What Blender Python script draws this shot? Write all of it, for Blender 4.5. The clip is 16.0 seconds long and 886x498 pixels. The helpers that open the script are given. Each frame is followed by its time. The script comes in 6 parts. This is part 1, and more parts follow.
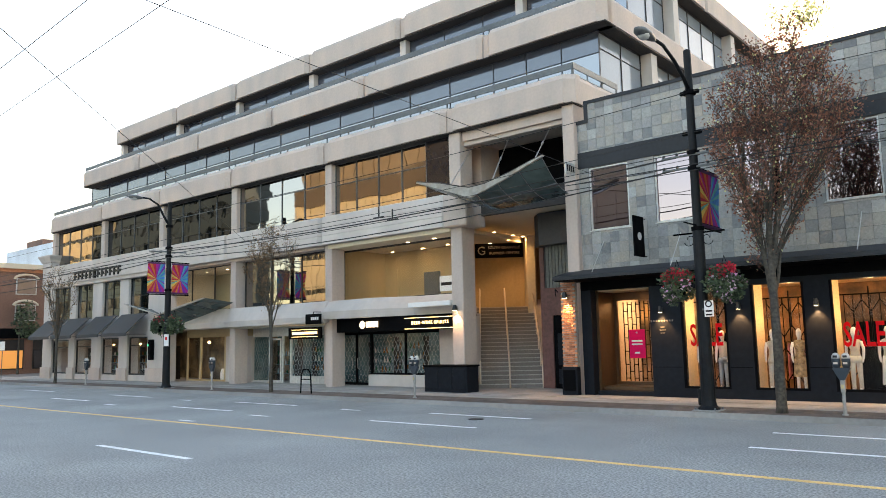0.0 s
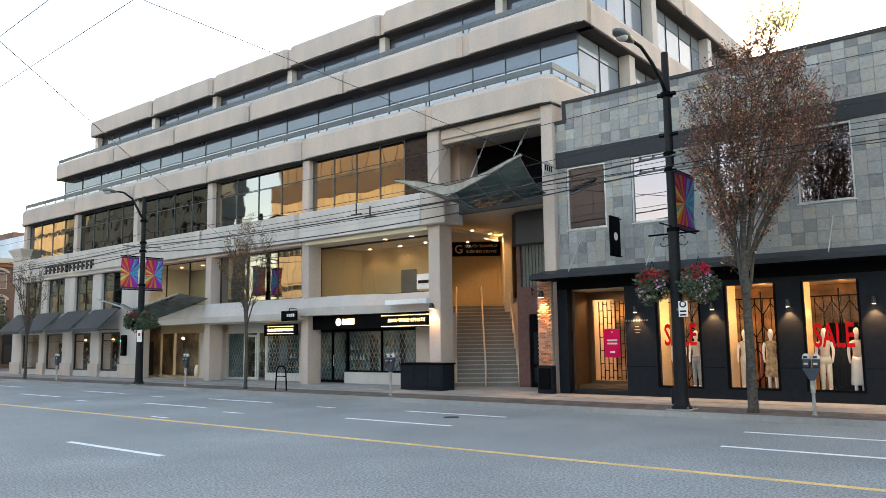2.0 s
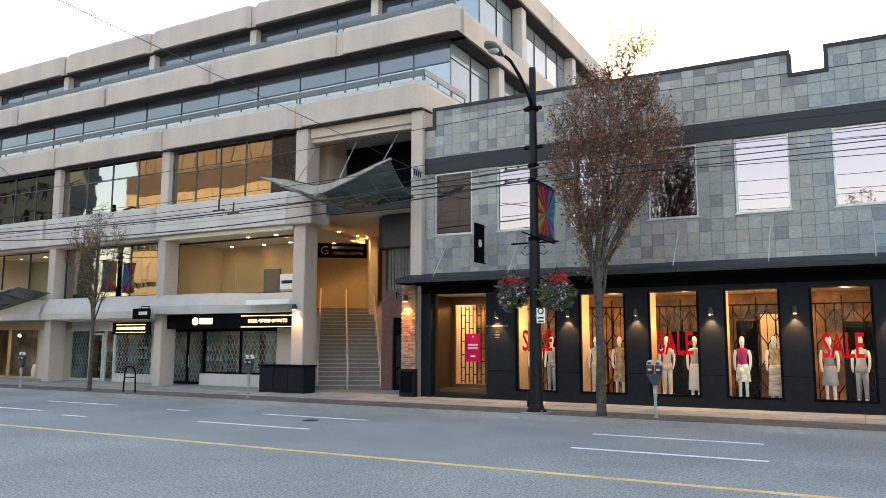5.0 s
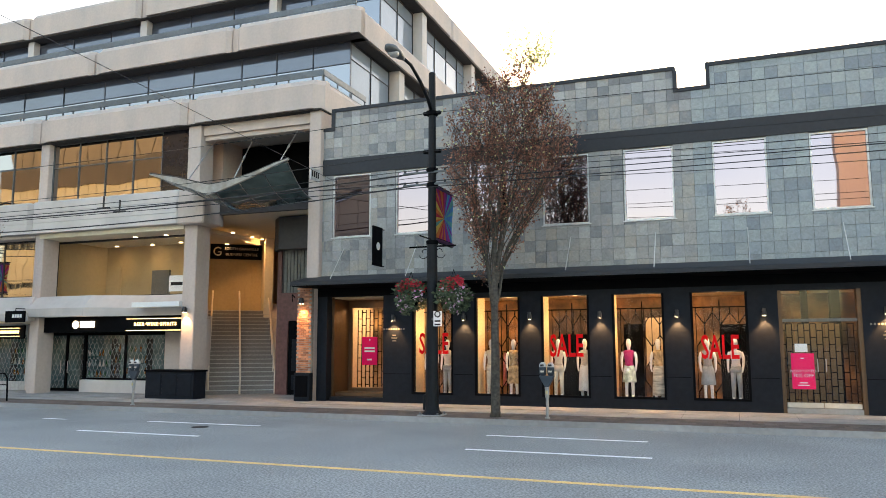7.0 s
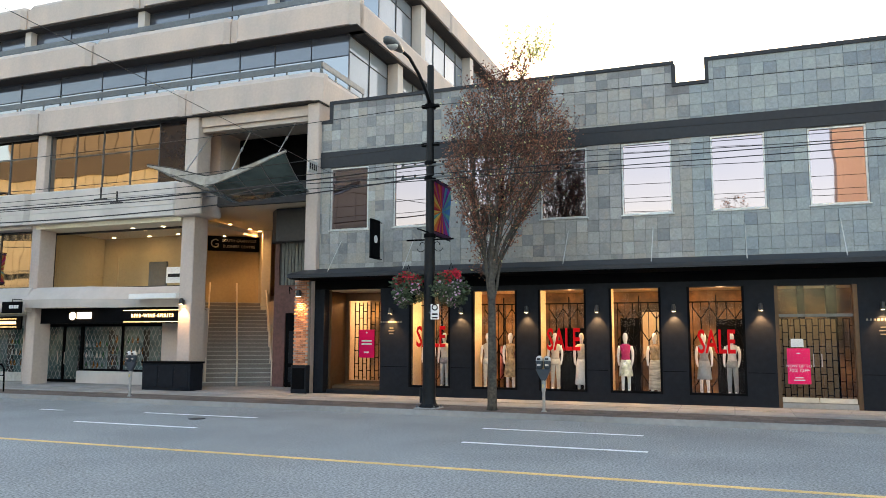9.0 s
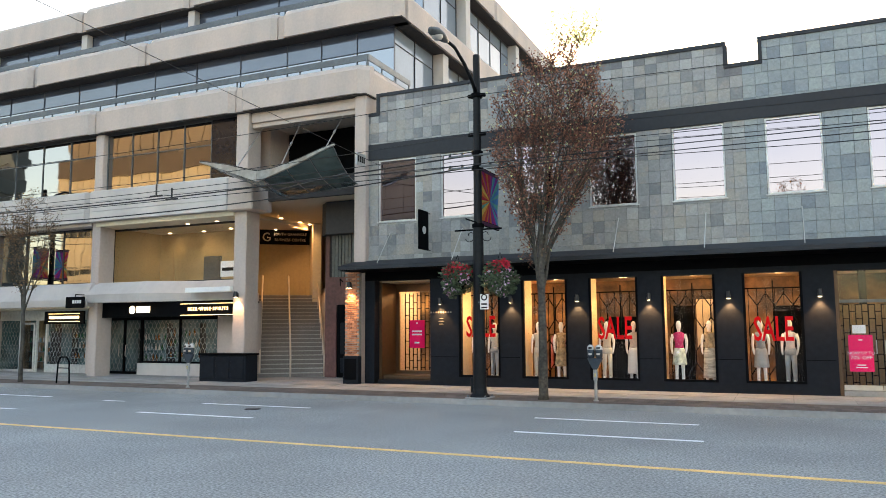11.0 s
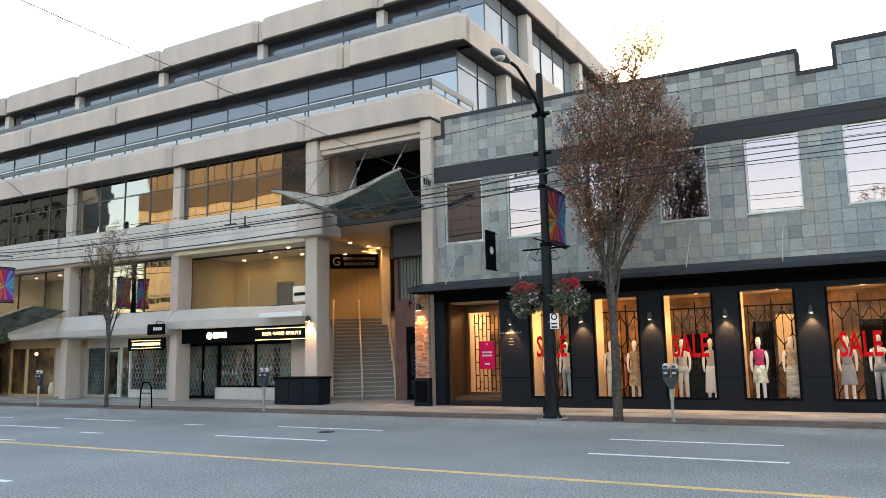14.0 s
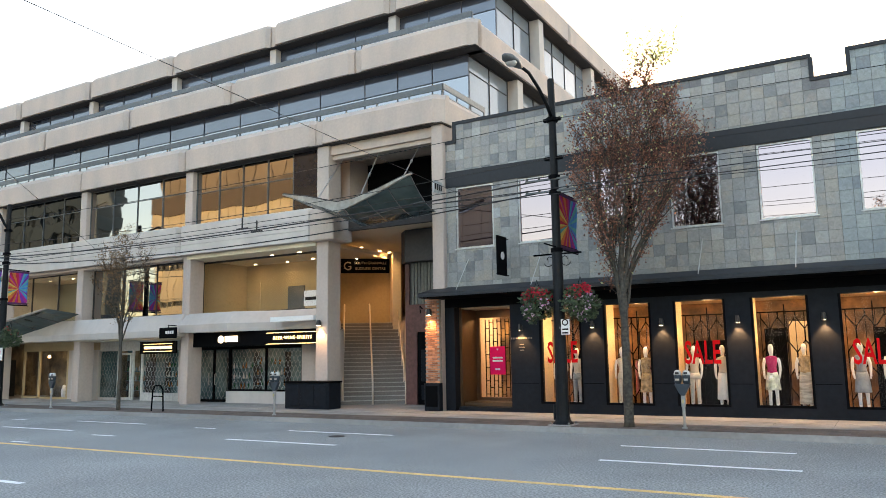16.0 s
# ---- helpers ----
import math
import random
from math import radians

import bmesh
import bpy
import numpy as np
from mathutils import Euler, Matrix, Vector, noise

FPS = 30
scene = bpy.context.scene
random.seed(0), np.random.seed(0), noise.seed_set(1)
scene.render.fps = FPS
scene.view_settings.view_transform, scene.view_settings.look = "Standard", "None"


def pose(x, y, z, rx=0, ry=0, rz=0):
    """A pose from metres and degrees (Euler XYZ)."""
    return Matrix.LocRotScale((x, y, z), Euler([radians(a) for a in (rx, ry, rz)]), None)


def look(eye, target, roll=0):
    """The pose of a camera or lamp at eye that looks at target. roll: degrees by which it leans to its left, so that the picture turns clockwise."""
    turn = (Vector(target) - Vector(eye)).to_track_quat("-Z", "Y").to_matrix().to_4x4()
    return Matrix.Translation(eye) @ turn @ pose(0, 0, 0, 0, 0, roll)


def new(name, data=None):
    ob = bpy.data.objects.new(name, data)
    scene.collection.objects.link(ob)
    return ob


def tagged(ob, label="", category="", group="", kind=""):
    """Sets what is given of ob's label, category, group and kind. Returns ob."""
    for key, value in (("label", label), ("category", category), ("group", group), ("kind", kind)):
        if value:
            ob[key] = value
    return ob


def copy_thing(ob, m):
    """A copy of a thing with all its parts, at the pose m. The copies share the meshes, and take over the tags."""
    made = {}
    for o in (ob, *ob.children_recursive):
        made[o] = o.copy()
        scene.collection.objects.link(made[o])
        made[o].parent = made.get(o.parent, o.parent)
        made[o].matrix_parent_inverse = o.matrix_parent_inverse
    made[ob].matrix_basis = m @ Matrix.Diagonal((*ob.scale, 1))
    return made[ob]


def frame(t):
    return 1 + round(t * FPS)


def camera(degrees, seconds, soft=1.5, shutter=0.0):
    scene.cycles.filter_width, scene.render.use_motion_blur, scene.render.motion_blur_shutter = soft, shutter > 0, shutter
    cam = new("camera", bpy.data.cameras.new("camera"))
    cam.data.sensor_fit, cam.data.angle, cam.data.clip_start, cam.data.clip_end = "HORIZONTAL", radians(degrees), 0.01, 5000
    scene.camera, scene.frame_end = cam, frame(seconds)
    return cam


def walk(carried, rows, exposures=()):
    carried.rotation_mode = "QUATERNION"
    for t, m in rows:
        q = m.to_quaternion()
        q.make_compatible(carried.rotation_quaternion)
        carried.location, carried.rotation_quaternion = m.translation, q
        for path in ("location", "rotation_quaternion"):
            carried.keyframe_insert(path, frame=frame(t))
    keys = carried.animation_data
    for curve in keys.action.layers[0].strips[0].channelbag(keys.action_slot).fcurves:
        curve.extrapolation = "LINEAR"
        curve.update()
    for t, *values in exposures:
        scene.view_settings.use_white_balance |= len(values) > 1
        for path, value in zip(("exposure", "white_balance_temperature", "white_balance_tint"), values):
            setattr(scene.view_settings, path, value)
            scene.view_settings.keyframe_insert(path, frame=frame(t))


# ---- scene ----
# Camera: a phone held up on the far side of the street, turned where it stands.
cam = camera(60.33, 16.0, soft=0.8)
EYE = 2.15
# seconds, yaw (to the left of +y), pitch, roll, in degrees
PATH = [
    (0.0, 40.35, 7.04, -1.22),
    (0.5, 39.69, 6.90, -1.09),
    (1.0, 39.26, 6.80, -1.04),
    (1.5, 38.97, 6.79, -0.90),
    (2.0, 38.64, 6.86, -0.78),
    (2.5, 38.05, 6.99, -0.53),
    (3.0, 37.09, 7.15, -0.36),
    (3.5, 35.58, 7.24, -0.35),
    (4.0, 33.80, 7.19, -0.39),
    (4.5, 31.45, 7.10, -0.30),
    (5.0, 28.56, 7.02, 0.14),
    (5.2, 27.38, 7.02, 0.20),
    (7.3, 20.52, 7.22, -0.12),
    (7.5, 20.42, 7.16, -0.11),
    (8.0, 20.31, 7.01, -0.10),
    (8.5, 20.32, 6.87, 0.04),
    (9.0, 20.66, 6.75, 0.21),
    (11.5, 25.17, 5.88, -0.59),
    (12.0, 25.88, 5.91, -0.80),
    (12.5, 26.98, 6.43, -1.03),
    (13.0, 28.10, 6.87, -1.11),
    (13.5, 28.89, 7.33, -1.28),
    (14.0, 29.42, 7.65, -1.25),
    (14.5, 29.78, 7.72, -1.17),
    (15.0, 30.16, 7.75, -1.09),
    (15.5, 30.32, 7.91, -1.03),
    (16.0, 30.24, 8.04, -0.91),
]
walk(cam, [(t, pose(0, 0, EYE, 0, 0, yaw) @ pose(0, 0, 0, 90 + pitch) @ pose(0, 0, 0, 0, 0, roll))
           for t, yaw, pitch, roll in PATH], exposures=[(0.0, 2.72, 7300, 17), (16.0, 2.72, 7300, 17)])

# ---- light ----
SUN_EL, SUN_AZ = 9.0, 12.0  # low morning sun behind the buildings, degrees up and to the left of +y
world = bpy.data.worlds.new("sky")
scene.world = world
world.use_nodes = True
wn = world.node_tree
sky = wn.nodes.new("ShaderNodeTexSky")
sky.sky_type, sky.sun_disc = "NISHITA", False
sky.sun_elevation, sky.sun_rotation = radians(SUN_EL), radians(-SUN_AZ)
sky.air_density, sky.dust_density, sky.ozone_density = 1.0, 2.0, 1.0
wn.links.new(sky.outputs[0], wn.nodes["Background"].inputs[0])
wn.nodes["Background"].inputs[1].default_value = 0.15
sun_data = bpy.data.lights.new("sun", "SUN")
sun_data.energy, sun_data.angle, sun_data.color = 0.26, radians(0.5), (1.0, 0.72, 0.41)
sun = new("sun", sun_data)
sun.matrix_world = look((0, 0, 60), (math.sin(radians(SUN_AZ)) * 50, -math.cos(radians(SUN_AZ)) * 50, 60 - 50 * math.tan(radians(SUN_EL))))


# ---- materials ----
def shader(name, color, rough=0.6, metal=0.0, vary=0.15, grain=8.0, stain=0.4, stain_scale=0.35, bump=0.1,
           bump_scale=60.0, spread=0.0, tint=None, streak=0.0, ior=1.45):
    """A painted, stony or metal surface: two scales of colour variation and a fine relief. spread: change from object to object."""
    m = bpy.data.materials.new(name)
    m.use_nodes = True
    nt = m.node_tree
    n, ln = nt.nodes, nt.links
    b = n["Principled BSDF"]
    b.inputs["Roughness"].default_value, b.inputs["Metallic"].default_value = rough, metal
    b.inputs["IOR"].default_value = ior
    co = n.new("ShaderNodeTexCoord")
    mp = n.new("ShaderNodeMapping")
    ge = n.new("ShaderNodeNewGeometry")
    ln.new(ge.outputs["Position"], mp.inputs[0])
    fine = n.new("ShaderNodeTexNoise")
    fine.inputs["Scale"].default_value, fine.inputs["Detail"].default_value = grain, 6
    ln.new(mp.outputs[0], fine.inputs[0])
    wide = n.new("ShaderNodeTexNoise")
    wide.inputs["Scale"].default_value, wide.inputs["Detail"].default_value = stain_scale, 5
    if streak:
        m2 = n.new("ShaderNodeMapping")
        m2.inputs["Scale"].default_value = (1, 1, 1 - streak)
        ln.new(ge.outputs["Position"], m2.inputs[0])
        ln.new(m2.outputs[0], wide.inputs[0])
    else:
        ln.new(mp.outputs[0], wide.inputs[0])

    def ramp(src, lo, hi):
        r = n.new("ShaderNodeMapRange")
        r.inputs[1].default_value, r.inputs[2].default_value = 0.3, 0.7
        r.inputs[3].default_value, r.inputs[4].default_value = lo, hi
        ln.new(src, r.inputs[0])
        return r.outputs[0]

    def times(a, bb):
        t = n.new("ShaderNodeMath")
        t.operation = "MULTIPLY"
        ln.new(a, t.inputs[0])
        ln.new(bb, t.inputs[1])
        return t.outputs[0]

    f = times(ramp(fine.outputs[0], 1 - vary, 1 + vary), ramp(wide.outputs[0], 1 - stain * 0.5, 1 + stain * 0.5))
    if spread:
        oi = n.new("ShaderNodeObjectInfo")
        add = n.new("ShaderNodeMath")
        add.operation = "ADD"
        ln.new(oi.outputs["Random"], add.inputs[0])
        ln.new(ge.outputs["Random Per Island"], add.inputs[1])
        fr = n.new("ShaderNodeMath")
        fr.operation = "FRACT"
        ln.new(add.outputs[0], fr.inputs[0])
        r = n.new("ShaderNodeMapRange")
        r.inputs[3].default_value, r.inputs[4].default_value = 1 - spread, 1 + spread
        ln.new(fr.outputs[0], r.inputs[0])
        f = times(f, r.outputs[0])
    base = n.new("ShaderNodeRGB")
    base.outputs[0].default_value = (*color, 1)
    col = base.outputs[0]
    if tint:
        mx = n.new("ShaderNodeMix")
        mx.data_type = "RGBA"
        ln.new(base.outputs[0], mx.inputs[6])
        mx.inputs[7].default_value = (*tint, 1)
        if spread:
            ln.new(fr.outputs[0], mx.inputs[0])
        else:
            ln.new(ramp(wide.outputs[0], 0, 1), mx.inputs[0])
        col = mx.outputs[2]
    sc = n.new("ShaderNodeVectorMath")
    sc.operation = "SCALE"
    ln.new(col, sc.inputs[0])
    ln.new(f, sc.inputs["Scale"])
    ln.new(sc.outputs[0], b.inputs["Base Color"])
    if bump:
        rn = n.new("ShaderNodeTexNoise")
        rn.inputs["Scale"].default_value, rn.inputs["Detail"].default_value = bump_scale, 4
        ln.new(mp.outputs[0], rn.inputs[0])
        bp = n.new("ShaderNodeBump")
        bp.inputs["Strength"].default_value, bp.inputs["Distance"].default_value = bump, 0.02
        ln.new(rn.outputs[0], bp.inputs["Height"])
        ln.new(bp.outputs[0], b.inputs["Normal"])
    return m


def slate(name, stops, rust, rust_share, rough=0.6):
    """Split slate tiles: each tile takes its own tone from a row of tones; fine veins and rusty clouds run over it."""
    m = bpy.data.materials.new(name)
    m.use_nodes = True
    n, ln = m.node_tree.nodes, m.node_tree.links
    b = n["Principled BSDF"]
    b.inputs["Roughness"].default_value = rough
    ge, oi = n.new("ShaderNodeNewGeometry"), n.new("ShaderNodeObjectInfo")
    add, fr = n.new("ShaderNodeMath"), n.new("ShaderNodeMath")
    add.operation, fr.operation = "ADD", "FRACT"
    ln.new(oi.outputs["Random"], add.inputs[0])
    ln.new(ge.outputs["Random Per Island"], add.inputs[1])
    ln.new(add.outputs[0], fr.inputs[0])
    cr = n.new("ShaderNodeValToRGB")
    e = cr.color_ramp.elements
    e[0].color, e[1].color = (*stops[0], 1), (*stops[-1], 1)
    for i, c in enumerate(stops[1:-1]):
        e.new((i + 1) / (len(stops) - 1)).color = (*c, 1)
    ln.new(fr.outputs[0], cr.inputs[0])

    def noise(scale, detail, distort=0.0):
        t = n.new("ShaderNodeTexNoise")
        t.inputs["Scale"].default_value, t.inputs["Detail"].default_value, t.inputs["Distortion"].default_value = scale, detail, distort
        off = n.new("ShaderNodeVectorMath")
        off.operation = "MULTIPLY_ADD"
        off.inputs[1].default_value = (1, 1, 1)
        sh = n.new("ShaderNodeCombineXYZ")
        k = n.new("ShaderNodeMath")
        k.operation = "MULTIPLY"
        k.inputs[1].default_value = 40.0
        ln.new(fr.outputs[0], k.inputs[0])
        ln.new(k.outputs[0], sh.inputs[1])
        ln.new(ge.outputs["Position"], off.inputs[0])
        ln.new(sh.outputs[0], off.inputs[2])
        ln.new(off.outputs[0], t.inputs[0])
        return t.outputs[0]

    def span(src, a, z, lo, hi):
        q = n.new("ShaderNodeMapRange")
        for i, v in enumerate((a, z, lo, hi)):
            q.inputs[i + 1].default_value = v
        ln.new(src, q.inputs[0])
        return q.outputs[0]

    mx = n.new("ShaderNodeMix")
    mx.data_type = "RGBA"
    ln.new(span(noise(2.2, 5, 0.6), 0.52, 0.72, 0.0, rust_share), mx.inputs[0])
    ln.new(cr.outputs[0], mx.inputs[6])
    mx.inputs[7].default_value = (*rust, 1)
    sc = n.new("ShaderNodeVectorMath")
    sc.operation = "SCALE"
    ln.new(mx.outputs[2], sc.inputs[0])
    ln.new(span(noise(9.0, 8, 1.2), 0.3, 0.7, 0.84, 1.16), sc.inputs["Scale"])
    ln.new(sc.outputs[0], b.inputs["Base Color"])
    bp = n.new("ShaderNodeBump")
    bp.inputs["Strength"].default_value, bp.inputs["Distance"].default_value = 0.35, 0.02
    ln.new(noise(16.0, 5, 0.8), bp.inputs["Height"])
    ln.new(bp.outputs[0], b.inputs["Normal"])
    return m


def coated_glass(name, color, rough=0.02, wave=0.012, wave_scale=0.7):
    """Mirror-coated office glass, slightly wavy."""
    m = bpy.data.materials.new(name)
    m.use_nodes = True
    n, ln = m.node_tree.nodes, m.node_tree.links
    b = n["Principled BSDF"]
    b.inputs["Base Color"].default_value = (*color, 1)
    b.inputs["Metallic"].default_value, b.inputs["Roughness"].default_value = 1.0, rough
    ge = n.new("ShaderNodeNewGeometry")
    t = n.new("ShaderNodeTexNoise")
    t.inputs["Scale"].default_value, t.inputs["Detail"].default_value = wave_scale, 1
    bp = n.new("ShaderNodeBump")
    bp.inputs["Strength"].default_value, bp.inputs["Distance"].default_value = 1.0, wave
    ln.new(ge.outputs["Position"], t.inputs[0])
    ln.new(t.outputs[0], bp.inputs["Height"])
    ln.new(bp.outputs[0], b.inputs["Normal"])
    return m


def clear_glass(name, color=(1, 1, 1), gloss=1.5, milk=None):
    """Clear shop glass: see-through, with a fresnel gloss."""
    m = bpy.data.materials.new(name)
    m.use_nodes = True
    n, ln = m.node_tree.nodes, m.node_tree.links
    n.remove(n["Principled BSDF"])
    tr, gl, mx = n.new("ShaderNodeBsdfTransparent"), n.new("ShaderNodeBsdfGlossy"), n.new("ShaderNodeMixShader")
    tr.inputs[0].default_value = (*color, 1)
    gl.inputs["Roughness"].default_value = 0.02
    lw, pw, am = n.new("ShaderNodeLayerWeight"), n.new("ShaderNodeMath"), n.new("ShaderNodeMath")
    pw.operation, am.operation = "POWER", "MULTIPLY_ADD"
    pw.inputs[1].default_value = 4.0
    am.inputs[1].default_value, am.inputs[2].default_value = 0.7, 0.018 * gloss / 1.5
    ln.new(lw.outputs["Facing"], pw.inputs[0])
    ln.new(pw.outputs[0], am.inputs[0])
    ln.new(am.outputs[0], mx.inputs[0])
    body = tr
    if milk:
        df, body = n.new("ShaderNodeBsdfDiffuse"), n.new("ShaderNodeMixShader")
        ge, cloud, mix = n.new("ShaderNodeNewGeometry"), n.new("ShaderNodeTexNoise"), n.new("ShaderNodeMix")
        cloud.inputs["Scale"].default_value, cloud.inputs["Detail"].default_value, cloud.inputs["Distortion"].default_value = 0.9, 4, 1.5
        mix.data_type = "RGBA"
        mix.inputs[6].default_value, mix.inputs[7].default_value = (*(0.25 * c for c in milk), 1), (*(1.9 * c for c in milk), 1)
        ln.new(ge.outputs["Position"], cloud.inputs[0])
        ln.new(cloud.outputs[0], mix.inputs[0])
        ln.new(mix.outputs[2], df.inputs[0])
        body.inputs[0].default_value = 0.55
        ln.new(tr.outputs[0], body.inputs[1])
        ln.new(df.outputs[0], body.inputs[2])
    ln.new(body.outputs[0], mx.inputs[1])
    ln.new(gl.outputs[0], mx.inputs[2])
    ln.new(mx.outputs[0], n["Material Output"].inputs[0])
    return m


def glow(name, color, power):
    m = bpy.data.materials.new(name)
    m.use_nodes = True
    b = m.node_tree.nodes["Principled BSDF"]
    b.inputs["Base Color"].default_value = (*color, 1)
    b.inputs["Emission Color"].default_value = (*color, 1)
    b.inputs["Emission Strength"].default_value = power
    return m


ASPHALT = shader("asphalt", (0.280, 0.284, 0.268), 0.8, vary=0.6, grain=25, stain=0.35, stain_scale=0.3, bump=0.04, bump_scale=70)
PAINT_W = shader("road_paint_white", (0.84, 0.84, 0.82), 0.6, vary=0.18, grain=30, stain=0.3, stain_scale=2)
PAINT_Y = shader("road_paint_yellow", (0.84, 0.54, 0.19), 0.6, vary=0.25, grain=30, stain=0.3, stain_scale=2)
CONCRETE = shader("precast_concrete", (0.482, 0.412, 0.368), 0.85, vary=0.05, grain=9, stain=0.2, stain_scale=0.9, streak=0.6, bump=0.08, bump_scale=25, tint=(0.50, 0.405, 0.345))
CONCRETE_L = shader("painted_concrete", (0.512, 0.465, 0.428), 0.8, vary=0.03, grain=5, stain=0.2, stain_scale=0.9, streak=0.75, bump=0.06, bump_scale=25)
# near black: the shade under the fascias is put into this colour
SOFFIT = shader("shade_dark_soffit", (0.04, 0.034, 0.031), 0.85)
SLAB = shader("sidewalk_concrete", (0.31, 0.295, 0.275), 0.85, vary=0.08, grain=10, stain=0.4, stain_scale=0.8, bump=0.15, spread=0.08)
KERB = shader("kerb_concrete", (0.29, 0.285, 0.275), 0.85, vary=0.1, grain=8, stain=0.4, bump=0.15)
PAVER = shader("brown_paver", (0.13, 0.10, 0.085), 0.85, vary=0.1, grain=10, stain=0.4, bump=0.15, spread=0.14, tint=(0.15, 0.115, 0.095))
SLATE_W = slate("slate_tile", ((0.15, 0.16, 0.17), (0.215, 0.225, 0.225), (0.265, 0.27, 0.26), (0.295, 0.295, 0.28), (0.315, 0.295, 0.255), (0.25, 0.26, 0.268), (0.29, 0.295, 0.285), (0.36, 0.365, 0.36)), (0.37, 0.315, 0.255), 0.5)
SLATE_B = slate("blue_slate_tile", ((0.165, 0.195, 0.22), (0.215, 0.25, 0.265), (0.24, 0.275, 0.28), (0.27, 0.305, 0.305), (0.225, 0.265, 0.285), (0.295, 0.33, 0.325)), (0.25, 0.25, 0.225), 0.3, 0.55)
SLATE_D = slate("dark_slate_tile", ((0.13, 0.13, 0.14), (0.17, 0.17, 0.178), (0.15, 0.158, 0.165), (0.2, 0.198, 0.198)), (0.2, 0.18, 0.16), 0.3)
GROUT = shader("tile_joint", (0.13, 0.13, 0.125), 0.9)
CHARCOAL = shader("charcoal_render", (0.0095, 0.0118, 0.0165), 0.6, ior=1.22, vary=0.15, grain=6, stain=0.3, bump=0.15)
CHARCOAL_METAL = shader("dark_metal", (0.026, 0.029, 0.034), 0.5, metal=0.05, ior=1.3, vary=0.1, stain=0.2, bump=0.03)
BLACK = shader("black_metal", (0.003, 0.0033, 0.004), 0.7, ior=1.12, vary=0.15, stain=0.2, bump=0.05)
FRAME_D = shader("dark_window_frame", (0.03, 0.03, 0.03), 0.45, metal=0.3)
FRAME_B = shader("blue_grey_window_frame", (0.055, 0.064, 0.082), 0.4, metal=0.2)
FRAME_L = shader("pale_window_frame", (0.55, 0.55, 0.53), 0.45, metal=0.3)
GALV = shader("grey_painted_rail", (0.115, 0.125, 0.13), 0.5, metal=0.2)
STEEL = shader("brushed_steel", (0.6, 0.58, 0.55), 0.3, metal=1.0, vary=0.08)
GLASS_UP = coated_glass("blue_coated_glass", (0.285, 0.28, 0.275))
GLASS_SP = shader("blue_spandrel_glass", (0.056, 0.066, 0.092), 0.06, vary=0.03, stain=0.3, stain_scale=0.35, bump=0.0, spread=0.12, ior=2.0)
GLASS_MID = coated_glass("bronze_coated_glass", (0.35, 0.325, 0.305), wave=0.005, wave_scale=0.6)
GLASS_TEAL = coated_glass("teal_coated_glass", (0.21, 0.245, 0.255), wave=0.006)
# no mirror: the pale sky reflection is painted as an even colour
GLASS_SIDE = shader("sky_pale_glass", (0.22, 0.25, 0.28), 0.08, vary=0.03, stain=0.15, stain_scale=0.4, bump=0.0)
GLASS_DK = coated_glass("dark_coated_glass", (0.10, 0.11, 0.12))
GLASS_STONE = coated_glass("bright_coated_glass", (0.27, 0.213, 0.224), wave=0.004)
CLEAR = clear_glass("shop_glass")
TEAL = clear_glass("teal_canopy_glass", (0.14, 0.2, 0.205), 1.5, (0.12, 0.18, 0.185))
BEIGE = shader("beige_panel", (0.44, 0.335, 0.185), 0.6, vary=0.06, stain=0.2, streak=0.7)
CREAM = shader("cream_wall", (0.62, 0.55, 0.42), 0.7, vary=0.05, stain=0.1)
BRONZE = shader("bronze_panel", (0.09, 0.05, 0.024), 0.45, metal=0.3, vary=0.1, stain=0.3)
TIMBER = shader("warm_floor_boards", (0.35, 0.22, 0.12), 0.45, vary=0.15)
BRICK = shader("red_brick", (0.36, 0.15, 0.085), 0.85, vary=0.2, grain=10, stain=0.3, bump=0.3, spread=0.3, tint=(0.48, 0.22, 0.12))
MORTAR = shader("mortar", (0.3, 0.27, 0.24), 0.9)
REDSTONE = shader("red_brown_stone", (0.13, 0.06, 0.05), 0.7, vary=0.2)
STAIR = shader("stair_concrete", (0.20, 0.185, 0.17), 0.85, vary=0.15, grain=20, stain=0.4, bump=0.3)
# room dimness and warm lit areas are mixed into this wall colour
DARK_ROOM = shader("dim_lit_brown_wall", (0.05, 0.026, 0.012), 0.6, vary=0.3, grain=2, stain=0.8, stain_scale=1.0, tint=(0.24, 0.12, 0.045))
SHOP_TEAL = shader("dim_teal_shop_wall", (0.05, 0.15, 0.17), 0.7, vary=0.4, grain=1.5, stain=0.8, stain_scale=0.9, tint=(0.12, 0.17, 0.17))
# again a dim room with glowing patches, painted as wall colour
SHOP_TAN = shader("dim_lit_tan_wall", (0.06, 0.045, 0.03), 0.7, vary=0.4, grain=1.6, stain=0.9, stain_scale=0.9, tint=(0.26, 0.18, 0.09))
NAME_MAT = shader("dull_raised_letters", (0.16, 0.14, 0.11), 0.6, vary=0.05)
GRILLE = shader("pale_grille_paint", (0.55, 0.6, 0.6), 0.5)
DISPLAY = shader("display_wall_paint", (0.62, 0.49, 0.32), 0.7, vary=0.05, stain=0.15)
WHITE = shader("white_paint", (0.75, 0.75, 0.73), 0.5, vary=0.04, stain=0.1)
ROOF = shader("roof_gravel", (0.2, 0.2, 0.2), 0.9)


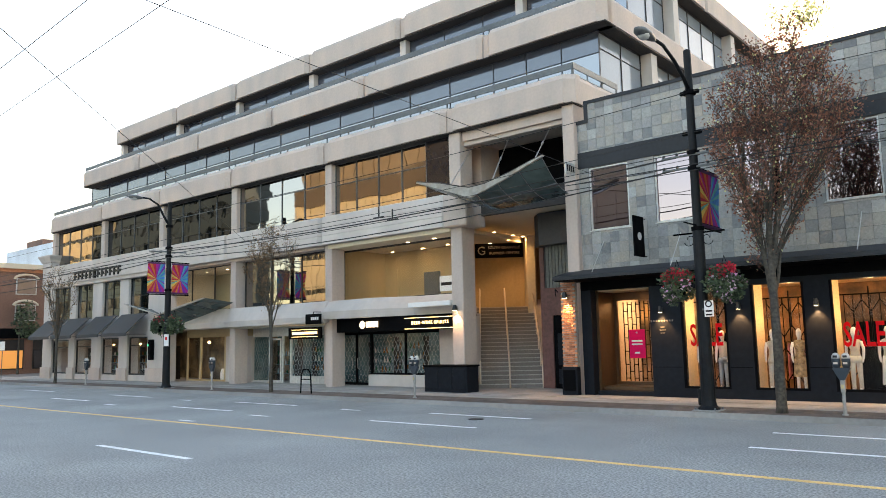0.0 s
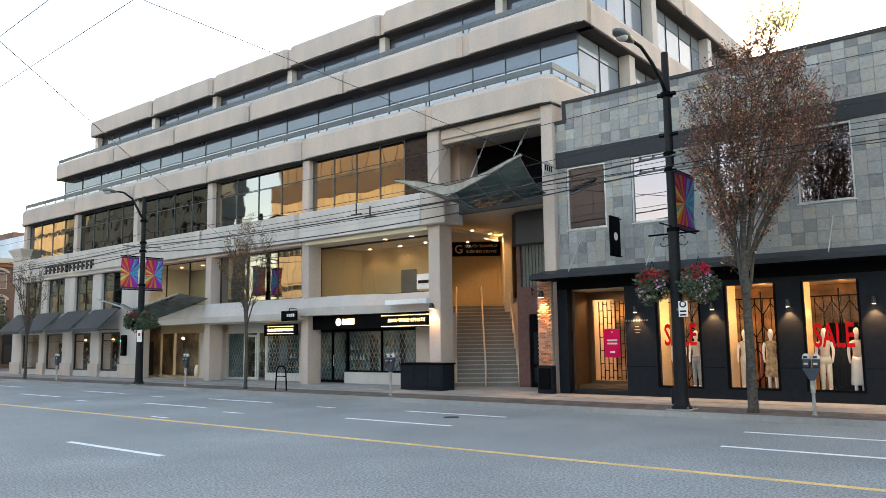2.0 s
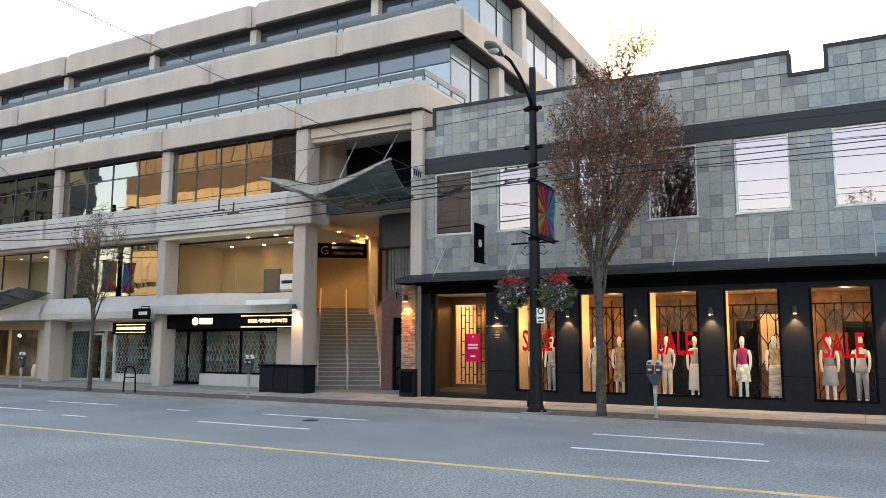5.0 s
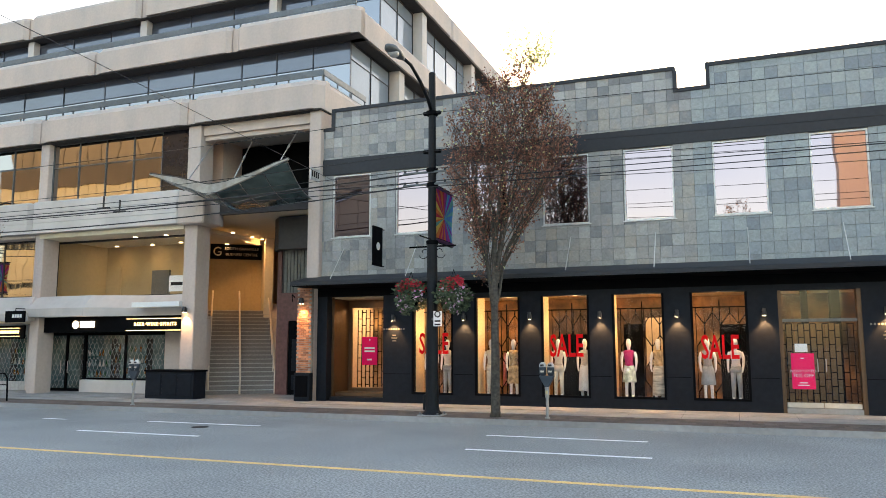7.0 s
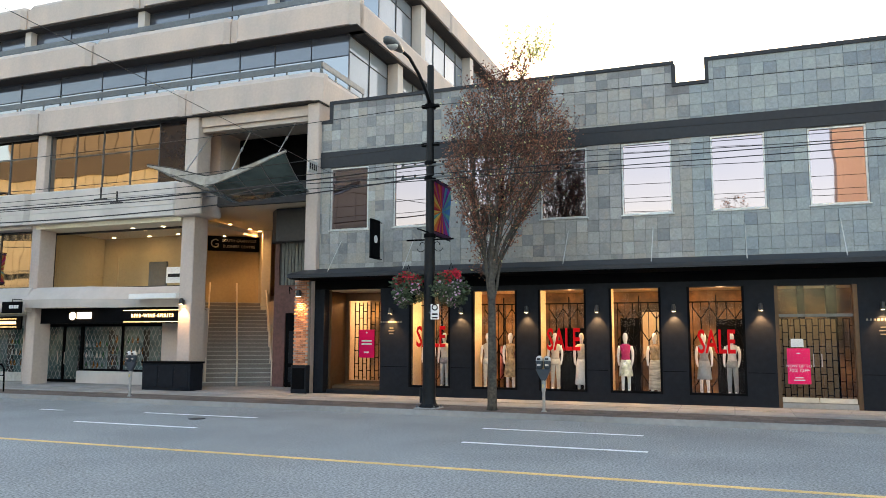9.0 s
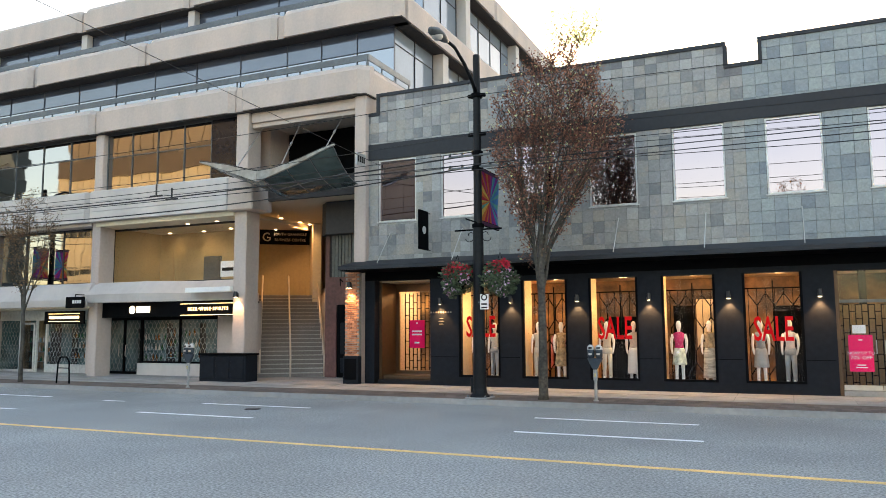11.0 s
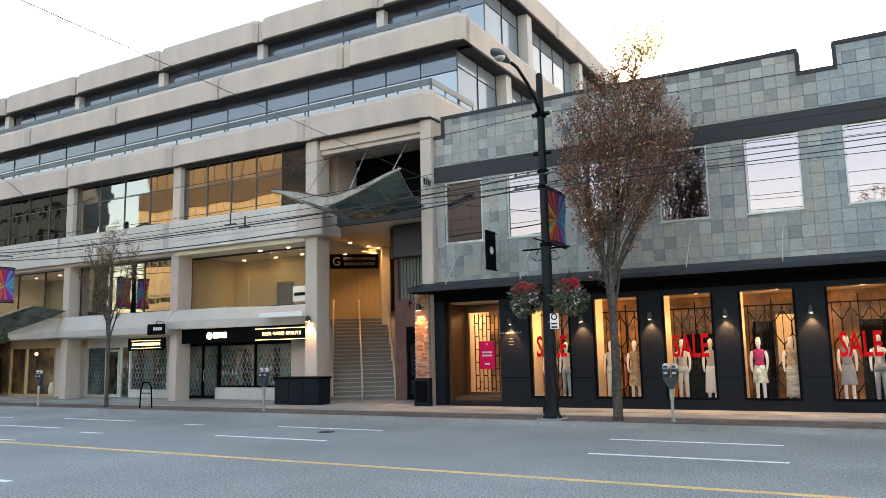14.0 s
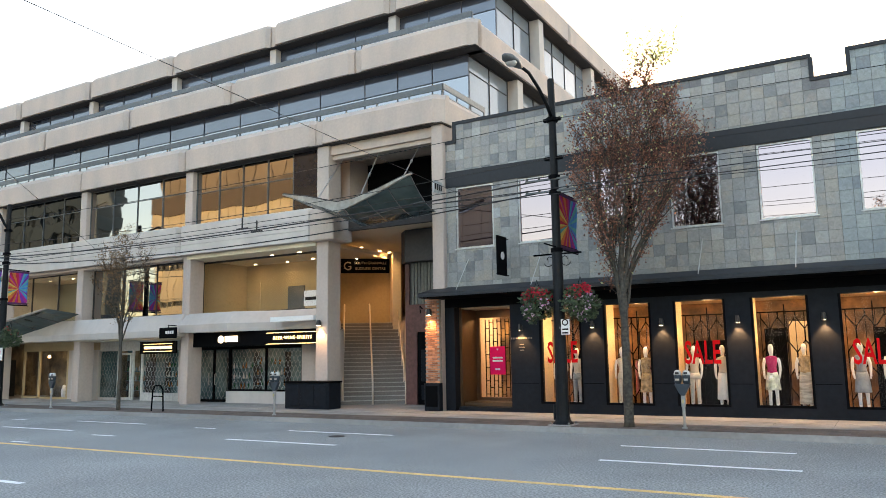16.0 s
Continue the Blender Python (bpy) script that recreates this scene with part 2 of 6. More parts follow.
# ---- building blocks ----
def box(bm, x0, x1, y0, y1, z0, z1):
    vs = [bm.verts.new(p) for p in ((x0, y0, z0), (x1, y0, z0), (x1, y1, z0), (x0, y1, z0), (x0, y0, z1), (x1, y0, z1), (x1, y1, z1), (x0, y1, z1))]
    for f in ((3, 2, 1, 0), (4, 5, 6, 7), (0, 1, 5, 4), (1, 2, 6, 5), (2, 3, 7, 6), (3, 0, 4, 7)):
        bm.faces.new([vs[i] for i in f])
    return vs


def loft(bm, rings, caps=True):
    """Joins rings of points, all of one length, into a closed skin."""
    rows = [[bm.verts.new(p) for p in ring] for ring in rings]
    k = len(rows[0])
    for a, b in zip(rows, rows[1:]):
        for i in range(k):
            bm.faces.new((a[i], a[(i + 1) % k], b[(i + 1) % k], b[i]))
    if caps:
        bm.faces.new(rows[0][::-1])
        bm.faces.new(rows[-1])


def tube(bm, points, radii, sides=8):
    """A round bar along points, with a radius at each."""
    pts = [Vector(p) for p in points]
    if not hasattr(radii, "__len__"):
        radii = [radii] * len(pts)
    rings = []
    side = None
    for i, p in enumerate(pts):
        d = (pts[min(i + 1, len(pts) - 1)] - pts[max(i - 1, 0)]).normalized()
        if side is None or abs(side.dot(d)) > 0.95:
            side = d.orthogonal()
        side = (side - d * side.dot(d)).normalized()
        up = d.cross(side)
        rings.append([p + (side * math.cos(a) + up * math.sin(a)) * radii[i] for a in (2 * math.pi * j / sides for j in range(sides))])
    loft(bm, rings)


def solid(fill, *args, **kw):
    bm = bmesh.new()
    fill(bm, *args, **kw)
    return bm


def boxes(*dims):
    bm = bmesh.new()
    for d in dims:
        box(bm, *d)
    return bm


def pieces(name, dims, material, parent, label=""):
    """Several boxes, each a part of its own."""
    for d in dims:
        part(name, boxes(d), material, parent, label)


def prism_at(bm, x, y, rows, k=8):
    loft(bm, [[(x + r * math.cos(2 * math.pi * i / k), y + r * math.sin(2 * math.pi * i / k), z) for i in range(k)] for z, r in rows])


def bevelled(bm, w=0.02, seg=1):
    bmesh.ops.bevel(bm, geom=list(bm.edges), offset=w, segments=seg, affect="EDGES")
    return bm


def part(name, bm, material, parent=None, label="", smooth=False):
    me = bpy.data.meshes.new(name)
    bmesh.ops.recalc_face_normals(bm, faces=list(bm.faces))
    bm.to_mesh(me)
    bm.free()
    for m in material if isinstance(material, (list, tuple)) else (material,):
        me.materials.append(m)
    if smooth:
        for p in me.polygons:
            p.use_smooth = True
    ob = new(name, me)
    if parent:
        ob.parent = parent
        ob.matrix_parent_inverse = parent.matrix_world.inverted()
    if label:
        ob["label"] = label
    return ob


def thing(name, x, y, z, label, category, group="", kind=""):
    ob = new(name)
    ob.location = (x, y, z)
    ob.matrix_world = Matrix.Translation((x, y, z))
    return tagged(ob, label, category, group, kind)


def shared(name, mesh, m, parent):
    """One more object on a mesh that is there already."""
    ob = new(name, mesh)
    ob.parent = parent
    ob.matrix_parent_inverse = parent.matrix_world.inverted()
    ob.matrix_world = m
    return ob


def mesh_of(name, bm, material):
    me = bpy.data.meshes.new(name)
    bmesh.ops.recalc_face_normals(bm, faces=list(bm.faces))
    bm.to_mesh(me)
    bm.free()
    me.materials.append(material)
    return me


def words(name, text, size, m, material, parent, spacing=1.0, depth=0.01, label="", bold=0.0):
    """Raised lettering, as a mesh. m places its centre; it reads along local x, up along local y."""
    cu = bpy.data.curves.new(name, "FONT")
    cu.body, cu.size, cu.align_x, cu.align_y, cu.extrude, cu.space_character = text, size, "CENTER", "CENTER", depth, spacing
    cu.resolution_u, cu.offset = 2, bold
    tmp = bpy.data.objects.new(name, cu)
    scene.collection.objects.link(tmp)
    me = bpy.data.meshes.new_from_object(tmp.evaluated_get(bpy.context.evaluated_depsgraph_get()))
    bpy.data.objects.remove(tmp)
    me.materials.clear()
    me.materials.append(material)
    ob = new(name, me)
    if parent:
        ob.parent = parent
        ob.matrix_parent_inverse = parent.matrix_world.inverted()
    ob.matrix_world = m
    if label:
        ob["label"] = label
    return ob


def lamp(name, kind, place, target, power, color, size=0.3, spot=70):
    d = bpy.data.lights.new(name, kind)
    d.energy, d.color = power, color
    if kind == "AREA":
        d.shape, d.size = "SQUARE", size
    else:
        d.shadow_soft_size = size
    if kind == "SPOT":
        d.spot_size, d.spot_blend = radians(spot), 0.6
    ob = new(name, d)
    ob.matrix_world = look(place, target)
    return ob


# ---- ground ----
FACE = 24.7  # plane of the shop fronts
KY = 20.45  # road edge of the far kerb
road = tagged(part("road", boxes((-400, 400, 4.2, KY, -0.3, 0)), ASPHALT), "worn grey asphalt street with several lanes", "road", kind="structure")
ground = tagged(part("ground", boxes((-2500, 2500, -2500, 2500, -0.6, -0.31)), SLAB), "plain paved ground around the street", "ground", kind="structure")


for a, b in ((KY, KY + 0.16), (4.04, 4.2)):
    bm = bevelled(boxes((-140, 70, a, b, -0.3, 0.15)), 0.025, 2)
    tagged(part("kerb", bm, KERB), "grey concrete kerb along the street", "kerb", kind="structure")


bm = bmesh.new()
loft(bm, [[(x, KY + 0.16, -0.3), (x, KY + 0.16, 0.14), (x, FACE, 0.19), (x, 40, 0.19), (x, 40, -0.3)] for x in (-140, 70)])
pavement = tagged(part("pavement", bm, GROUT), "concrete sidewalk with a strip of brown pavers along the kerb", "sidewalk", kind="structure")
tagged(part("pavement_near", boxes((-140, 70, -14, 4.04, -0.3, 0.15)), SLAB), "concrete sidewalk under the viewer", "sidewalk", kind="structure")


def stripe(x0, x1, y, w, mat, label):
    ob = part("lane_marking", boxes((x0, x1, y - w / 2, y + w / 2, 0.0005, 0.004)), mat)
    return tagged(ob, label, "road marking", "lane markings", "structure")


stripe(-140, 70, 12.33, 0.17, PAINT_Y, "yellow painted centre line on asphalt")
for y, x0, step, first in ((18.05, -5.75, 10.28, -1), (15.5, -5.4, 10.62, -1), (8.42, -7.2, 10.4, 1)):
    for k in range(first, 9):
        a = x0 - step * k
        stripe(a, a + 3.8, y, 0.15, PAINT_W, "white painted lane dash on asphalt")
for a, b, y in ((-19.7, -18.8, 17.7), (-20.9, -19.9, 14.85), (-21.5, -20.7, 12.75), (-30.6, -29.7, 14.85), (-29.9, -29.0, 17.7)):
    stripe(a, b, y, 0.12, PAINT_W, "short white painted mark on asphalt")

cover = thing("drain_cover", -13.56, 17.23, 0.0, "round dark iron cover set in the asphalt", "manhole cover", kind="structure")
IRON = shader("worn_iron", (0.03, 0.03, 0.032), 0.5, metal=0.6, vary=0.3)
bm = bmesh.new()
bmesh.ops.create_cone(bm, cap_ends=True, segments=20, radius1=0.23, radius2=0.22, depth=0.012, matrix=Matrix.Translation((-13.56, 17.23, 0.006)))
part("lid", bm, IRON, cover)

# ---- concrete office building ----
office = thing("office_building", -37, 27, 0.15, "stepped beige precast concrete office building with ribbon windows", "building")
COLS = [-59.55, -51.75, -44.05, -36.3, -28.35, -20.35, -14.15]
SIDE_X = -14.12


def spandrel(x0, x1, y, z0, z1, lean=0.22, cham=0.2, thick=0.7, first=None, last=None):
    """A precast fascia with chamfered ends and a top that leans back."""
    c0, c1 = cham if first is None else first, cham if last is None else last
    bm = bmesh.new()
    rings = []
    for x, back in ((x0, c0), (x0 + c0, 0), (x1 - c1, 0), (x1, c1)):
        rings.append([(x, y + thick, z0), (x, y + back, z0), (x, y + back, z1 - lean), (x, y + back + lean * 0.7, z1), (x, y + thick, z1)])
    loft(bm, rings)
    return bm


def office_window(x0, x1, y, z0, z1, nx, transoms, mats, name="window", bar=0.05, metal=None):
    """A ribbon window: frame bars and single panes, each set a little out of true."""
    metal = metal or FRAME_D
    w = part(name, boxes((x0, x1, y, y + 0.08, z0, z0 + bar), (x0, x1, y, y + 0.08, z1 - bar, z1), (x0, x0 + bar, y, y + 0.08, z0 + bar, z1 - bar), (x1 - bar, x1, y, y + 0.08, z0 + bar, z1 - bar)), metal, office)
    zs = [z0 + bar] + list(transoms) + [z1 - bar]
    step = (x1 - x0) / nx
    for i in range(nx):
        a, b = x0 + i * step, x0 + (i + 1) * step
        if i:
            part("mullion", boxes((a - bar * 0.4, a + bar * 0.4, y - 0.01, y + 0.07, z0 + bar, z1 - bar)), metal, w)
        for j, (c, d) in enumerate(zip(zs, zs[1:])):
            if j:
                part("transom", boxes((a + bar * 0.4, b - bar * 0.4, y, y + 0.06, c - 0.016, c + 0.016)), metal, w)
            mat = mats[(j * nx + i) % len(mats)]
            bm = boxes((-(b - a) / 2 + 0.02, (b - a) / 2 - 0.02, 0, 0.012, -(d - c) / 2 + 0.015, (d - c) / 2 - 0.015))
            ob = part("pane", bm, mat, w)
            ob.matrix_world = pose((a + b) / 2, y + 0.035, (c + d) / 2, random.gauss(0, 0.12), 0, random.gauss(0, 0.2))
    return w


# third-storey fascia, second-storey band, columns
for i, (a, b) in enumerate(zip(COLS, COLS[1:])):
    part("fascia", spandrel(a + 0.3 if i else a + 0.02, SIDE_X if i == 5 else b - 0.06, 24.2, 11.05, 12.2, last=0.35 if i == 5 else None), CONCRETE, office)
    if i:
        part("joint_block", boxes((a - 0.1, a + 0.34, 24.47, 24.88, 11.05, 12.12)), CONCRETE, office)
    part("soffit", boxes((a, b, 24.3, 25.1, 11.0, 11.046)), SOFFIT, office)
    if i < 5:
        part("parapet", bevelled(boxes((a + 0.1, b - 0.1, 24.15, 24.9, 7.5, 8.38)), 0.05), CONCRETE_L, office)
        for k in range(3):
            part("band_course", spandrel(a + 0.02, b - 0.02, 24.12, 7.0 + 0.45 * k, 7.44 + 0.45 * k, 0.02, 0.16), CONCRETE_L, office)
for i, a in enumerate(COLS):
    w = 0.62 if i == 5 else 0.5
    if i == 6:
        a = -14.72
    z0 = 4.35 if i == 6 else 0.15 if i > 1 else 8.3
    part("column", bevelled(boxes((a, a + w, 24.45, 25.3, z0, 11.05)), 0.03), CONCRETE, office)
    if i in (5,):
        part("corbel", bevelled(boxes((a - 0.1, a + w + 0.55, 24.1, 25.4, 6.95, 8.3)), 0.05), CONCRETE, office)

# third-storey glazing
L3 = [[GLASS_MID] * 3 + [GLASS_DK], [GLASS_DK], [GLASS_DK], [GLASS_MID] * 4, [GLASS_MID] * 4]
for i, mats in enumerate(L3):
    a, b = COLS[i] + 0.5, COLS[i + 1]
    if i == 4:
        office_window(a, b - 1.5, 24.7, 8.4, 11.0, 4, (9.95,), mats, bar=0.03, metal=GALV)
        part("return_panel", boxes((b - 1.5, b, 24.72, 24.8, 8.4, 11.0)), shader("dark_return_glass", (0.014, 0.013, 0.017), 0.12, vary=0.1, bump=0.0), office)
    else:
        office_window(a, b, 24.7, 8.4, 11.0, 4, (10.1,), mats, bar=0.032, metal=GALV)

# fourth storey, set back behind a terrace
part("terrace", boxes((-59.4, SIDE_X - 0.2, 24.8, 28.2, 11.9, 12.1)), CONCRETE, office)
part("terrace", boxes((-60.2, SIDE_X - 0.2, 27.6, 31.2, 16.1, 16.35)), CONCRETE, office)
xs4 = [-60.9, -52.2, -44.4, -36.4, -28.4, -20.4, SIDE_X]
for a, b in zip(xs4, xs4[1:]):
    end = b == SIDE_X
    first = a < -60
    part("fascia", spandrel(a + 0.02 if first else a + 0.22, b if end else b - 0.14, 27.1, 15.2, 16.45, last=0.35 if end else None), CONCRETE, office)
    part("fascia", spandrel(a - 0.6 if first else a + 0.22, b if end else b - 0.14, 30.0, 19.34, 20.66, last=0.35 if end else None), CONCRETE, office)
    if not first:
        pieces("joint_block", ((a - 0.18, a + 0.26, 27.4, 27.78, 15.2, 16.36), (a - 0.18, a + 0.26, 30.3, 30.68, 19.34, 20.56)), CONCRETE, office)
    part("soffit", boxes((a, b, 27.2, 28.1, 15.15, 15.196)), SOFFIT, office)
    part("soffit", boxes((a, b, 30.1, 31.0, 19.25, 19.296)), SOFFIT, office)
    office_window(a, b if b < -15 else -14.85, 27.9, 12.12, 15.15, 3, (14.2,), [GLASS_UP] * 3 + [GLASS_SP] * 3, bar=0.024, metal=FRAME_B)
    office_window(a, b if b < -15 else -14.85, 30.75, 16.36, 19.25, 3, (18.4,), [GLASS_UP] * 3 + [GLASS_SP] * 3, bar=0.024, metal=FRAME_B)
    part("column", boxes((a - 0.28, a + 0.16, 30.35, 30.74, 16.35, 19.34)), CONCRETE_L, office)
part("roof", boxes((-61.0, SIDE_X - 0.3, 30.6, 60, 20.2, 20.3)), ROOF, office)

# flank of the upper storeys, running back from the corner
for z0, z1, y0 in ((11.05, 12.2, 24.9), (15.2, 16.45, 27.8), (19.34, 20.66, 30.7)):
    for k in range(5):
        a = y0 + k * 7.9
        bm = spandrel(a + 0.02 if k else y0 - 0.35, a + 7.88, 0, z0, z1, first=None if k else 0.004)
        ob = part("fascia", bm, CONCRETE, office)
        ob.matrix_world = Matrix.Translation((SIDE_X, 0, 0)) @ pose(0, 0, 0, 0, 0, 90)
        if z0 > 12:
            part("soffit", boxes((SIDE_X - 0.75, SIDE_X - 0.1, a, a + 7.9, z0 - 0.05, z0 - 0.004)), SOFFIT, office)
for z0, z1, y0, bright in ((12.12, 15.15, 27.9, 0), (16.36, 19.25, 30.75, 1)):
    for k in range(4):
        a = y0 + k * 7.9
        w = office_window(0, 3.9 if k == 0 else 7.2, 0, z0, z1, 2 if k == 0 else 4, (z1 - 0.75,), [GLASS_SIDE], bar=0.045)
        w.matrix_world = Matrix.Translation((-14.85, a + (0.05 if k == 0 else 0.6 - 3.3), 0)) @ pose(0, 0, 0, 0, 0, 90)
        part("column", boxes((-14.9, -14.35, a + 4.0, a + 4.6, z0, z1 + 0.1)), CONCRETE_L, office)


def railing(x0, x1, y, z, step):
    r = part("railing", bevelled(boxes((x0, x1, y, y + 0.05, z + 0.38, z + 0.64)), 0.012), GALV, office)
    part("lower_rail", boxes((x0, x1, y + 0.005, y + 0.045, z + 0.12, z + 0.16)), GALV, r)
    n = int((x1 - x0) / step)
    for k in range(n + 1):
        x = x0 + (x1 - x0) * k / n
        part("post", boxes((x - 0.025, x + 0.025, y + 0.051, y + 0.1, z - 0.1, z + 0.62)), GALV, r)
    return r


railing(-60.5, -14.4, 24.85, 12.15, 1.55)
r = railing(0, 3.6, 0, 12.15, 1.2)
r.matrix_world = Matrix.Translation((-14.35, 24.85, 0)) @ pose(0, 0, 0, 0, 0, 90)
railing(-62.0, -14.6, 27.8, 16.4, 1.95)

# second storey and ground floor, bay by bay
part("floor_slab", boxes((-44.0, -22.6, 25.3, 29, 3.5, 3.9)), CONCRETE, office)
part("floor_slab", boxes((-44.0, -20.4, 25.2, 29, 6.9, 7.0)), CREAM, office)
for a, b in ((-36.3, -28.35), (-44.05, -36.3)):
    part("soffit", boxes((a, b, 24.4, 25.2, 6.85, 6.99)), CONCRETE, office)
    if b > -30:
        office_window(a + 0.62, b, 25.0, 4.3, 6.85, 3, (), [GLASS_MID, GLASS_MID, GLASS_MID])
    else:
        for pane in office_window(a + 0.62, b, 25.0, 4.3, 6.85, 3, (), [CLEAR]).children:
            pane.visible_shadow = not pane.name.startswith("pane")
        part("room_wall", boxes((a, b, 28.5, 28.7, 3.9, 6.9)), shader("pale_olive_wall", (0.30, 0.29, 0.2), 0.7, vary=0.08, stain=0.25), office)
        pieces("room_side_wall", ((a - 0.1, a, 25.3, 28.5, 3.9, 6.9), (b + 0.02, b + 0.12, 25.3, 28.5, 3.9, 6.9)), CREAM, office)
    bm = bmesh.new()
    loft(bm, [[(x, 25.3, 3.25), (x, 24.05, 3.25), (x, 24.0, 3.55), (x, 24.35, 4.28), (x, 25.3, 4.28)] for x in (a + 0.1, b + 0.3)])
    part("canopy_band", bm, CONCRETE_L, office)
# wide bay beside the stair
a, b = -28.35, -20.35
part("soffit", boxes((a + 0.3, b, 24.4, 25.6, 6.8, 6.99)), CREAM, office)
part("room_wall", boxes((a - 0.15, a, 25.7, 28.75, 3.9, 6.95)), BEIGE, office)
w = part("window", boxes((a, b, 25.6, 25.7, 4.25, 4.33), (a, b, 25.6, 25.7, 6.72, 6.8), (a, a + 0.08, 25.6, 25.7, 4.33, 6.72)), FRAME_D, office)
for p, q in ((a + 0.08, -24.405), (-24.395, b)):
    g = part("pane", boxes((p, q, 25.64, 25.65, 4.33, 6.72)), CLEAR, w)
    g.visible_shadow = False
part("back_wall", boxes((a, -22.5, 28.6, 28.75, 3.9, 6.95)), BEIGE, office)
part("inner_door", boxes((-28.3, -27.4, 28.55, 28.6, 3.9, 6.0)), BEIGE, office)
part("partition", boxes((-25.5, -24.5, 28.5, 28.6, 3.9, 5.7)), GALV, office)
bm = bmesh.new()
loft(bm, [[(x, 26.0, 3.4), (x, 24.1 + d, 3.4), (x, 24.05 + d, 3.75), (x, 24.5 + d, 4.28), (x, 26.0, 4.28)] for x, d in ((a, 0), (-25.0, 0), (-23.0, 0.9), (b, 0.9))])
part("canopy_band", bm, CONCRETE_L, office)
part("fluorescent_tray", boxes((-22.7, b, 24.3, 24.75, 3.72, 3.92)), WHITE, office, "white light tray under the band")


def lattice(bm, x0, x1, z0, z1, y, cell_w=0.11, cell_h=0.21, r=0.009):
    """A folding scissor grille: crossing slats that bend at each joint."""
    n = max(1, int((x1 - x0) / cell_w))
    w = (x1 - x0) / n
    m = max(1, int((z1 - z0) / cell_h))
    h = (z1 - z0) / m
    for i in range(n):
        for s in (0, 1):
            for j in range(m):
                za, zb = z0 + j * h, z0 + (j + 1) * h
                up = (i + j + s) % 2
                xa, xb = (x0 + i * w, x0 + (i + 1) * w) if up else (x0 + (i + 1) * w, x0 + i * w)
                if s == 0:
                    d = 0.35 * h
                    for (p, q) in (((xa, za), (xa, za + d * 0.5)), ((xa, za + d * 0.5), (xb, zb - d * 0.5)), ((xb, zb - d * 0.5), (xb, zb))):
                        bm.faces.new([bm.verts.new(c) for c in ((p[0] - r, y, p[1]), (p[0] + r, y, p[1]), (q[0] + r, y, q[1]), (q[0] - r, y, q[1]))])
    return bm


# liquor shop under the wide bay
part("shop_sign_band", boxes((a + 0.1, b, 24.75, 25.0, 2.75, 3.4)), BLACK, office)
part("shop_ceiling", boxes((a, -20.4, 25.0, 26.3, 3.3, 3.38), (a, -22.9, 26.3, 29.4, 3.3, 3.38)), BLACK, office)
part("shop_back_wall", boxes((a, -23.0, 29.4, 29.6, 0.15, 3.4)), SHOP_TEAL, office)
shop = part("shop_front", boxes((-29.15, -22.5, 26.2, 26.3, 2.65, 2.8)), BLACK, office)
pieces("post", ((-29.15, -29.03, 26.2, 26.3, 0.2, 2.65), (-28.08, -28.0, 26.2, 26.3, 0.2, 2.65), (-27.05, -26.93, 26.2, 26.3, 0.2, 2.65), (-24.75, -24.68, 26.2, 26.3, 0.8, 2.65), (-22.6, -22.5, 26.2, 26.3, 0.8, 2.65)), BLACK, shop)
pieces("bottom_rail", ((-29.03, -28.08, 26.2, 26.3, 0.2, 0.32), (-28.0, -27.05, 26.2, 26.3, 0.2, 0.32), (-26.93, -22.6, 26.2, 26.3, 0.72, 0.8)), BLACK, shop)
for x in (-28.25, -27.85):
    part("door_handle", solid(tube, [(x, 26.18, 1.0), (x, 26.12, 1.02), (x, 26.12, 1.5), (x, 26.18, 1.52)], 0.018, 6), STEEL, shop)
part("plinth", bevelled(boxes((-26.95, -22.5, 25.95, 26.3, 0.15, 0.72)), 0.02), CONCRETE_L, office)
part("shop_pier", boxes((-22.5, -20.4, 26.1, 26.4, 0.15, 3.4)), CONCRETE, office)
for p in ((-29.03, -28.08, 26.24, 0.32), (-28.0, -27.05, 26.24, 0.32), (-26.93, -24.75, 26.24, 0.8), (-24.68, -22.6, 26.24, 0.8)):
    g = part("pane", boxes((p[0], p[1], p[2], p[2] + 0.01, p[3], 2.65)), CLEAR, shop)
    g.visible_shadow = False
    part("grille", lattice(bmesh.new(), p[0], p[1], p[3], 2.62, p[2] + 0.12), GRILLE, shop, "folded-out steel scissor grille")
# small shop next to it
a, b = -36.3, -28.35
part("shop_side_wall", boxes((-29.55, -29.25, 26.3, 29.6, 0.15, 3.3)), SHOP_TEAL, office)
part("shop_ceiling", boxes((a, b, 24.4, 26.0, 3.18, 3.25)), CREAM, office)
part("shop_ceiling", boxes((a, b, 26.0, 31, 3.18, 3.25)), SHOP_TEAL, office)
part("shop_back_wall", boxes((a, b, 29.6, 29.8, 0.15, 3.2)), SHOP_TEAL, office)
part("shop_side_wall", boxes((-37.1, -36.85, 26.1, 29.6, 0.15, 3.2)), SHOP_TEAL, office)
part("shop_side_wall", boxes((-37.1, -36.85, 25.3, 26.1, 0.15, 3.2)), CONCRETE, office)
shop2 = part("shop_front", boxes((-36.85, -29.55, 26.0, 26.1, 2.7, 3.18)), FRAME_L, office)
pieces("post", ((-36.85, -36.75, 26.0, 26.1, 0.2, 2.7), (-34.85, -34.75, 26.0, 26.1, 0.2, 2.7), (-33.7, -33.6, 26.0, 26.1, 0.2, 2.7), (-33.0, -32.9, 26.0, 26.1, 0.2, 2.7), (-30.25, -30.15, 26.0, 26.1, 0.2, 2.7)), FRAME_L, shop2)
part("stall_riser", boxes((-32.9, -30.25, 26.0, 26.1, 0.2, 0.6)), FRAME_L, shop2)
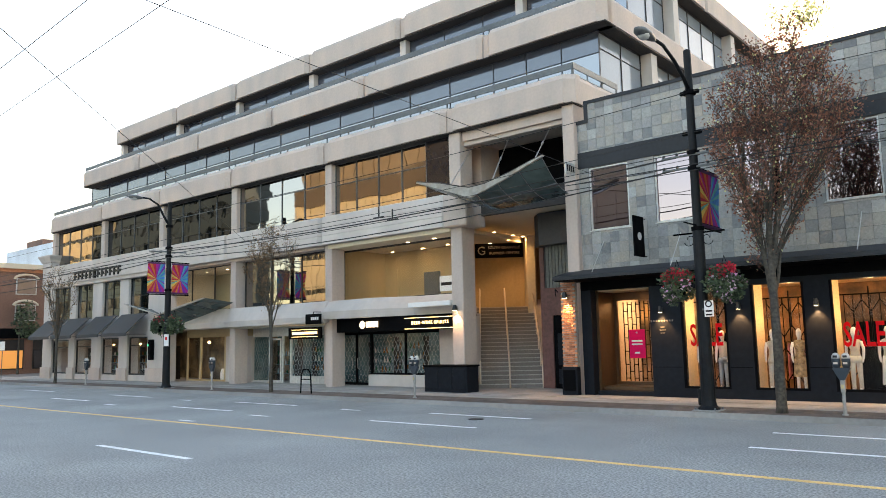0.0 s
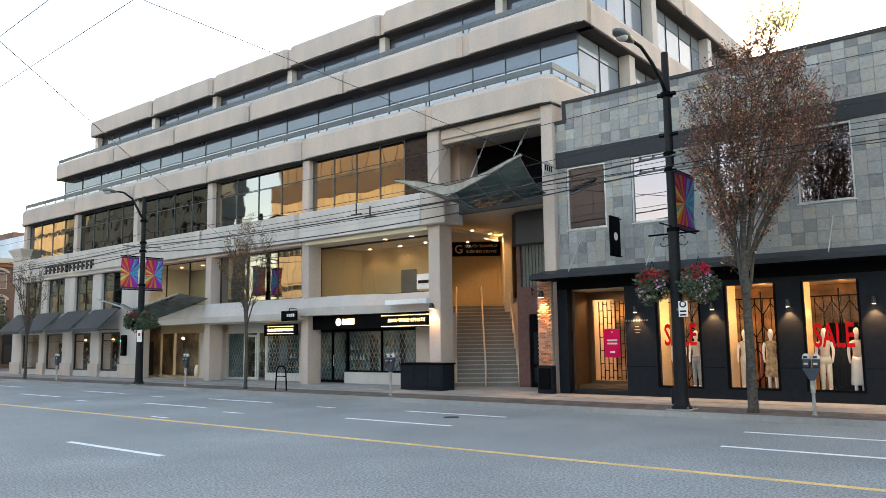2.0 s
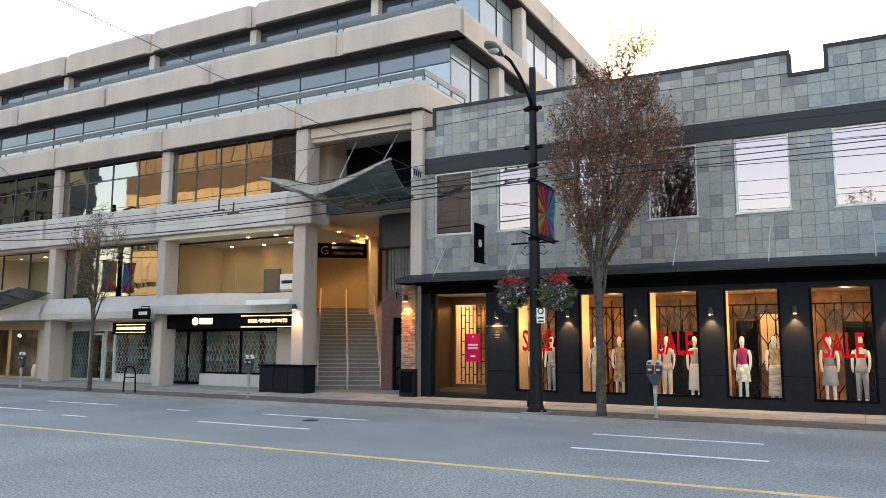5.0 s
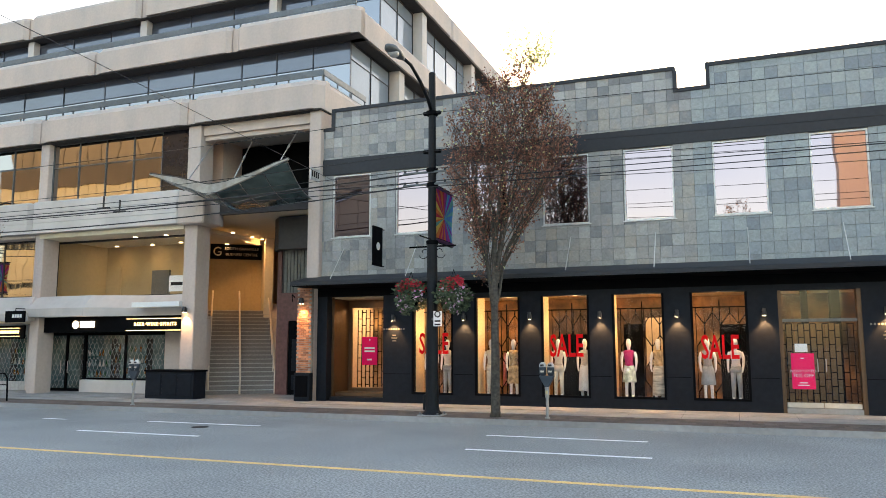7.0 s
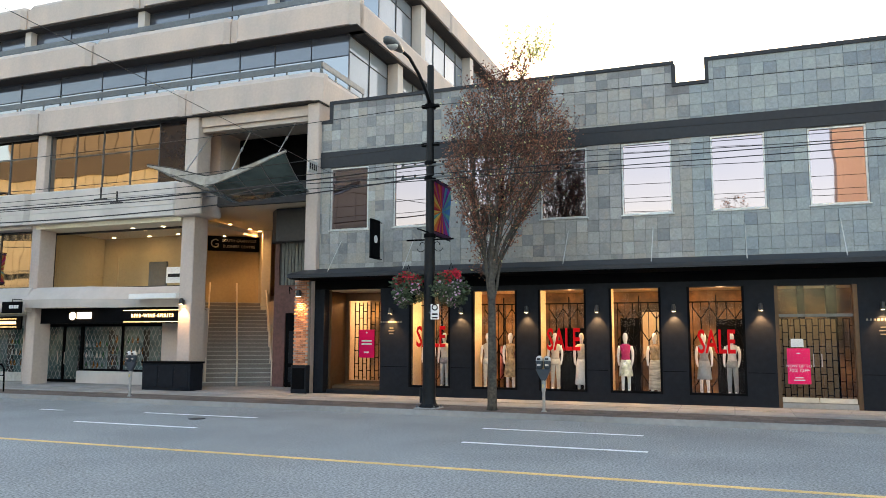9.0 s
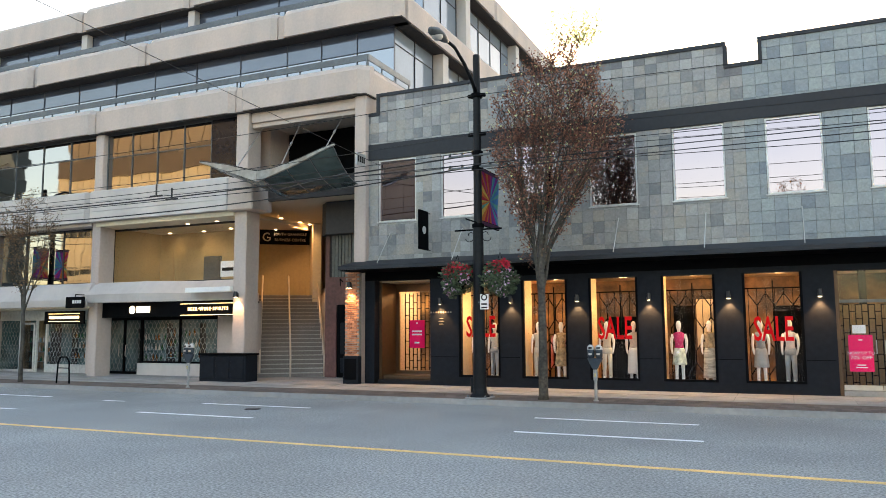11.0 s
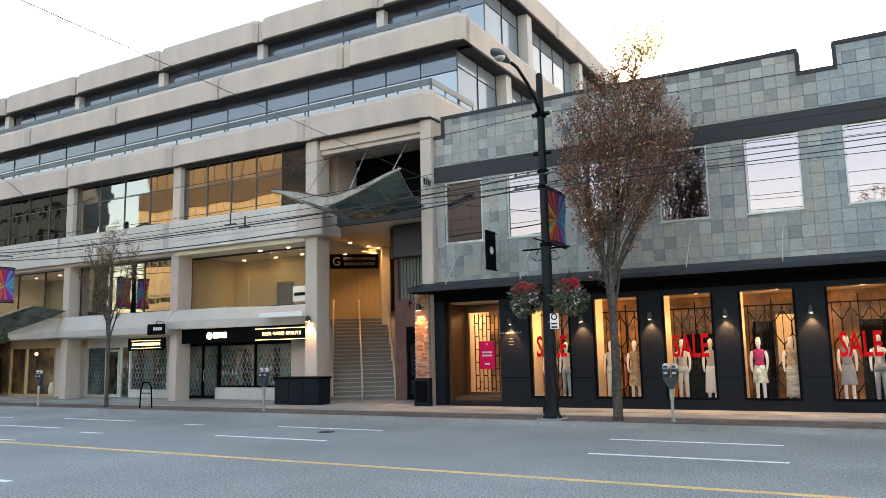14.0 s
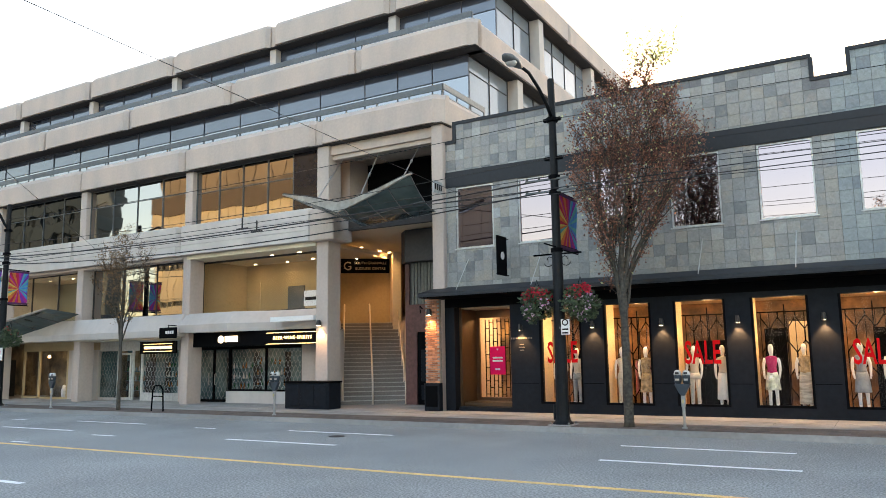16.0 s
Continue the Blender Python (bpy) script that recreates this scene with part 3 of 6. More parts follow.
part("stall_riser", boxes((-36.75, -34.85, 26.0, 26.1, 0.2, 0.32)), FRAME_L, shop2)
part("shop_pier", boxes((-30.15, -29.55, 25.95, 26.2, 0.15, 3.18)), CONCRETE, office)
for p, q, z in ((-36.75, -34.85, 0.32), (-34.75, -33.7, 0.25), (-33.6, -33.0, 0.25), (-32.9, -30.25, 0.6)):
    g = part("pane", boxes((p, q, 26.04, 26.05, z, 2.7)), CLEAR, shop2)
    g.visible_shadow = False
    if q - p > 1.5:
        part("grille", lattice(bmesh.new(), p, q, z, 2.68, 26.15), GRILLE, shop2, "folded-out steel scissor grille")
part("door_frame", boxes((-34.75, -34.65, 25.95, 25.99, 0.22, 2.6), (-33.8, -33.7, 25.95, 25.99, 0.22, 2.6), (-34.65, -33.8, 25.95, 25.99, 2.5, 2.6), (-34.65, -33.8, 25.95, 25.99, 0.22, 0.35)), FRAME_L, shop2)
part("sign_band", boxes((-31.5, -28.95, 24.72, 24.8, 2.5, 3.08)), BLACK, office)

# furniture shop at the far end: pilasters, sash windows, sign band
PB = ((-58.95, -56.1), (-55.2, -52.6), (-51.2, -48.75), (-47.6, -45.05))
part("sign_wall", bevelled(boxes((-60.6, -43.9, 24.25, 25.2, 6.75, 8.4)), 0.03), CONCRETE_L, office)
bm = bmesh.new()
loft(bm, [[(-59.6 - w, 24.65 - w * 0.75, z), (-59.6 + w, 24.65 - w * 0.75, z), (-59.6 + w, 24.65 + w * 0.75, z), (-59.6 - w, 24.65 + w * 0.75, z)] for z, w in ((8.4, 0.72), (8.72, 0.72), (8.78, 0.8), (8.86, 0.82), (9.12, 1.0), (9.2, 1.05), (9.28, 1.05))])
part("capital", bm, CONCRETE_L, office, "flared stone capital on the corner pilaster")
edges = [-60.5] + [v for p in PB for v in p] + [-43.0]
for p, q in zip(edges[::2], edges[1::2]):
    part("pilaster", bevelled(boxes((p, q, 24.4, 25.2, 0.15, 6.75)), 0.03), CONCRETE_L, office)
    part("pilaster_base", bevelled(boxes((p - 0.06, q + 0.06, 24.3, 24.39, 0.15, 1.0)), 0.02), CONCRETE, office)
for p, q in PB:
    pieces("wall", ((p, q, 24.52, 25.2, 2.95, 4.35), (p, q, 24.5, 25.2, 0.15, 0.55)), CONCRETE_L, office)
    w = office_window(p, q, 24.58, 4.35, 6.75, 2, (5.6,), [GLASS_MID, GLASS_TEAL, GLASS_TEAL, GLASS_TEAL], bar=0.05)
    w = part("window", boxes((p, p + 0.07, 24.56, 24.66, 0.55, 2.95), (q - 0.07, q, 24.56, 24.66, 0.55, 2.95), (p + 0.07, q - 0.07, 24.56, 24.66, 0.55, 0.65), (p + 0.07, q - 0.07, 24.56, 24.66, 2.4, 2.47), (p + 0.07, q - 0.07, 24.56, 24.66, 2.87, 2.95)), FRAME_D, office)
    g = part("pane", boxes((p + 0.07, q - 0.07, 24.6, 24.61, 0.65, 2.87)), CLEAR, w)
    g.visible_shadow = False
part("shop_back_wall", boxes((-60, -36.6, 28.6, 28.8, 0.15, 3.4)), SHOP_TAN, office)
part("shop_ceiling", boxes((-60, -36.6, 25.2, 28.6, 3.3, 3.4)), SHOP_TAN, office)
part("end_wall", boxes((-60.0, -59.6, 25.2, 60, 0.15, 11.05)), CONCRETE, office)
part("end_wall", boxes((-60.3, -60.0, 28.1, 60, 11.05, 15.2)), CONCRETE, office)
part("end_wall", boxes((-60.9, -60.6, 30.9, 60, 15.2, 19.3)), CONCRETE, office)
# its entrance
a, b = -43.0, -36.3
w = part("entrance_front", boxes((a, b, 25.9, 26.0, 2.8, 3.3), (a, a + 0.12, 25.9, 26.0, 0.2, 2.8), (-41.55, -41.4, 25.9, 26.0, 0.2, 2.8), (-38.95, -38.8, 25.9, 26.0, 0.2, 2.8), (a + 0.12, -38.95, 25.9, 26.0, 0.2, 0.3)), BEIGE, office)
part("entrance_wall", boxes((-38.8, b, 25.9, 26.1, 0.2, 2.8)), CONCRETE_L, office)
for p, q in ((a + 0.12, -41.55), (-41.4, -38.95)):
    g = part("pane", boxes((p, q, 25.94, 25.95, 0.35, 2.7)), CLEAR, w)
    g.visible_shadow = False
part("entrance_back_wall", boxes((a, b, 27.6, 27.7, 0.15, 3.3)), SHOP_TAN, office)
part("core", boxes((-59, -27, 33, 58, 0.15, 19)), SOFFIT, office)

# open bay with the stair
part("hall_closing_wall", boxes((-34, -14.3, 39, 39.3, 0.15, 12)), CONCRETE, office)
part("soffit", boxes((-27.5, -14.3, 25.3, 38, 7.5, 7.7)), CREAM, office)
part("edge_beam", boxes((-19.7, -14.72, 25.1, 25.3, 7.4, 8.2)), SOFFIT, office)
part("back_wall", boxes((-19.7, -14.7, 27.2, 27.4, 7.7, 10.7)), BLACK, office)
part("upper_soffit", boxes((-19.7, -14.72, 25.0, 29.0, 10.75, 11.0)), CONCRETE, office)
part("moulding", boxes((-19.72, -14.72, 24.72, 24.99, 10.42, 10.598)), CONCRETE, office)
part("edge_beam", boxes((-19.7, -14.72, 24.6, 25.0, 10.6, 11.04)), CONCRETE, office)
part("upper_side_wall", boxes((-20.3, -19.8, 26.0, 29.0, 8.0, 10.9)), CONCRETE, office)
part("flank_wall", boxes((-14.7, -14.3, 25.0, 60, 0.15, 11.05)), CONCRETE, office)

# ---- stone and charcoal shop building ----
stone = thing("shop_building", -3, 26, 0.15, "two-storey shop building, slate tiles over charcoal shop fronts", "building")
RIGHT = 24.0
WIN = [-13.8, -11.23, -8.5, -5.82, -3.14, -0.41, 2.34] + [5.05 + 2.72 * k for k in range(7)]
WW, WZ0, WZ1 = 1.56, 6.13, 8.47
# core wall with openings
cells = [-14.35] + [v for x in WIN for v in (x, x + WW)] + [RIGHT]
bm = bmesh.new()
for p, q in zip(cells[::2], cells[1::2]):
    box(bm, p, q, FACE + 0.012, FACE + 0.4, WZ0, WZ1)
box(bm, -14.35, RIGHT, FACE + 0.012, FACE + 0.4, 4.3, WZ0)
box(bm, -14.35, RIGHT, FACE + 0.012, FACE + 0.4, WZ1, 10.2)
box(bm, -13.8, -1.45, FACE + 0.012, FACE + 0.4, 10.2, 10.95)
box(bm, -0.43, RIGHT, FACE + 0.012, FACE + 0.4, 10.2, 10.95)
part("wall", bm, GROUT, stone)
pieces("flank", ((-14.3, -13.9, FACE + 0.4, 50, 0.15, 10.2), (RIGHT - 0.4, RIGHT, FACE + 0.4, 50, 0.15, 10.2)), CONCRETE, stone)
part("roof", boxes((-13.9, RIGHT - 0.4, FACE + 0.4, 50, 9.4, 9.6)), ROOF, stone)
coping = ((-14.42, -13.88, 10.2, 10.32), (-13.88, -13.74, 10.2, 11.05), (-13.74, -1.42, 10.93, 11.05), (-1.5, -1.38, 10.32, 10.93), (-1.5, -0.38, 10.2, 10.32), (-0.5, -0.38, 10.32, 11.05), (-0.38, RIGHT, 10.93, 11.05))
for p, q, z0, z1 in coping:
    part("coping", boxes((p, q, FACE - 0.06, FACE + 0.46, z0, z1)), CHARCOAL_METAL, stone)
part("dark_band", boxes((-14.38, RIGHT, FACE - 0.05, FACE, 8.5, 9.1)), CHARCOAL_METAL, stone)
for x in WIN:
    f = part("window", boxes((x, x + 0.05, FACE + 0.02, FACE + 0.12, WZ0, WZ1), (x + WW - 0.05, x + WW, FACE + 0.02, FACE + 0.12, WZ0, WZ1), (x + 0.05, x + WW - 0.05, FACE + 0.02, FACE + 0.12, WZ1 - 0.05, WZ1), (x + 0.05, x + WW - 0.05, FACE + 0.02, FACE + 0.12, WZ0, WZ0 + 0.05)), FRAME_L, stone)
    part("sill", bevelled(boxes((x - 0.05, x + WW + 0.05, FACE - 0.045, FACE + 0.1, WZ0 - 0.04, WZ0 - 0.002)), 0.008), FRAME_L, f)
    ob = part("pane", boxes((-WW / 2 + 0.045, WW / 2 - 0.045, 0, 0.01, -1.13, 1.13)), GLASS_STONE, f)
    ob.matrix_world = pose(x + WW / 2, FACE + 0.08, (WZ0 + WZ1) / 2, random.gauss(0, 0.1), 0, random.gauss(0, 0.15))
# projecting canopy
bm = bmesh.new()
loft(bm, [[(x, FACE, 4.3), (x, FACE - 1.3, 4.29), (x, FACE - 1.3, 4.42), (x, FACE - 1.25, 4.44), (x, FACE, 4.72)] for x in (-14.75, RIGHT)])
part("canopy", bm, CHARCOAL_METAL, stone, "thin dark metal canopy over the shop windows")
# added black sheet that stands for the deep shade under the canopy
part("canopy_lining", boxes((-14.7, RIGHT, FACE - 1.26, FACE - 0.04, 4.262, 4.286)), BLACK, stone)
for k, x in enumerate((-13.3, -10.4, -7.6, -4.9, -2.2, 0.5, 3.1, 5.9)):
    part("canopy_stay", solid(tube, [(x, FACE - 0.02, 5.7), (x, FACE - 1.0, 4.52)], 0.016), FRAME_L, stone)
part("fascia_board", boxes((-14.35, RIGHT, FACE - 0.03, FACE + 0.3, 3.95, 4.3)), BLACK, stone)
# shop front: piers and openings
DISP = [(-10.57, -9.03), (-8.26, -6.67), (-5.95, -4.37), (-3.64, -2.04), (-1.26, 0.38)]
DZ0, DZ1 = 0.5, 3.78
OPEN = [(-13.95, -11.68, 0.15, 3.95)] + [(p, q, DZ0, DZ1) for p, q in DISP] + [(1.22, 3.42, 0.15, 3.77), (5.9, 7.5, DZ0, DZ1), (8.3, 9.9, DZ0, DZ1)]
last = -14.35
for p, q, z0, z1 in OPEN:
    part("pier", boxes((last, p, FACE - 0.02, FACE + 0.35, 0.15, 3.95)), CHARCOAL, stone)
    if z0 > 0.2:
        part("stall_riser", boxes((p, q, FACE - 0.02, FACE + 0.35, 0.15, z0)), CHARCOAL, stone)
    if z1 < 3.94:
        part("lintel", boxes((p, q, FACE - 0.02, FACE + 0.35, z1, 3.95)), CHARCOAL, stone)
    last = q
part("pier", boxes((last, RIGHT, FACE - 0.02, FACE + 0.35, 0.15, 3.95)), CHARCOAL, stone)
last = -11.68
for p, q, z0, z1 in OPEN[1:]:
    part("reveal_strip", boxes((last + 0.02, p - 0.06, FACE - 0.026, FACE - 0.0201, 1.18, 1.2)), BLACK, stone)
    last = q
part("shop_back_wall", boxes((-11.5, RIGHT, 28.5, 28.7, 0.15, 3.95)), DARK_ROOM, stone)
part("shop_ceiling", boxes((-14.3, RIGHT, FACE + 0.35, 28.5, 3.9, 3.95)), DISPLAY, stone)
part("shop_floor", boxes((-11.4, RIGHT, FACE + 0.35, 28.5, 0.15, 0.3)), TIMBER, stone)

# ---- buildings across the street, seen only in the glass ----
TOWER = shader("tower_cladding", (0.32, 0.285, 0.19), 0.7, vary=0.08, stain=0.2)
TOWER_W = shader("pale_tower_cladding", (0.6, 0.56, 0.5), 0.7, vary=0.08, stain=0.2)


TOWER_B = shader("mauve_brick_cladding", (0.052, 0.08, 0.112), 0.8, vary=0.1, stain=0.2)
TOWER_D = shader("dark_tower_cladding", (0.026, 0.044, 0.052), 0.4, vary=0.1, stain=0.3)


TOWER_PANE = shader("dim_tower_glass", (0.02, 0.026, 0.03), 0.25, vary=0.2, stain=0.4, stain_scale=0.2)


def tower(x0, x1, y, depth, z1, floor, bays, mat, label, solid_share=0.42, pier=0.25):
    t = thing("tower_block", (x0 + x1) / 2, y, 0.15, label, "building")
    part("body", boxes((x0 + 0.3, x1 - 0.3, y - depth, y - 0.3, -0.3, z1 - 0.4)), TOWER_PANE, t)
    n = int(z1 / floor)
    for k in range(n + 1):
        part("floor_band", boxes((x0, x1, y - depth - 0.2, y, k * floor - 0.3, k * floor + floor * solid_share)), mat, t)
    for k in range(bays + 1):
        x = x0 + (x1 - x0) * k / bays
        part("pier", boxes((x - pier, x + pier, y - 0.4, y + 0.05, -0.3, n * floor + floor * solid_share)), mat, t)
    return t


gold = tower(-91, -57, -24, 4, 30.5, 5.2, 24, TOWER, "tan office tower with window bands and piers", 0.8, 0.05)
BROWN = shader("brown_tower_band", (0.052, 0.041, 0.028), 0.7, vary=0.1, stain=0.3)
part("brown_band", boxes((-91.1, -56.9, -24.5, -23.8, 22.9, 25.5)), BROWN, gold)
TAN_D = shader("dull_tan_tower_panel", (0.13, 0.107, 0.072), 0.7, vary=0.1, stain=0.3)
for k in range(14):
    part("upper_panel", boxes((-91 + 2.43 * k, -88.7 + 2.43 * k, -24.5, -23.85, 25.5, 32)), TAN_D, gold)
part("panel_backing", boxes((-91, -57, -24.6, -24.5, 25.5, 32)), BROWN, gold)
# added block: hides the tan tower's foot from the furniture shop's upper windows
tower(-182, -132, -21, 2.6, 16.5, 4.1, 14, TOWER_D, "low dark block added to darken the window reflections")
tower(-182, -156, -24, 3, 31, 3.8, 8, TOWER, "tan office block with window bands", 0.7)
tower(-154, -102.5, -24, 3, 31, 3.8, 12, TOWER_D, "dark blue-green office block with glass bands")
tower(-54, -44, -24, 3, 9, 3.8, 5, TOWER_W, "low pale shop block with flat roof")
tower(-28, 2, -24, 15, 9, 3.8, 8, TOWER_W, "low pale shop block with flat roof")
tower(-43, -36, -24, 3.5, 22, 3.6, 3, TOWER_B, "plain dark red brick apartment block", 0.93)
t = thing("tower_block", 17, -24, 0.15, "plain peach rendered gable wall", "building")
GABLE = shader("peach_render", (0.45, 0.415, 0.40), 0.8, vary=0.05, stain=0.15)
part("gable_wall", boxes((9.1, 26, -26, -24, -0.3, 34)), GABLE, t)
for k in range(5):
    part("wall_rib", boxes((9.6 + 1.7 * k, 9.8 + 1.7 * k, -24, -23.96, -0.3, 34)), GABLE, t)

# ---- stair hall ----
TH = radians(37)
SD, SW = Vector((-math.sin(TH), math.cos(TH), 0)), Vector((math.cos(TH), math.sin(TH), 0))
S0 = Vector((-20.42, 25.95, 0.19))
STEP_N, RISE, TREAD, WIDE = 21, 0.177, 0.29, 3.0
BRASS = shader("warm_steel_rail", (0.72, 0.62, 0.5), 0.35, metal=0.35, vary=0.05)
NOSE = shader("pale_step_nosing", (0.42, 0.40, 0.37), 0.8)
hall_frame = Matrix(((SW.x, SD.x, 0, S0.x), (SW.y, SD.y, 0, S0.y), (0, 0, 1, S0.z), (0, 0, 0, 1)))  # local x across, y up the flight
stairs = thing("staircase", 0, 0, 0, "wide grey concrete outdoor stair with metal handrails", "stairs")
for k in range(STEP_N):
    st = part("step", boxes((0, WIDE, k * TREAD, (k + 1) * TREAD + (0 if k < STEP_N - 1 else 4.5), k * RISE - 0.2 if k else -0.04, (k + 1) * RISE - 0.03)), STAIR, stairs)
    part("nosing", boxes((0, WIDE, k * TREAD - 0.02, (k + 1) * TREAD, (k + 1) * RISE - 0.03, (k + 1) * RISE)), NOSE, st)
run = STEP_N * TREAD


def rail(x, s0=0.5, s1=1.0):
    def z(s):
        return s * STEP_N * RISE
    pts = [(x, s0 * run - 0.12, 0.05 + z(s0) if s0 > 0.1 else 0), (x, s0 * run - 0.1, z(s0) + 0.85), (x, s0 * run, z(s0) + 0.95), (x, s1 * run, z(s1) + 0.95), (x, s1 * run + 0.35, z(s1) + 0.97), (x, s1 * run + 0.4, z(s1) + 0.6)]
    return solid(tube, pts, 0.04)


for x, s0 in ((0.24, 0.05), (1.5, 0.0), (WIDE - 0.1, 0.0)):
    h = part("handrail", rail(x, s0), BRASS, stairs, smooth=True)
    for k in range(1, 6):
        s = k / 5
        part("baluster", solid(tube, [(x, s * run, s * STEP_N * RISE), (x, s * run, s * STEP_N * RISE + 0.94)], 0.015, 6), BRASS, h)
for x in (-0.35, WIDE + 0.02):
    bm = bmesh.new()
    loft(bm, [[(x + d, -0.25, -0.04), (x + d, -0.25, 0.95), (x + d, run * 0.1, 1.15), (x + d, run, STEP_N * RISE + 0.35), (x + d, run, -0.04)] for d in (0, 0.33)])
    part("cheek_wall", bm, CONCRETE, stairs)
stairs.matrix_world = hall_frame

hall = thing("stair_hall", 0, 0, 0, "beige panelled entrance hall at the head of the stair", "entrance hall", kind="structure")
for k in range(14):
    x = -1.4 + k * 0.32
    part("wall_panel", boxes((x + 0.008, x + 0.312, run + 2.2, run + 2.3, STEP_N * RISE, 7.3)), BEIGE, hall)
part("wall_backing", boxes((-2.4, 6, run + 2.3, run + 2.5, 0, 7.6)), BEIGE, hall)
part("side_wall", bevelled(boxes((2.65, 3.1, run - 0.6, run + 2.2, 3.2, 7.3)), 0.03), CREAM, hall)
part("side_wall", boxes((-0.5, -0.37, 0.1, run + 2.3, 0, 7.3)), CREAM, hall)
part("upper_band", boxes((3.3, 7, run - 2.5, run - 2.3, 3.4, 7.3)), BEIGE, hall)
hall.matrix_world = hall_frame
hall_sign = thing("entrance_sign", 0, 0, 0, "black building sign with gold serif lettering over the stair", "sign")
part("board", bevelled(boxes((0.02, 2.62, run + 2.1, run + 2.19, 6.5, 7.28)), 0.01), BLACK, hall_sign)
GOLD = shader("gold_lettering", (0.6, 0.54, 0.42), 0.6, metal=0.2, vary=0.03, stain=0.05)
for k, (t, z, s) in enumerate((("SOUTH GRANVILLE", 7.06, 0.2), ("BUSINESS CENTRE", 6.76, 0.2))):
    words("lettering", t, s, pose(1.6, run + 2.09, z - 0.02, 90), GOLD, hall_sign, 1.0)
bm = bmesh.new()
tube(bm, [(0.4 + 0.2 * math.cos(a), run + 2.08, 6.89 + 0.2 * math.sin(a)) for a in [i * math.pi / 8 for i in range(2, 15)]] + [(0.55, run + 2.08, 6.86), (0.4, run + 2.08, 6.86)], 0.035, 6)
part("emblem", bm, GOLD, hall_sign)
hall_sign.matrix_world = hall_frame
GLOW_W = glow("lamp_glow_warm", (1.0, 0.72, 0.38), 5.0)
FITTING = shader("lamp_housing", (0.03, 0.03, 0.03), 0.4, metal=0.5)


def downlight(x, y, z, power, color=(1, 0.68, 0.34), spot=100, label="round recessed ceiling downlight giving warm light", lit=True):
    d = thing("downlight", x, y, z, label, "ceiling lamp", "downlights")
    bm = bmesh.new()
    bmesh.ops.create_cone(bm, cap_ends=True, segments=12, radius1=0.11, radius2=0.09, depth=0.04, matrix=Matrix.Translation((x, y, z + 0.01)))
    part("trim_ring", bm, WHITE, d)
    bm = bmesh.new()
    bmesh.ops.create_circle(bm, cap_ends=True, segments=12, radius=0.085, matrix=Matrix.Translation((x, y, z - 0.0115)))
    part("lens", bm, GLOW_W, d)
    if lit:
        lamp("downlight_beam", "SPOT", (x, y, z - 0.05), (x, y, z - 3), power, color, 0.06, spot)


part("light_bulkhead", bevelled(boxes((-22.4, -22.15, 28.4, 32.3, 7.2, 7.498)), 0.015), CREAM, office)
for y in (29.6, 31.15, 32.0):
    downlight(-21.84, y, 7.46, 22, (1, 0.58, 0.25), spot=150)
downlight(-24.6, 32.9, 7.46, 12, lit=False)
for x, y in ((-27.2, 28.0), (-25.2, 28.1), (-23.4, 27.9)):
    downlight(x, y, 6.86, 3.2, (1, 0.76, 0.4), spot=120)
for x in (-23.6, -22.0):
    downlight(x, 25.3, 6.77, 6, spot=130)
for x in (-42.0, -39.8, -37.9):
    downlight(x, 26.6, 6.86, 9, (1, 0.8, 0.5), spot=140)
lamp("office_light", "AREA", (-25.3, 27.2, 6.8), (-25.3, 27.6, 0), 0.8, (1, 0.78, 0.42), 2.0)
# darker rooms beside the stair
part("annex_wall", boxes((-17.55, -14.7, 27.2, 27.4, 3.2, 4.35)), REDSTONE, office)
pieces("shutter_slat", [(-17.4 + 0.16 * k, -17.4 + 0.16 * k + 0.13, 27.15, 27.25, 4.35, 6.1) for k in range(17)], shader("grey_green_shutter", (0.12, 0.125, 0.11), 0.6), office)
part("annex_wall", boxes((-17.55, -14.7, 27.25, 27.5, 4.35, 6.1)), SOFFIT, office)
bm = bmesh.new()
loft(bm, [[(-14.7, 26.6, z), (-17.35, 26.6, z), (-17.9, 27.15, z), (-17.9, 28.5, z), (-14.7, 28.5, z)] for z in (6.1, 7.45)])
part("annex_bulkhead", bm, shader("slate_grey_panel", (0.035, 0.034, 0.036), 0.6), office)
pieces("annex_wall", ((-17.55, -17.2, 27.2, 27.4, 0.19, 3.2), (-14.95, -14.7, 27.2, 27.4, 0.19, 3.2)), REDSTONE, office)
part("annex_side", boxes((-17.75, -17.55, 27.2, 31, 0.19, 6.1)), REDSTONE, office)
dd = part("annex_door", bevelled(boxes((-17.2, -14.95, 27.25, 27.35, 0.19, 3.2)), 0.02), BLACK, office, "tall black panelled door, shut")
for x0, x1 in ((-17.1, -16.12), (-16.03, -15.05)):
    part("door_leaf", bevelled(boxes((x0, x1, 27.2, 27.25, 0.22, 2.6)), 0.015), BLACK, dd)
    for z0, z1 in ((0.4, 1.0), (1.15, 2.45)):
        part("door_panel", bevelled(boxes((x0 + 0.12, x1 - 0.12, 27.17, 27.199, z0, z1)), 0.012), CHARCOAL, dd)
part("door_handle", solid(tube, [(-16.2, 27.15, 1.05), (-16.2, 27.1, 1.1), (-16.2, 27.1, 1.4), (-16.2, 27.15, 1.45)], 0.014, 6), STEEL, dd)
for k, x in enumerate((-16.9, -16.3, -15.7)):
    part("bracket_lamp", solid(tube, [(x, 27.2, 4.15), (x, 27.0, 4.25), (x + 0.1, 26.85, 4.1), (x + 0.12, 26.85, 3.95)], 0.02, 6), BLACK, office)

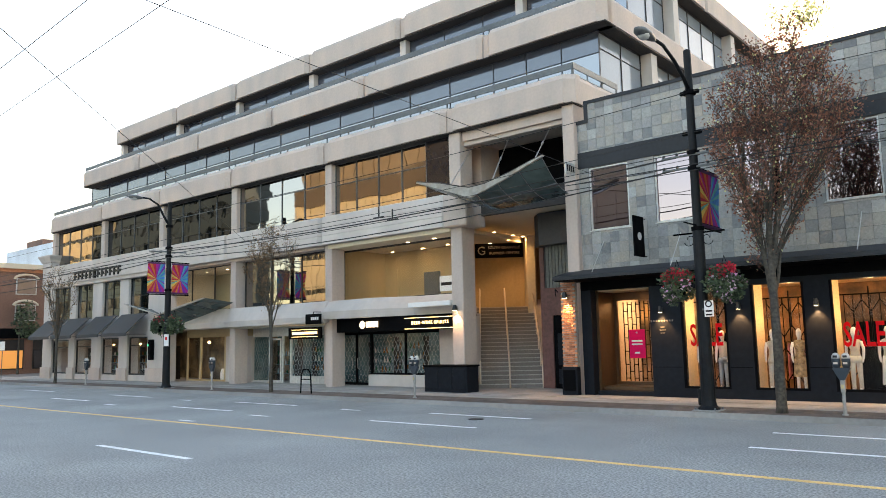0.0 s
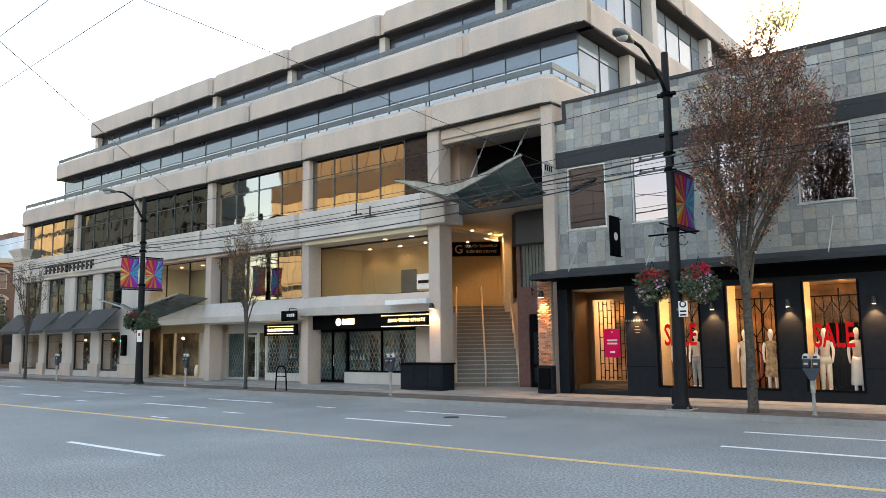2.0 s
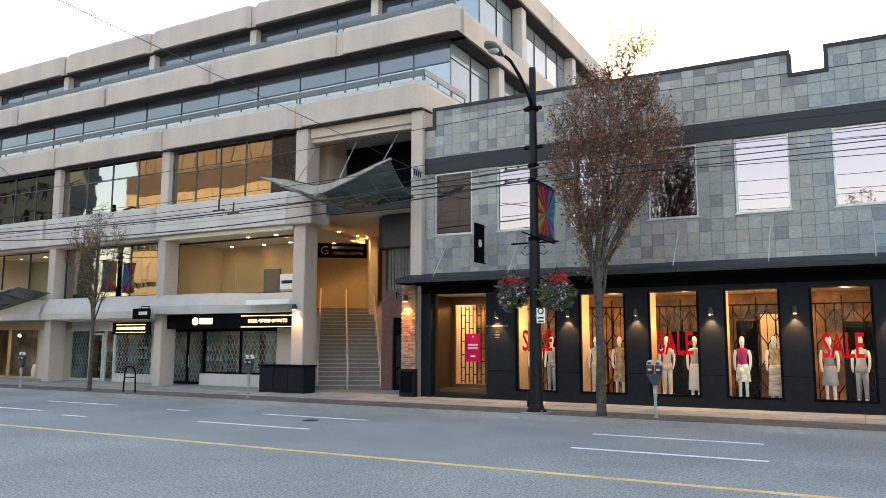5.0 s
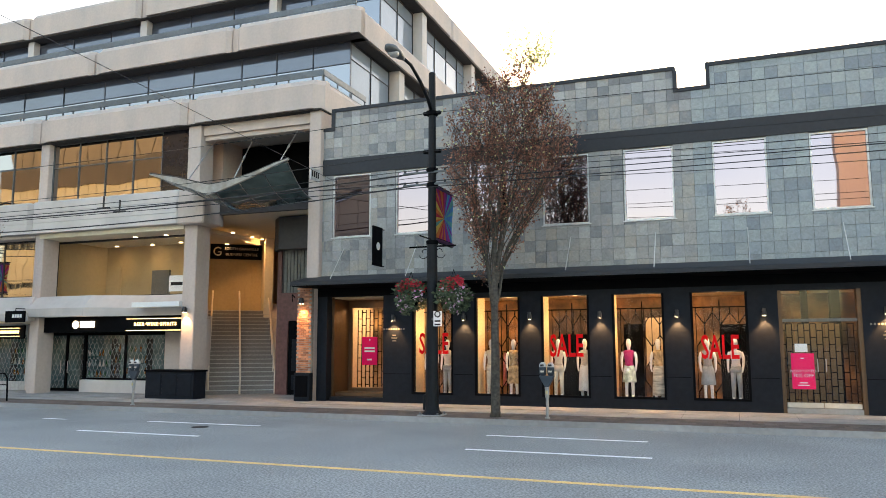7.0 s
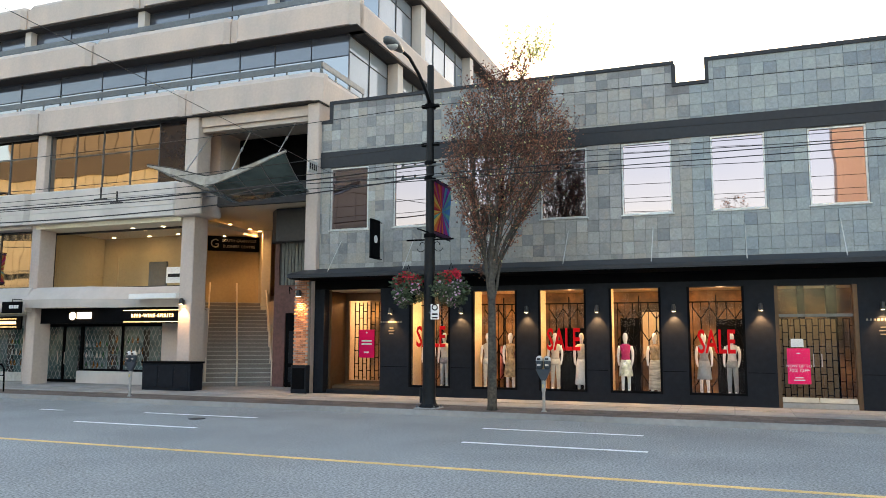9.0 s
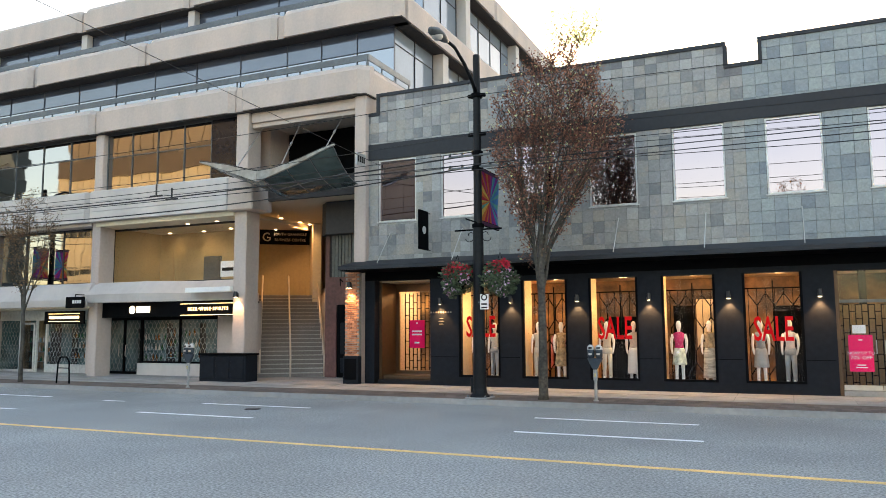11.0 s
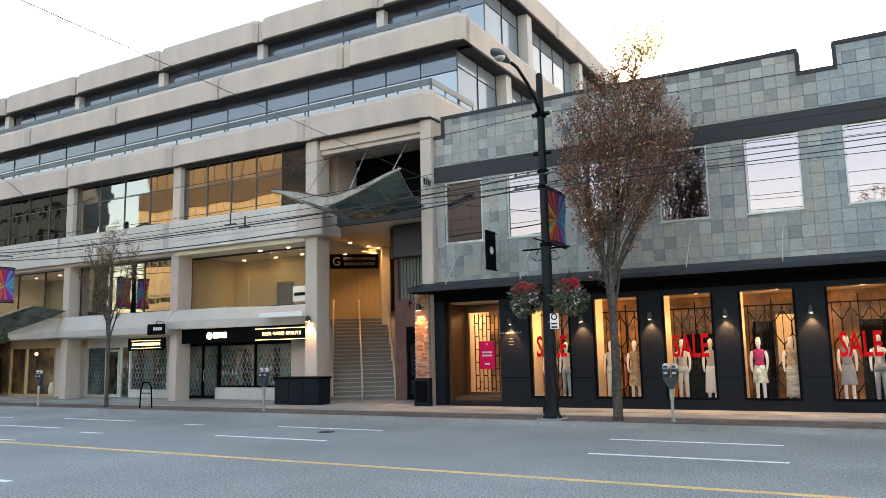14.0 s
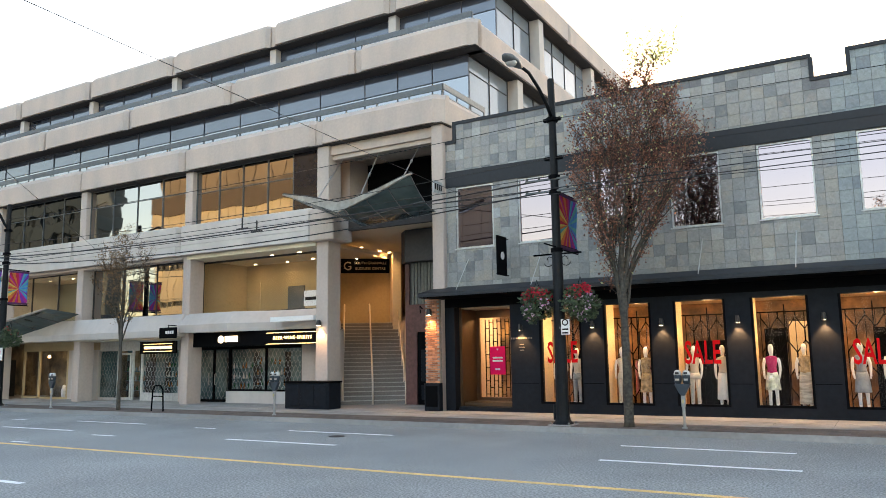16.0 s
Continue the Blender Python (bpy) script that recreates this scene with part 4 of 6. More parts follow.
# glass canopy over the stair
canopy = thing("glass_canopy", -17, 23.3, 7.5, "winged teal glass canopy hung on steel rods", "canopy")
wing_l = [Vector(p) for p in ((-19.5, 22.0, 8.28), (-17.1, 22.0, 7.62), (-17.6, 24.4, 7.35), (-19.7, 24.4, 8.25))]
wing_r = [Vector(p) for p in ((-17.1, 22.0, 7.62), (-14.1, 22.0, 8.46), (-14.6, 24.6, 7.6), (-17.6, 24.4, 7.35))]
for c, nx, ny in ((wing_l, 2, 2), (wing_r, 3, 2)):
    def at(u, v):
        p = (c[0].lerp(c[1], u)).lerp(c[3].lerp(c[2], u), v)
        return p - Vector((0, 0, 0.22 * math.sin(math.pi * v) * (0.4 + 0.6 * u)))
    for i in range(nx):
        for j in range(ny):
            e = 0.03
            bm = bmesh.new()
            rings = []
            for b in range(5):
                p, q = (at((i + a) / nx, (j + e + (1 - 2 * e) * b / 4) / ny) for a in (e, 1 - e))
                rings.append([p, q, q + Vector((0, 0, 0.02)), p + Vector((0, 0, 0.02))])
            loft(bm, rings)
            part("pane", bm, TEAL, canopy).visible_shadow = False
    for i in range(nx + 1):
        part("rib", solid(tube, [at(i / nx, v / 6) for v in range(7)], 0.016, 6), GALV, canopy)
    for j in range(1, ny + 1):
        part("rib", solid(tube, [at(u / 6, j / ny) for u in range(7)], 0.014, 6), GALV, canopy)
WEATHERED = shader("weathered_beam_paint", (0.50, 0.485, 0.44), 0.8, vary=0.25, grain=4, stain=1.0, stain_scale=1.3, tint=(0.17, 0.14, 0.11))
for rows in (((-19.98, 8.45, 8.5), (-18.7, 8.02, 8.25), (-17.9, 7.72, 8.02), (-17.32, 7.5, 7.88)), ((-17.31, 7.5, 7.88), (-16.6, 7.68, 7.92), (-15.5, 8.01, 8.15), (-14.6, 8.33, 8.42), (-14.05, 8.5, 8.55))):
    bm = bmesh.new()
    loft(bm, [[(x, 21.95, lo), (x, 22.05, lo), (x, 22.05, hi), (x, 21.95, hi)] for x, lo, hi in rows])
    beam = part("edge_beam", bm, WEATHERED, canopy, "weathered pale edge beam")
    part("top_bar", solid(tube, [(x, 22.0, hi + 0.02) for x, lo, hi in rows], 0.028, 6), SOFFIT, beam)
for a, b in (((-17.5, 25.1, 10.72), (-16.8, 22.5, 7.85)), ((-15.5, 25.1, 10.72), (-14.9, 22.5, 8.35)), ((-19.4, 25.1, 10.6), (-18.6, 22.3, 8.1))):
    rd = part("hanger_rod", solid(tube, [a, b], 0.022, 6), STEEL, canopy)
    m = Vector(a).lerp(Vector(b), 0.5)
    n = (Vector(b) - Vector(a)).normalized() * 0.09
    part("turnbuckle", solid(tube, [m - n, m + n], 0.045, 8), STEEL, rd)
canopy2 = thing("glass_canopy", -40, 23.3, 4.5, "teal glass canopy over the furniture shop entrance", "canopy")
for c in (((-44.6, 22.6, 4.91), (-40.6, 22.6, 4.1), (-40.8, 24.4, 3.4), (-44.6, 24.4, 4.6)), ((-40.6, 22.6, 4.1), (-35.9, 22.6, 4.8), (-35.9, 24.4, 4.6), (-40.8, 24.4, 3.4))):
    c = [Vector(p) for p in c]
    for i in range(3):
        q = [c[0].lerp(c[1], (i + 0.02) / 3), c[0].lerp(c[1], (i + 0.98) / 3), c[3].lerp(c[2], (i + 0.98) / 3), c[3].lerp(c[2], (i + 0.02) / 3)]
        bm = bmesh.new()
        loft(bm, [q, [p + Vector((0, 0, 0.02)) for p in q]])
        part("pane", bm, TEAL, canopy2).visible_shadow = False
        part("rib", solid(tube, [q[0], q[3]], 0.03, 6), GALV, canopy2)
    part("edge_beam", solid(tube, [c[0], c[0].lerp(c[1], 0.5), c[1]], [0.04, 0.055, 0.04], 6), WEATHERED, canopy2)

# ---- signs and fittings on the office building ----
LETTER = glow("lit_letter", (1.0, 0.86, 0.6), 0.6)
LETTER_Y = glow("lit_letter_amber", (1.0, 0.72, 0.3), 0.5)
DARK_L = shader("dark_letter", (0.012, 0.011, 0.01), 0.5, ior=1.25)
s = thing("shop_sign", -24, 24.74, 3.0, "lit shop sign with bars on a black band", "sign")
part("disc", bevelled(solid(lambda bm: bmesh.ops.create_cone(bm, cap_ends=True, segments=20, radius1=0.17, radius2=0.17, depth=0.04, matrix=pose(-26.02, 24.7, 3.07, 90))), 0.005), LETTER, s)
for k in range(4):
    part("letter_bar", boxes((-25.76 + 0.2 * k, -25.62 + 0.2 * k, 24.68, 24.74, 2.95, 3.21)), LETTER, s)
for z in (2.79, 3.26):
    part("lit_line", boxes((-23.3, -20.4, 24.69, 24.73, z, z + 0.028)), LETTER_Y, s)
words("lettering", "BEER·WINE·SPIRITS", 0.19, pose(-21.85, 24.72, 3.05, 90), LETTER_Y, s, 1.35, bold=0.006)
s = thing("shop_sign", -30, 24.7, 2.8, "small lit shop sign bars on a black band", "sign")
for z in (2.6, 2.95):
    part("lit_line", boxes((-31.2, -29.2, 24.68, 24.715, z, z + 0.024)), LETTER_Y, s)
for k in range(12):
    part("letter_bar", boxes((-31.15 + 0.163 * k, -31.03 + 0.163 * k, 24.68, 24.715, 2.73, 2.86)), LETTER_Y, s)
s = thing("hanging_sign", -28.2, 23.6, 3.4, "small black projecting sign with a pale mark", "sign")
part("board", bevelled(boxes((-28.75, -27.65, 23.55, 23.65, 3.17, 3.65)), 0.02), BLACK, s)
part("bracket", solid(tube, [(-28.2, 23.6, 3.65), (-28.2, 23.6, 3.75), (-28.2, 24.2, 3.75)], 0.02, 6), BLACK, s)
for k in range(4):
    part("mark", boxes((-28.3 + 0.14 * k, -28.2 + 0.14 * k, 23.53, 23.549, 3.36, 3.5)), WHITE, s)
s = thing("window_sign", -21.8, 25.9, 4.8, "white poster with a short bar in the upper window", "sign")
part("board", boxes((-22.2, -21.45, 25.85, 25.88, 4.45, 5.12)), WHITE, s)
part("mark", boxes((-22.1, -21.5, 25.83, 25.848, 4.7, 4.84)), DARK_L, s)
s = thing("shop_letters", -52, 24.2, 7.4, "row of dark metal letter bars on the concrete band", "sign")
for k in range(12):
    x = -54.85 + 0.575 * k
    part("letter_bar", boxes((x, x + 0.16, 24.06, 24.24, 7.1, 7.68), (x + 0.16, x + 0.42, 24.06, 24.24, 7.54, 7.68), (x + 0.16, x + 0.38, 24.06, 24.24, 7.28, 7.42)), DARK_L, s)
AWN = shader("charcoal_awning_canvas", (0.056, 0.054, 0.053), 0.8, vary=0.1, grain=30, stain=0.25)
for p, q in PB:
    a = thing("awning", (p + q) / 2, 23.7, 3.1, "sloping charcoal canvas awning over a shop window", "awning", "shop awnings")
    bm = bmesh.new()
    loft(bm, [[(x, 24.25, 4.42), (x, 22.95, 3.2), (x, 22.95, 3.0), (x, 22.99, 3.0), (x, 22.99, 3.17), (x, 24.25, 4.36)] for x in (p - 0.5, q + 0.1)])
    part("canvas", bm, AWN, a)
    for x in (p - 0.47, q + 0.07):
        part("arm", solid(tube, [(x, 24.25, 3.1), (x, 23.0, 3.1)], 0.02, 6), FRAME_D, a)


def wall_lamp(x, y, z, power, up=False, r=0.058):
    w = thing("wall_lamp", x, y, z, "small dark metal wall lamp shining down", "wall lamp", "wall lamps")
    part("back_plate", bevelled(boxes((x - 0.05, x + 0.05, y - 0.02, y, z - 0.1, z + 0.1)), 0.008), FITTING, w)
    bm = bmesh.new()
    bmesh.ops.create_cone(bm, cap_ends=True, segments=14, radius1=r * 1.25, radius2=r * 0.8, depth=0.22, matrix=Matrix.Translation((x, y - 0.13, z + 0.04)))
    part("shade", bm, FITTING, w)
    bm = bmesh.new()
    bmesh.ops.create_circle(bm, cap_ends=True, segments=12, radius=r * 1.05, matrix=Matrix.Translation((x, y - 0.13, z - 0.075)))
    part("bulb", bm, GLOW_W, w)
    lamp("wall_lamp_beam", "SPOT", (x, y - 0.13, z - 0.1), (x, y - 0.02, z - 1.2), power, (1, 0.58, 0.25), 0.03, 88)


wall_lamp(-19.98 - 0.1, 24.43, 3.55, 32, r=0.09)
wall_lamp(-14.68, 24.2, 3.75, 45, r=0.09)
for x in (-11.24, -8.71 + 0.1, -6.31, -4.01, -1.65, 0.83, 4.02):
    wall_lamp(x, FACE - 0.025, 3.1, 30)

# brick pier beside the shop entrance
pier = thing("brick_pier", -14.65, 24.5, 0.19, "narrow red brick pier on a black panelled base", "pier")
part("mortar", boxes((-14.97, -14.38, 24.3, 24.45, 1.2, 4.3)), MORTAR, pier)
bk = mesh_of("brick", bevelled(boxes((-0.094, 0.094, -0.03, 0.03, -0.03, 0.03)), 0.006), BRICK)
for r_ in range(41):
    for c in range(3):
        x = -14.87 + c * 0.2 + (0.1 if r_ % 2 else 0)
        if x > -14.4:
            continue
        shared("brick", bk, pose(x, 24.285 + random.uniform(-0.006, 0.006), 1.24 + r_ * 0.075), pier)
part("base", bevelled(boxes((-15.0, -14.36, 24.2, 24.46, 0.19, 1.2)), 0.015), CHARCOAL, pier)
part("base_panel", bevelled(boxes((-14.93, -14.43, 24.17, 24.199, 0.35, 1.1)), 0.01), BLACK, pier)

# black planter by the stair
pl = thing("planter_box", -20.2, 24.0, 0.19, "black panelled timber planter box", "planter")
part("box", bevelled(boxes((-21.25, -19.0, 23.65, 24.4, 0.19, 1.2)), 0.02), CHARCOAL, pl)
part("rim", bevelled(boxes((-21.3, -18.95, 23.6, 24.44, 1.2, 1.27)), 0.015), BLACK, pl)
for x0, x1 in ((-21.17, -20.5), (-20.44, -19.77), (-19.71, -19.08)):
    part("panel", bevelled(boxes((x0, x1, 23.62, 23.649, 0.32, 1.12)), 0.012), CHARCOAL, pl)

# ---- shop displays ----
SALE = shader("red_vinyl", (0.62, 0.004, 0.008), 0.6, ior=1.2, vary=0.03, stain=0.05)
PINK = shader("magenta_paper", (0.85, 0.012, 0.12), 0.6, ior=1.2, vary=0.03, stain=0.05)
SKIN = shader("matt_mannequin_white", (0.82, 0.79, 0.74), 0.5, vary=0.03, stain=0.05)
LINEN = shader("cream_linen", (0.62, 0.56, 0.45), 0.85, vary=0.08, grain=40, stain=0.2, stain_scale=4)
CLOTH = {
    "white": shader("white_cloth", (0.7, 0.68, 0.64), 0.85, vary=0.06, grain=30, stain=0.15, stain_scale=5),
    "cream": LINEN,
    "magenta": shader("magenta_cloth", (0.5, 0.015, 0.12), 0.8, vary=0.1, stain=0.3, stain_scale=6),
    "tan": shader("tan_print_cloth", (0.42, 0.29, 0.15), 0.85, vary=0.5, grain=9, stain=0.5, stain_scale=5),
    "grey": shader("grey_cloth", (0.3, 0.31, 0.31), 0.85, vary=0.1, stain=0.25, stain_scale=5),
    "black": shader("black_cloth", (0.02, 0.02, 0.022), 0.85, vary=0.1),
    "print": shader("green_print_cloth", (0.55, 0.58, 0.4), 0.85, vary=0.6, grain=6, stain=0.7, stain_scale=5, tint=(0.7, 0.68, 0.62)),
    "stripe": shader("striped_cloth", (0.5, 0.44, 0.34), 0.85, vary=0.15, stain=0.9, stain_scale=2.5, streak=-5.0),
}


def mannequin(x, y, z, top, low, skirt, turn=0.0, arm=0.0):
    """One plain standing figure, lofted from rings; the clothes are its own skin from neck to hem."""
    bm = bmesh.new()

    def ring(cx, cy, cz, rx, ry, k=14):
        return [(cx + rx * math.cos(2 * math.pi * i / k), cy + ry * math.sin(2 * math.pi * i / k), cz) for i in range(k)]

    def body(rows, mat):
        n0 = len(bm.faces)
        loft(bm, [ring(*r_) for r_ in rows])
        bm.faces.ensure_lookup_table()
        for f in bm.faces[n0:]:
            f.material_index, f.smooth = mat, True

    body([(0, 0, 1.5, 0.05, 0.05), (0, 0, 1.58, 0.048, 0.05), (0, -0.01, 1.62, 0.06, 0.075), (0, -0.015, 1.7, 0.078, 0.095), (0, -0.01, 1.8, 0.077, 0.095), (0, 0, 1.87, 0.045, 0.06), (0, 0, 1.885, 0.01, 0.015)], 0)
    body([(0, 0, 1.0, 0.155, 0.11), (0, 0, 1.1, 0.13, 0.095), (0, 0, 1.2, 0.125, 0.095), (0, 0, 1.35, 0.16, 0.115), (0, 0, 1.45, 0.185, 0.1), (0, 0, 1.5, 0.15, 0.08), (0, 0, 1.53, 0.06, 0.055)], 1)
    if skirt > 0:
        hem = 0.95 - skirt
        body([(0, 0, hem, 0.22, 0.18), (0, 0, hem + 0.02, 0.225, 0.185), (0, 0, (hem + 1) / 2, 0.2, 0.15), (0, 0, 0.92, 0.18, 0.125), (0, 0, 1.03, 0.15, 0.105)], 2)
        leg = 0
    else:
        body([(0, 0, 0.82, 0.17, 0.12), (0, 0, 0.92, 0.18, 0.125), (0, 0, 1.03, 0.15, 0.105)], 2)
        leg = 2
    for sgn in (-1, 1):
        w = 1.25 if leg else 1.0
        body([(sgn * 0.1, 0.0, 0.06, 0.04 * w * 1.2, 0.05 * w), (sgn * 0.1, 0.0, 0.2, 0.045 * w, 0.05 * w), (sgn * 0.095, 0, 0.45, 0.055 * w, 0.06 * w), (sgn * 0.085, 0, 0.88, 0.085, 0.09)], leg)
        body([(sgn * 0.1, -0.06, 0.0, 0.04, 0.11), (sgn * 0.1, -0.04, 0.04, 0.038, 0.09), (sgn * 0.1, 0.0, 0.1, 0.035, 0.045)], 0)
        a = arm * sgn
        n0 = len(bm.faces)
        tube(bm, [(sgn * 0.175, 0, 1.46), (sgn * 0.225, 0.0, 1.3), (sgn * (0.222 + abs(a)), -0.01, 1.15), (sgn * (0.215 + abs(a) * 0.5), -0.07, 0.95), (sgn * 0.2, -0.1, 0.84)], [0.05, 0.045, 0.04, 0.032, 0.022], 8)
        bm.faces.ensure_lookup_table()
        for f in bm.faces[n0:]:
            f.material_index, f.smooth = 0, True
    me = bpy.data.meshes.new("mannequin")
    bmesh.ops.recalc_face_normals(bm, faces=list(bm.faces))
    bm.to_mesh(me)
    bm.free()
    for m in (SKIN, CLOTH[top], CLOTH[low]):
        me.materials.append(m)
    ob = new("mannequin", me)
    ob.matrix_world = pose(x, y, z, 0, 0, turn)
    low_word = "skirt" if skirt > 0 else "trousers"
    return tagged(ob, f"pale standing shop mannequin in a {top} top and {low} {low_word}", "mannequin", "shop window mannequins")


def display_bay(p, q, n):
    st = part("display_floor", boxes((p - 0.2, q + 0.2, FACE + 0.3, 25.95, 0.3, 0.49)), TIMBER, stone)
    part("display_wall", boxes((p - 0.12, p - 0.02, FACE + 0.35, 25.9, 0.49, 3.9)), DISPLAY, stone)
    part("display_wall", boxes((q + 0.12, q + 0.2, FACE + 0.35, 25.9, 0.49, 3.9)), DISPLAY, stone)
    f = part("window_frame", boxes((p, p + 0.07, FACE - 0.03, FACE + 0.06, DZ0, DZ1), (q - 0.07, q, FACE - 0.03, FACE + 0.06, DZ0, DZ1), (p + 0.07, q - 0.07, FACE - 0.03, FACE + 0.06, DZ0, DZ0 + 0.07)), BLACK, stone)
    g = part("pane", boxes((p + 0.06, q - 0.06, FACE + 0.02, FACE + 0.03, DZ0 + 0.06, DZ1)), CLEAR, f)
    g.visible_shadow = False
    sc = part("lattice_screen", boxes((p - 0.02, q + 0.12, 25.855, 25.885, 3.35, 3.39), ((p + q) / 2 - 0.02, (p + q) / 2 + 0.02, 25.855, 25.885, 0.5, 3.6)), BLACK, stone, "black metal lattice screen of curved bars")
    bm = bmesh.new()
    for i in range(6):
        x0 = p + 0.1 + (q - p - 0.1) * i / 6
        d = (q - p - 0.1) / 6
        for j in range(4):
            za = 0.5 + j * 0.72
            flip = (i + j) % 2
            pts = [(x0 + d * (0.98 if flip else 0.02), 25.87, za), (x0 + d * (0.98 if flip else 0.02), 25.87, za + 0.18), (x0 + d * 0.5, 25.87, za + 0.36), (x0 + d * (0.02 if flip else 0.98), 25.87, za + 0.54), (x0 + d * (0.02 if flip else 0.98), 25.87, za + 0.72)]
            tube(bm, pts, 0.019, 5)
        tube(bm, [(x0, 25.87, 0.5), (x0, 25.87, 3.35)], 0.014, 4)
    part("lattice_bars", bm, BLACK, sc)
    d = thing("ceiling_spot", (p + q) / 2, 25.4, 3.87, "recessed warm ceiling spotlights over the display", "ceiling lamp", "display spotlights")
    for k, (u, v) in enumerate(((0.3, 25.3), (0.7, 25.6), (0.55, 25.75))):
        bm = bmesh.new()
        bmesh.ops.create_circle(bm, cap_ends=True, segments=10, radius=0.07, matrix=Matrix.Translation((p + (q - p) * u, v, 3.885)))
        part("lens", bm, GLOW_W, d)
    lamp("display_light", "SPOT", ((p + q) / 2 + 0.2, 25.0, 3.84), ((p + q) / 2 - 0.1, 25.5, 0), 165, (1, 0.62, 0.27), 0.12, 115)
    # added point lamp, no fitting of its own: brightens ceiling like bounced light
    lamp("display_light", "POINT", ((p + q) / 2 + 0.15, 25.55, 3.6), ((p + q) / 2, 25.55, 0), 7, (1, 0.68, 0.34), 0.08)
    lamp("display_light", "AREA", ((p + q) / 2, 26.9, 3.86), ((p + q) / 2, 28.0, 0), 5, (1, 0.62, 0.26), 0.5)


LOOKS = [[("black", "grey", 0, -0.28, 0.3), ("cream", "grey", 0, 0.32, -10)], [("cream", "cream", 0, -0.42, 0), ("tan", "tan", 0.55, 0.38, 15)], [("cream", "cream", 0, -0.38, 0), ("cream", "white", 0.75, 0.5, 5)],
         [("magenta", "print", 0.45, -0.4, 0), ("tan", "stripe", 0.85, 0.52, -5)], [("grey", "grey", 0.5, -0.4, 8), ("white", "grey", 0, 0.42, -15)]]
for n, (p, q) in enumerate(DISP):
    display_bay(p, q, n)
    for top, low, skirt, dx, turn in LOOKS[n]:
        mannequin((p + q) / 2 + dx, 25.35, 0.49, top, low, skirt, turn, 0.012)
for n, (cx, z) in enumerate(((-9.76, 2.2), (-5.13, 2.12), (-0.45, 2.07))):
    words("sale_lettering", "SALE", 0.9, pose(cx, FACE + 0.015, z, 90) @ Matrix.Diagonal((0.58, 1.12, 1, 1)), SALE, None, 1.0, 0.001, "", 0.014)
for ob in [o for o in scene.objects if o.name.startswith("sale_lettering")]:
    tagged(ob, "red vinyl SALE lettering on the shop window", "lettering", "sale lettering")
display_bay(5.9, 7.5, 5)
display_bay(8.3, 9.9, 6)

# inside the shop, behind the screens
# black panels added for the unlit parts of the room
for x0, x1, z1 in ((-5.75, -4.75, 2.55), (-3.6, -2.95, 2.9), (-0.45, 0.5, 2.85), (-10.3, -9.6, 2.3)):
    part("inner_partition", bevelled(boxes((x0, x1, 27.0, 27.12, 0.3, z1)), 0.01), BLACK, stone)
part("lit_niche", bevelled(boxes((-2.85, -2.25, 27.0, 27.1, 1.5, 3.1)), 0.01), DISPLAY, stone)
ROSE = shader("rose_cloth", (0.42, 0.16, 0.2), 0.85, vary=0.2, stain=0.5, stain_scale=4)
rack = thing("clothes_rack", -7.2, 26.8, 0.3, "steel clothes rack hung with rose and pale garments", "clothes rack")
part("rail", solid(tube, [(-7.9, 26.8, 0.3), (-7.9, 26.8, 1.95), (-6.6, 26.8, 1.95), (-6.6, 26.8, 0.3)], 0.018, 6), BLACK, rack)
for k in range(6):
    x = -7.8 + 0.2 * k
    bm = bmesh.new()
    loft(bm, [[(x + 0.02 * math.sin(3 * a + k) - 0.045 * math.cos(a) * w, 26.8 + 0.2 * w * math.sin(a), z) for a in (2 * math.pi * i / 10 for i in range(10))] for z, w in ((0.75 + 0.1 * (k % 3), 1.05), (1.3, 0.9), (1.75, 0.8), (1.9, 0.2))])
    part("garment", bm, (ROSE, CLOTH["cream"], ROSE, CLOTH["grey"], ROSE, CLOTH["white"])[k], rack, smooth=True)

# recessed shop entrance
ent = thing("shop_entrance", -12.8, 25.5, 0.19, "recessed bronze-lined shop entrance with a glazed door", "entrance")
part("side_panel", boxes((-13.95, -13.85, FACE + 0.35, 26.3, 0.19, 3.95)), BRONZE, ent)
part("side_panel", boxes((-11.75, -11.65, FACE + 0.35, 26.3, 0.19, 3.95)), BRONZE, ent)
part("door_step", bevelled(boxes((-13.85, -11.7, FACE + 0.05, 26.3, 0.19, 0.34)), 0.015), CHARCOAL, ent)
part("door_step", bevelled(boxes((-13.85, -11.7, FACE + 0.5, 26.3, 0.34, 0.48)), 0.015), BRONZE, ent)
part("inner_floor", boxes((-14.2, -11.5, 26.3, 28.5, 0.19, 0.48)), TIMBER, ent)
fr = part("door_frame", boxes((-13.85, -13.72, 26.2, 26.3, 0.48, 3.6), (-13.85, -11.75, 26.2, 26.3, 3.6, 3.95), (-12.0, -11.93, 26.2, 26.3, 0.48, 3.6), (-13.72, -12.0, 26.2, 26.3, 0.48, 0.6)), BRONZE, ent)
part("pane", boxes((-13.72, -12.0, 26.24, 26.25, 0.6, 3.6)), CLEAR, fr).visible_shadow = False
part("pane", boxes((-11.93, -11.75, 26.24, 26.25, 0.48, 3.6)), CLEAR, fr).visible_shadow = False
bm = bmesh.new()
for k in range(11):
    x = -13.66 + 0.17 * k
    box(bm, x - 0.014, x + 0.014, 26.6, 26.63, 0.6, 3.55)
    for j in range(6):
        z = 0.7 + 0.5 * j + (0.25 if k % 2 else 0)
        if x < -12.0:
            box(bm, x + 0.014, x + 0.156, 26.6, 26.63, z - 0.014, z + 0.014)
part("lattice_bars", bm, BLACK, ent)
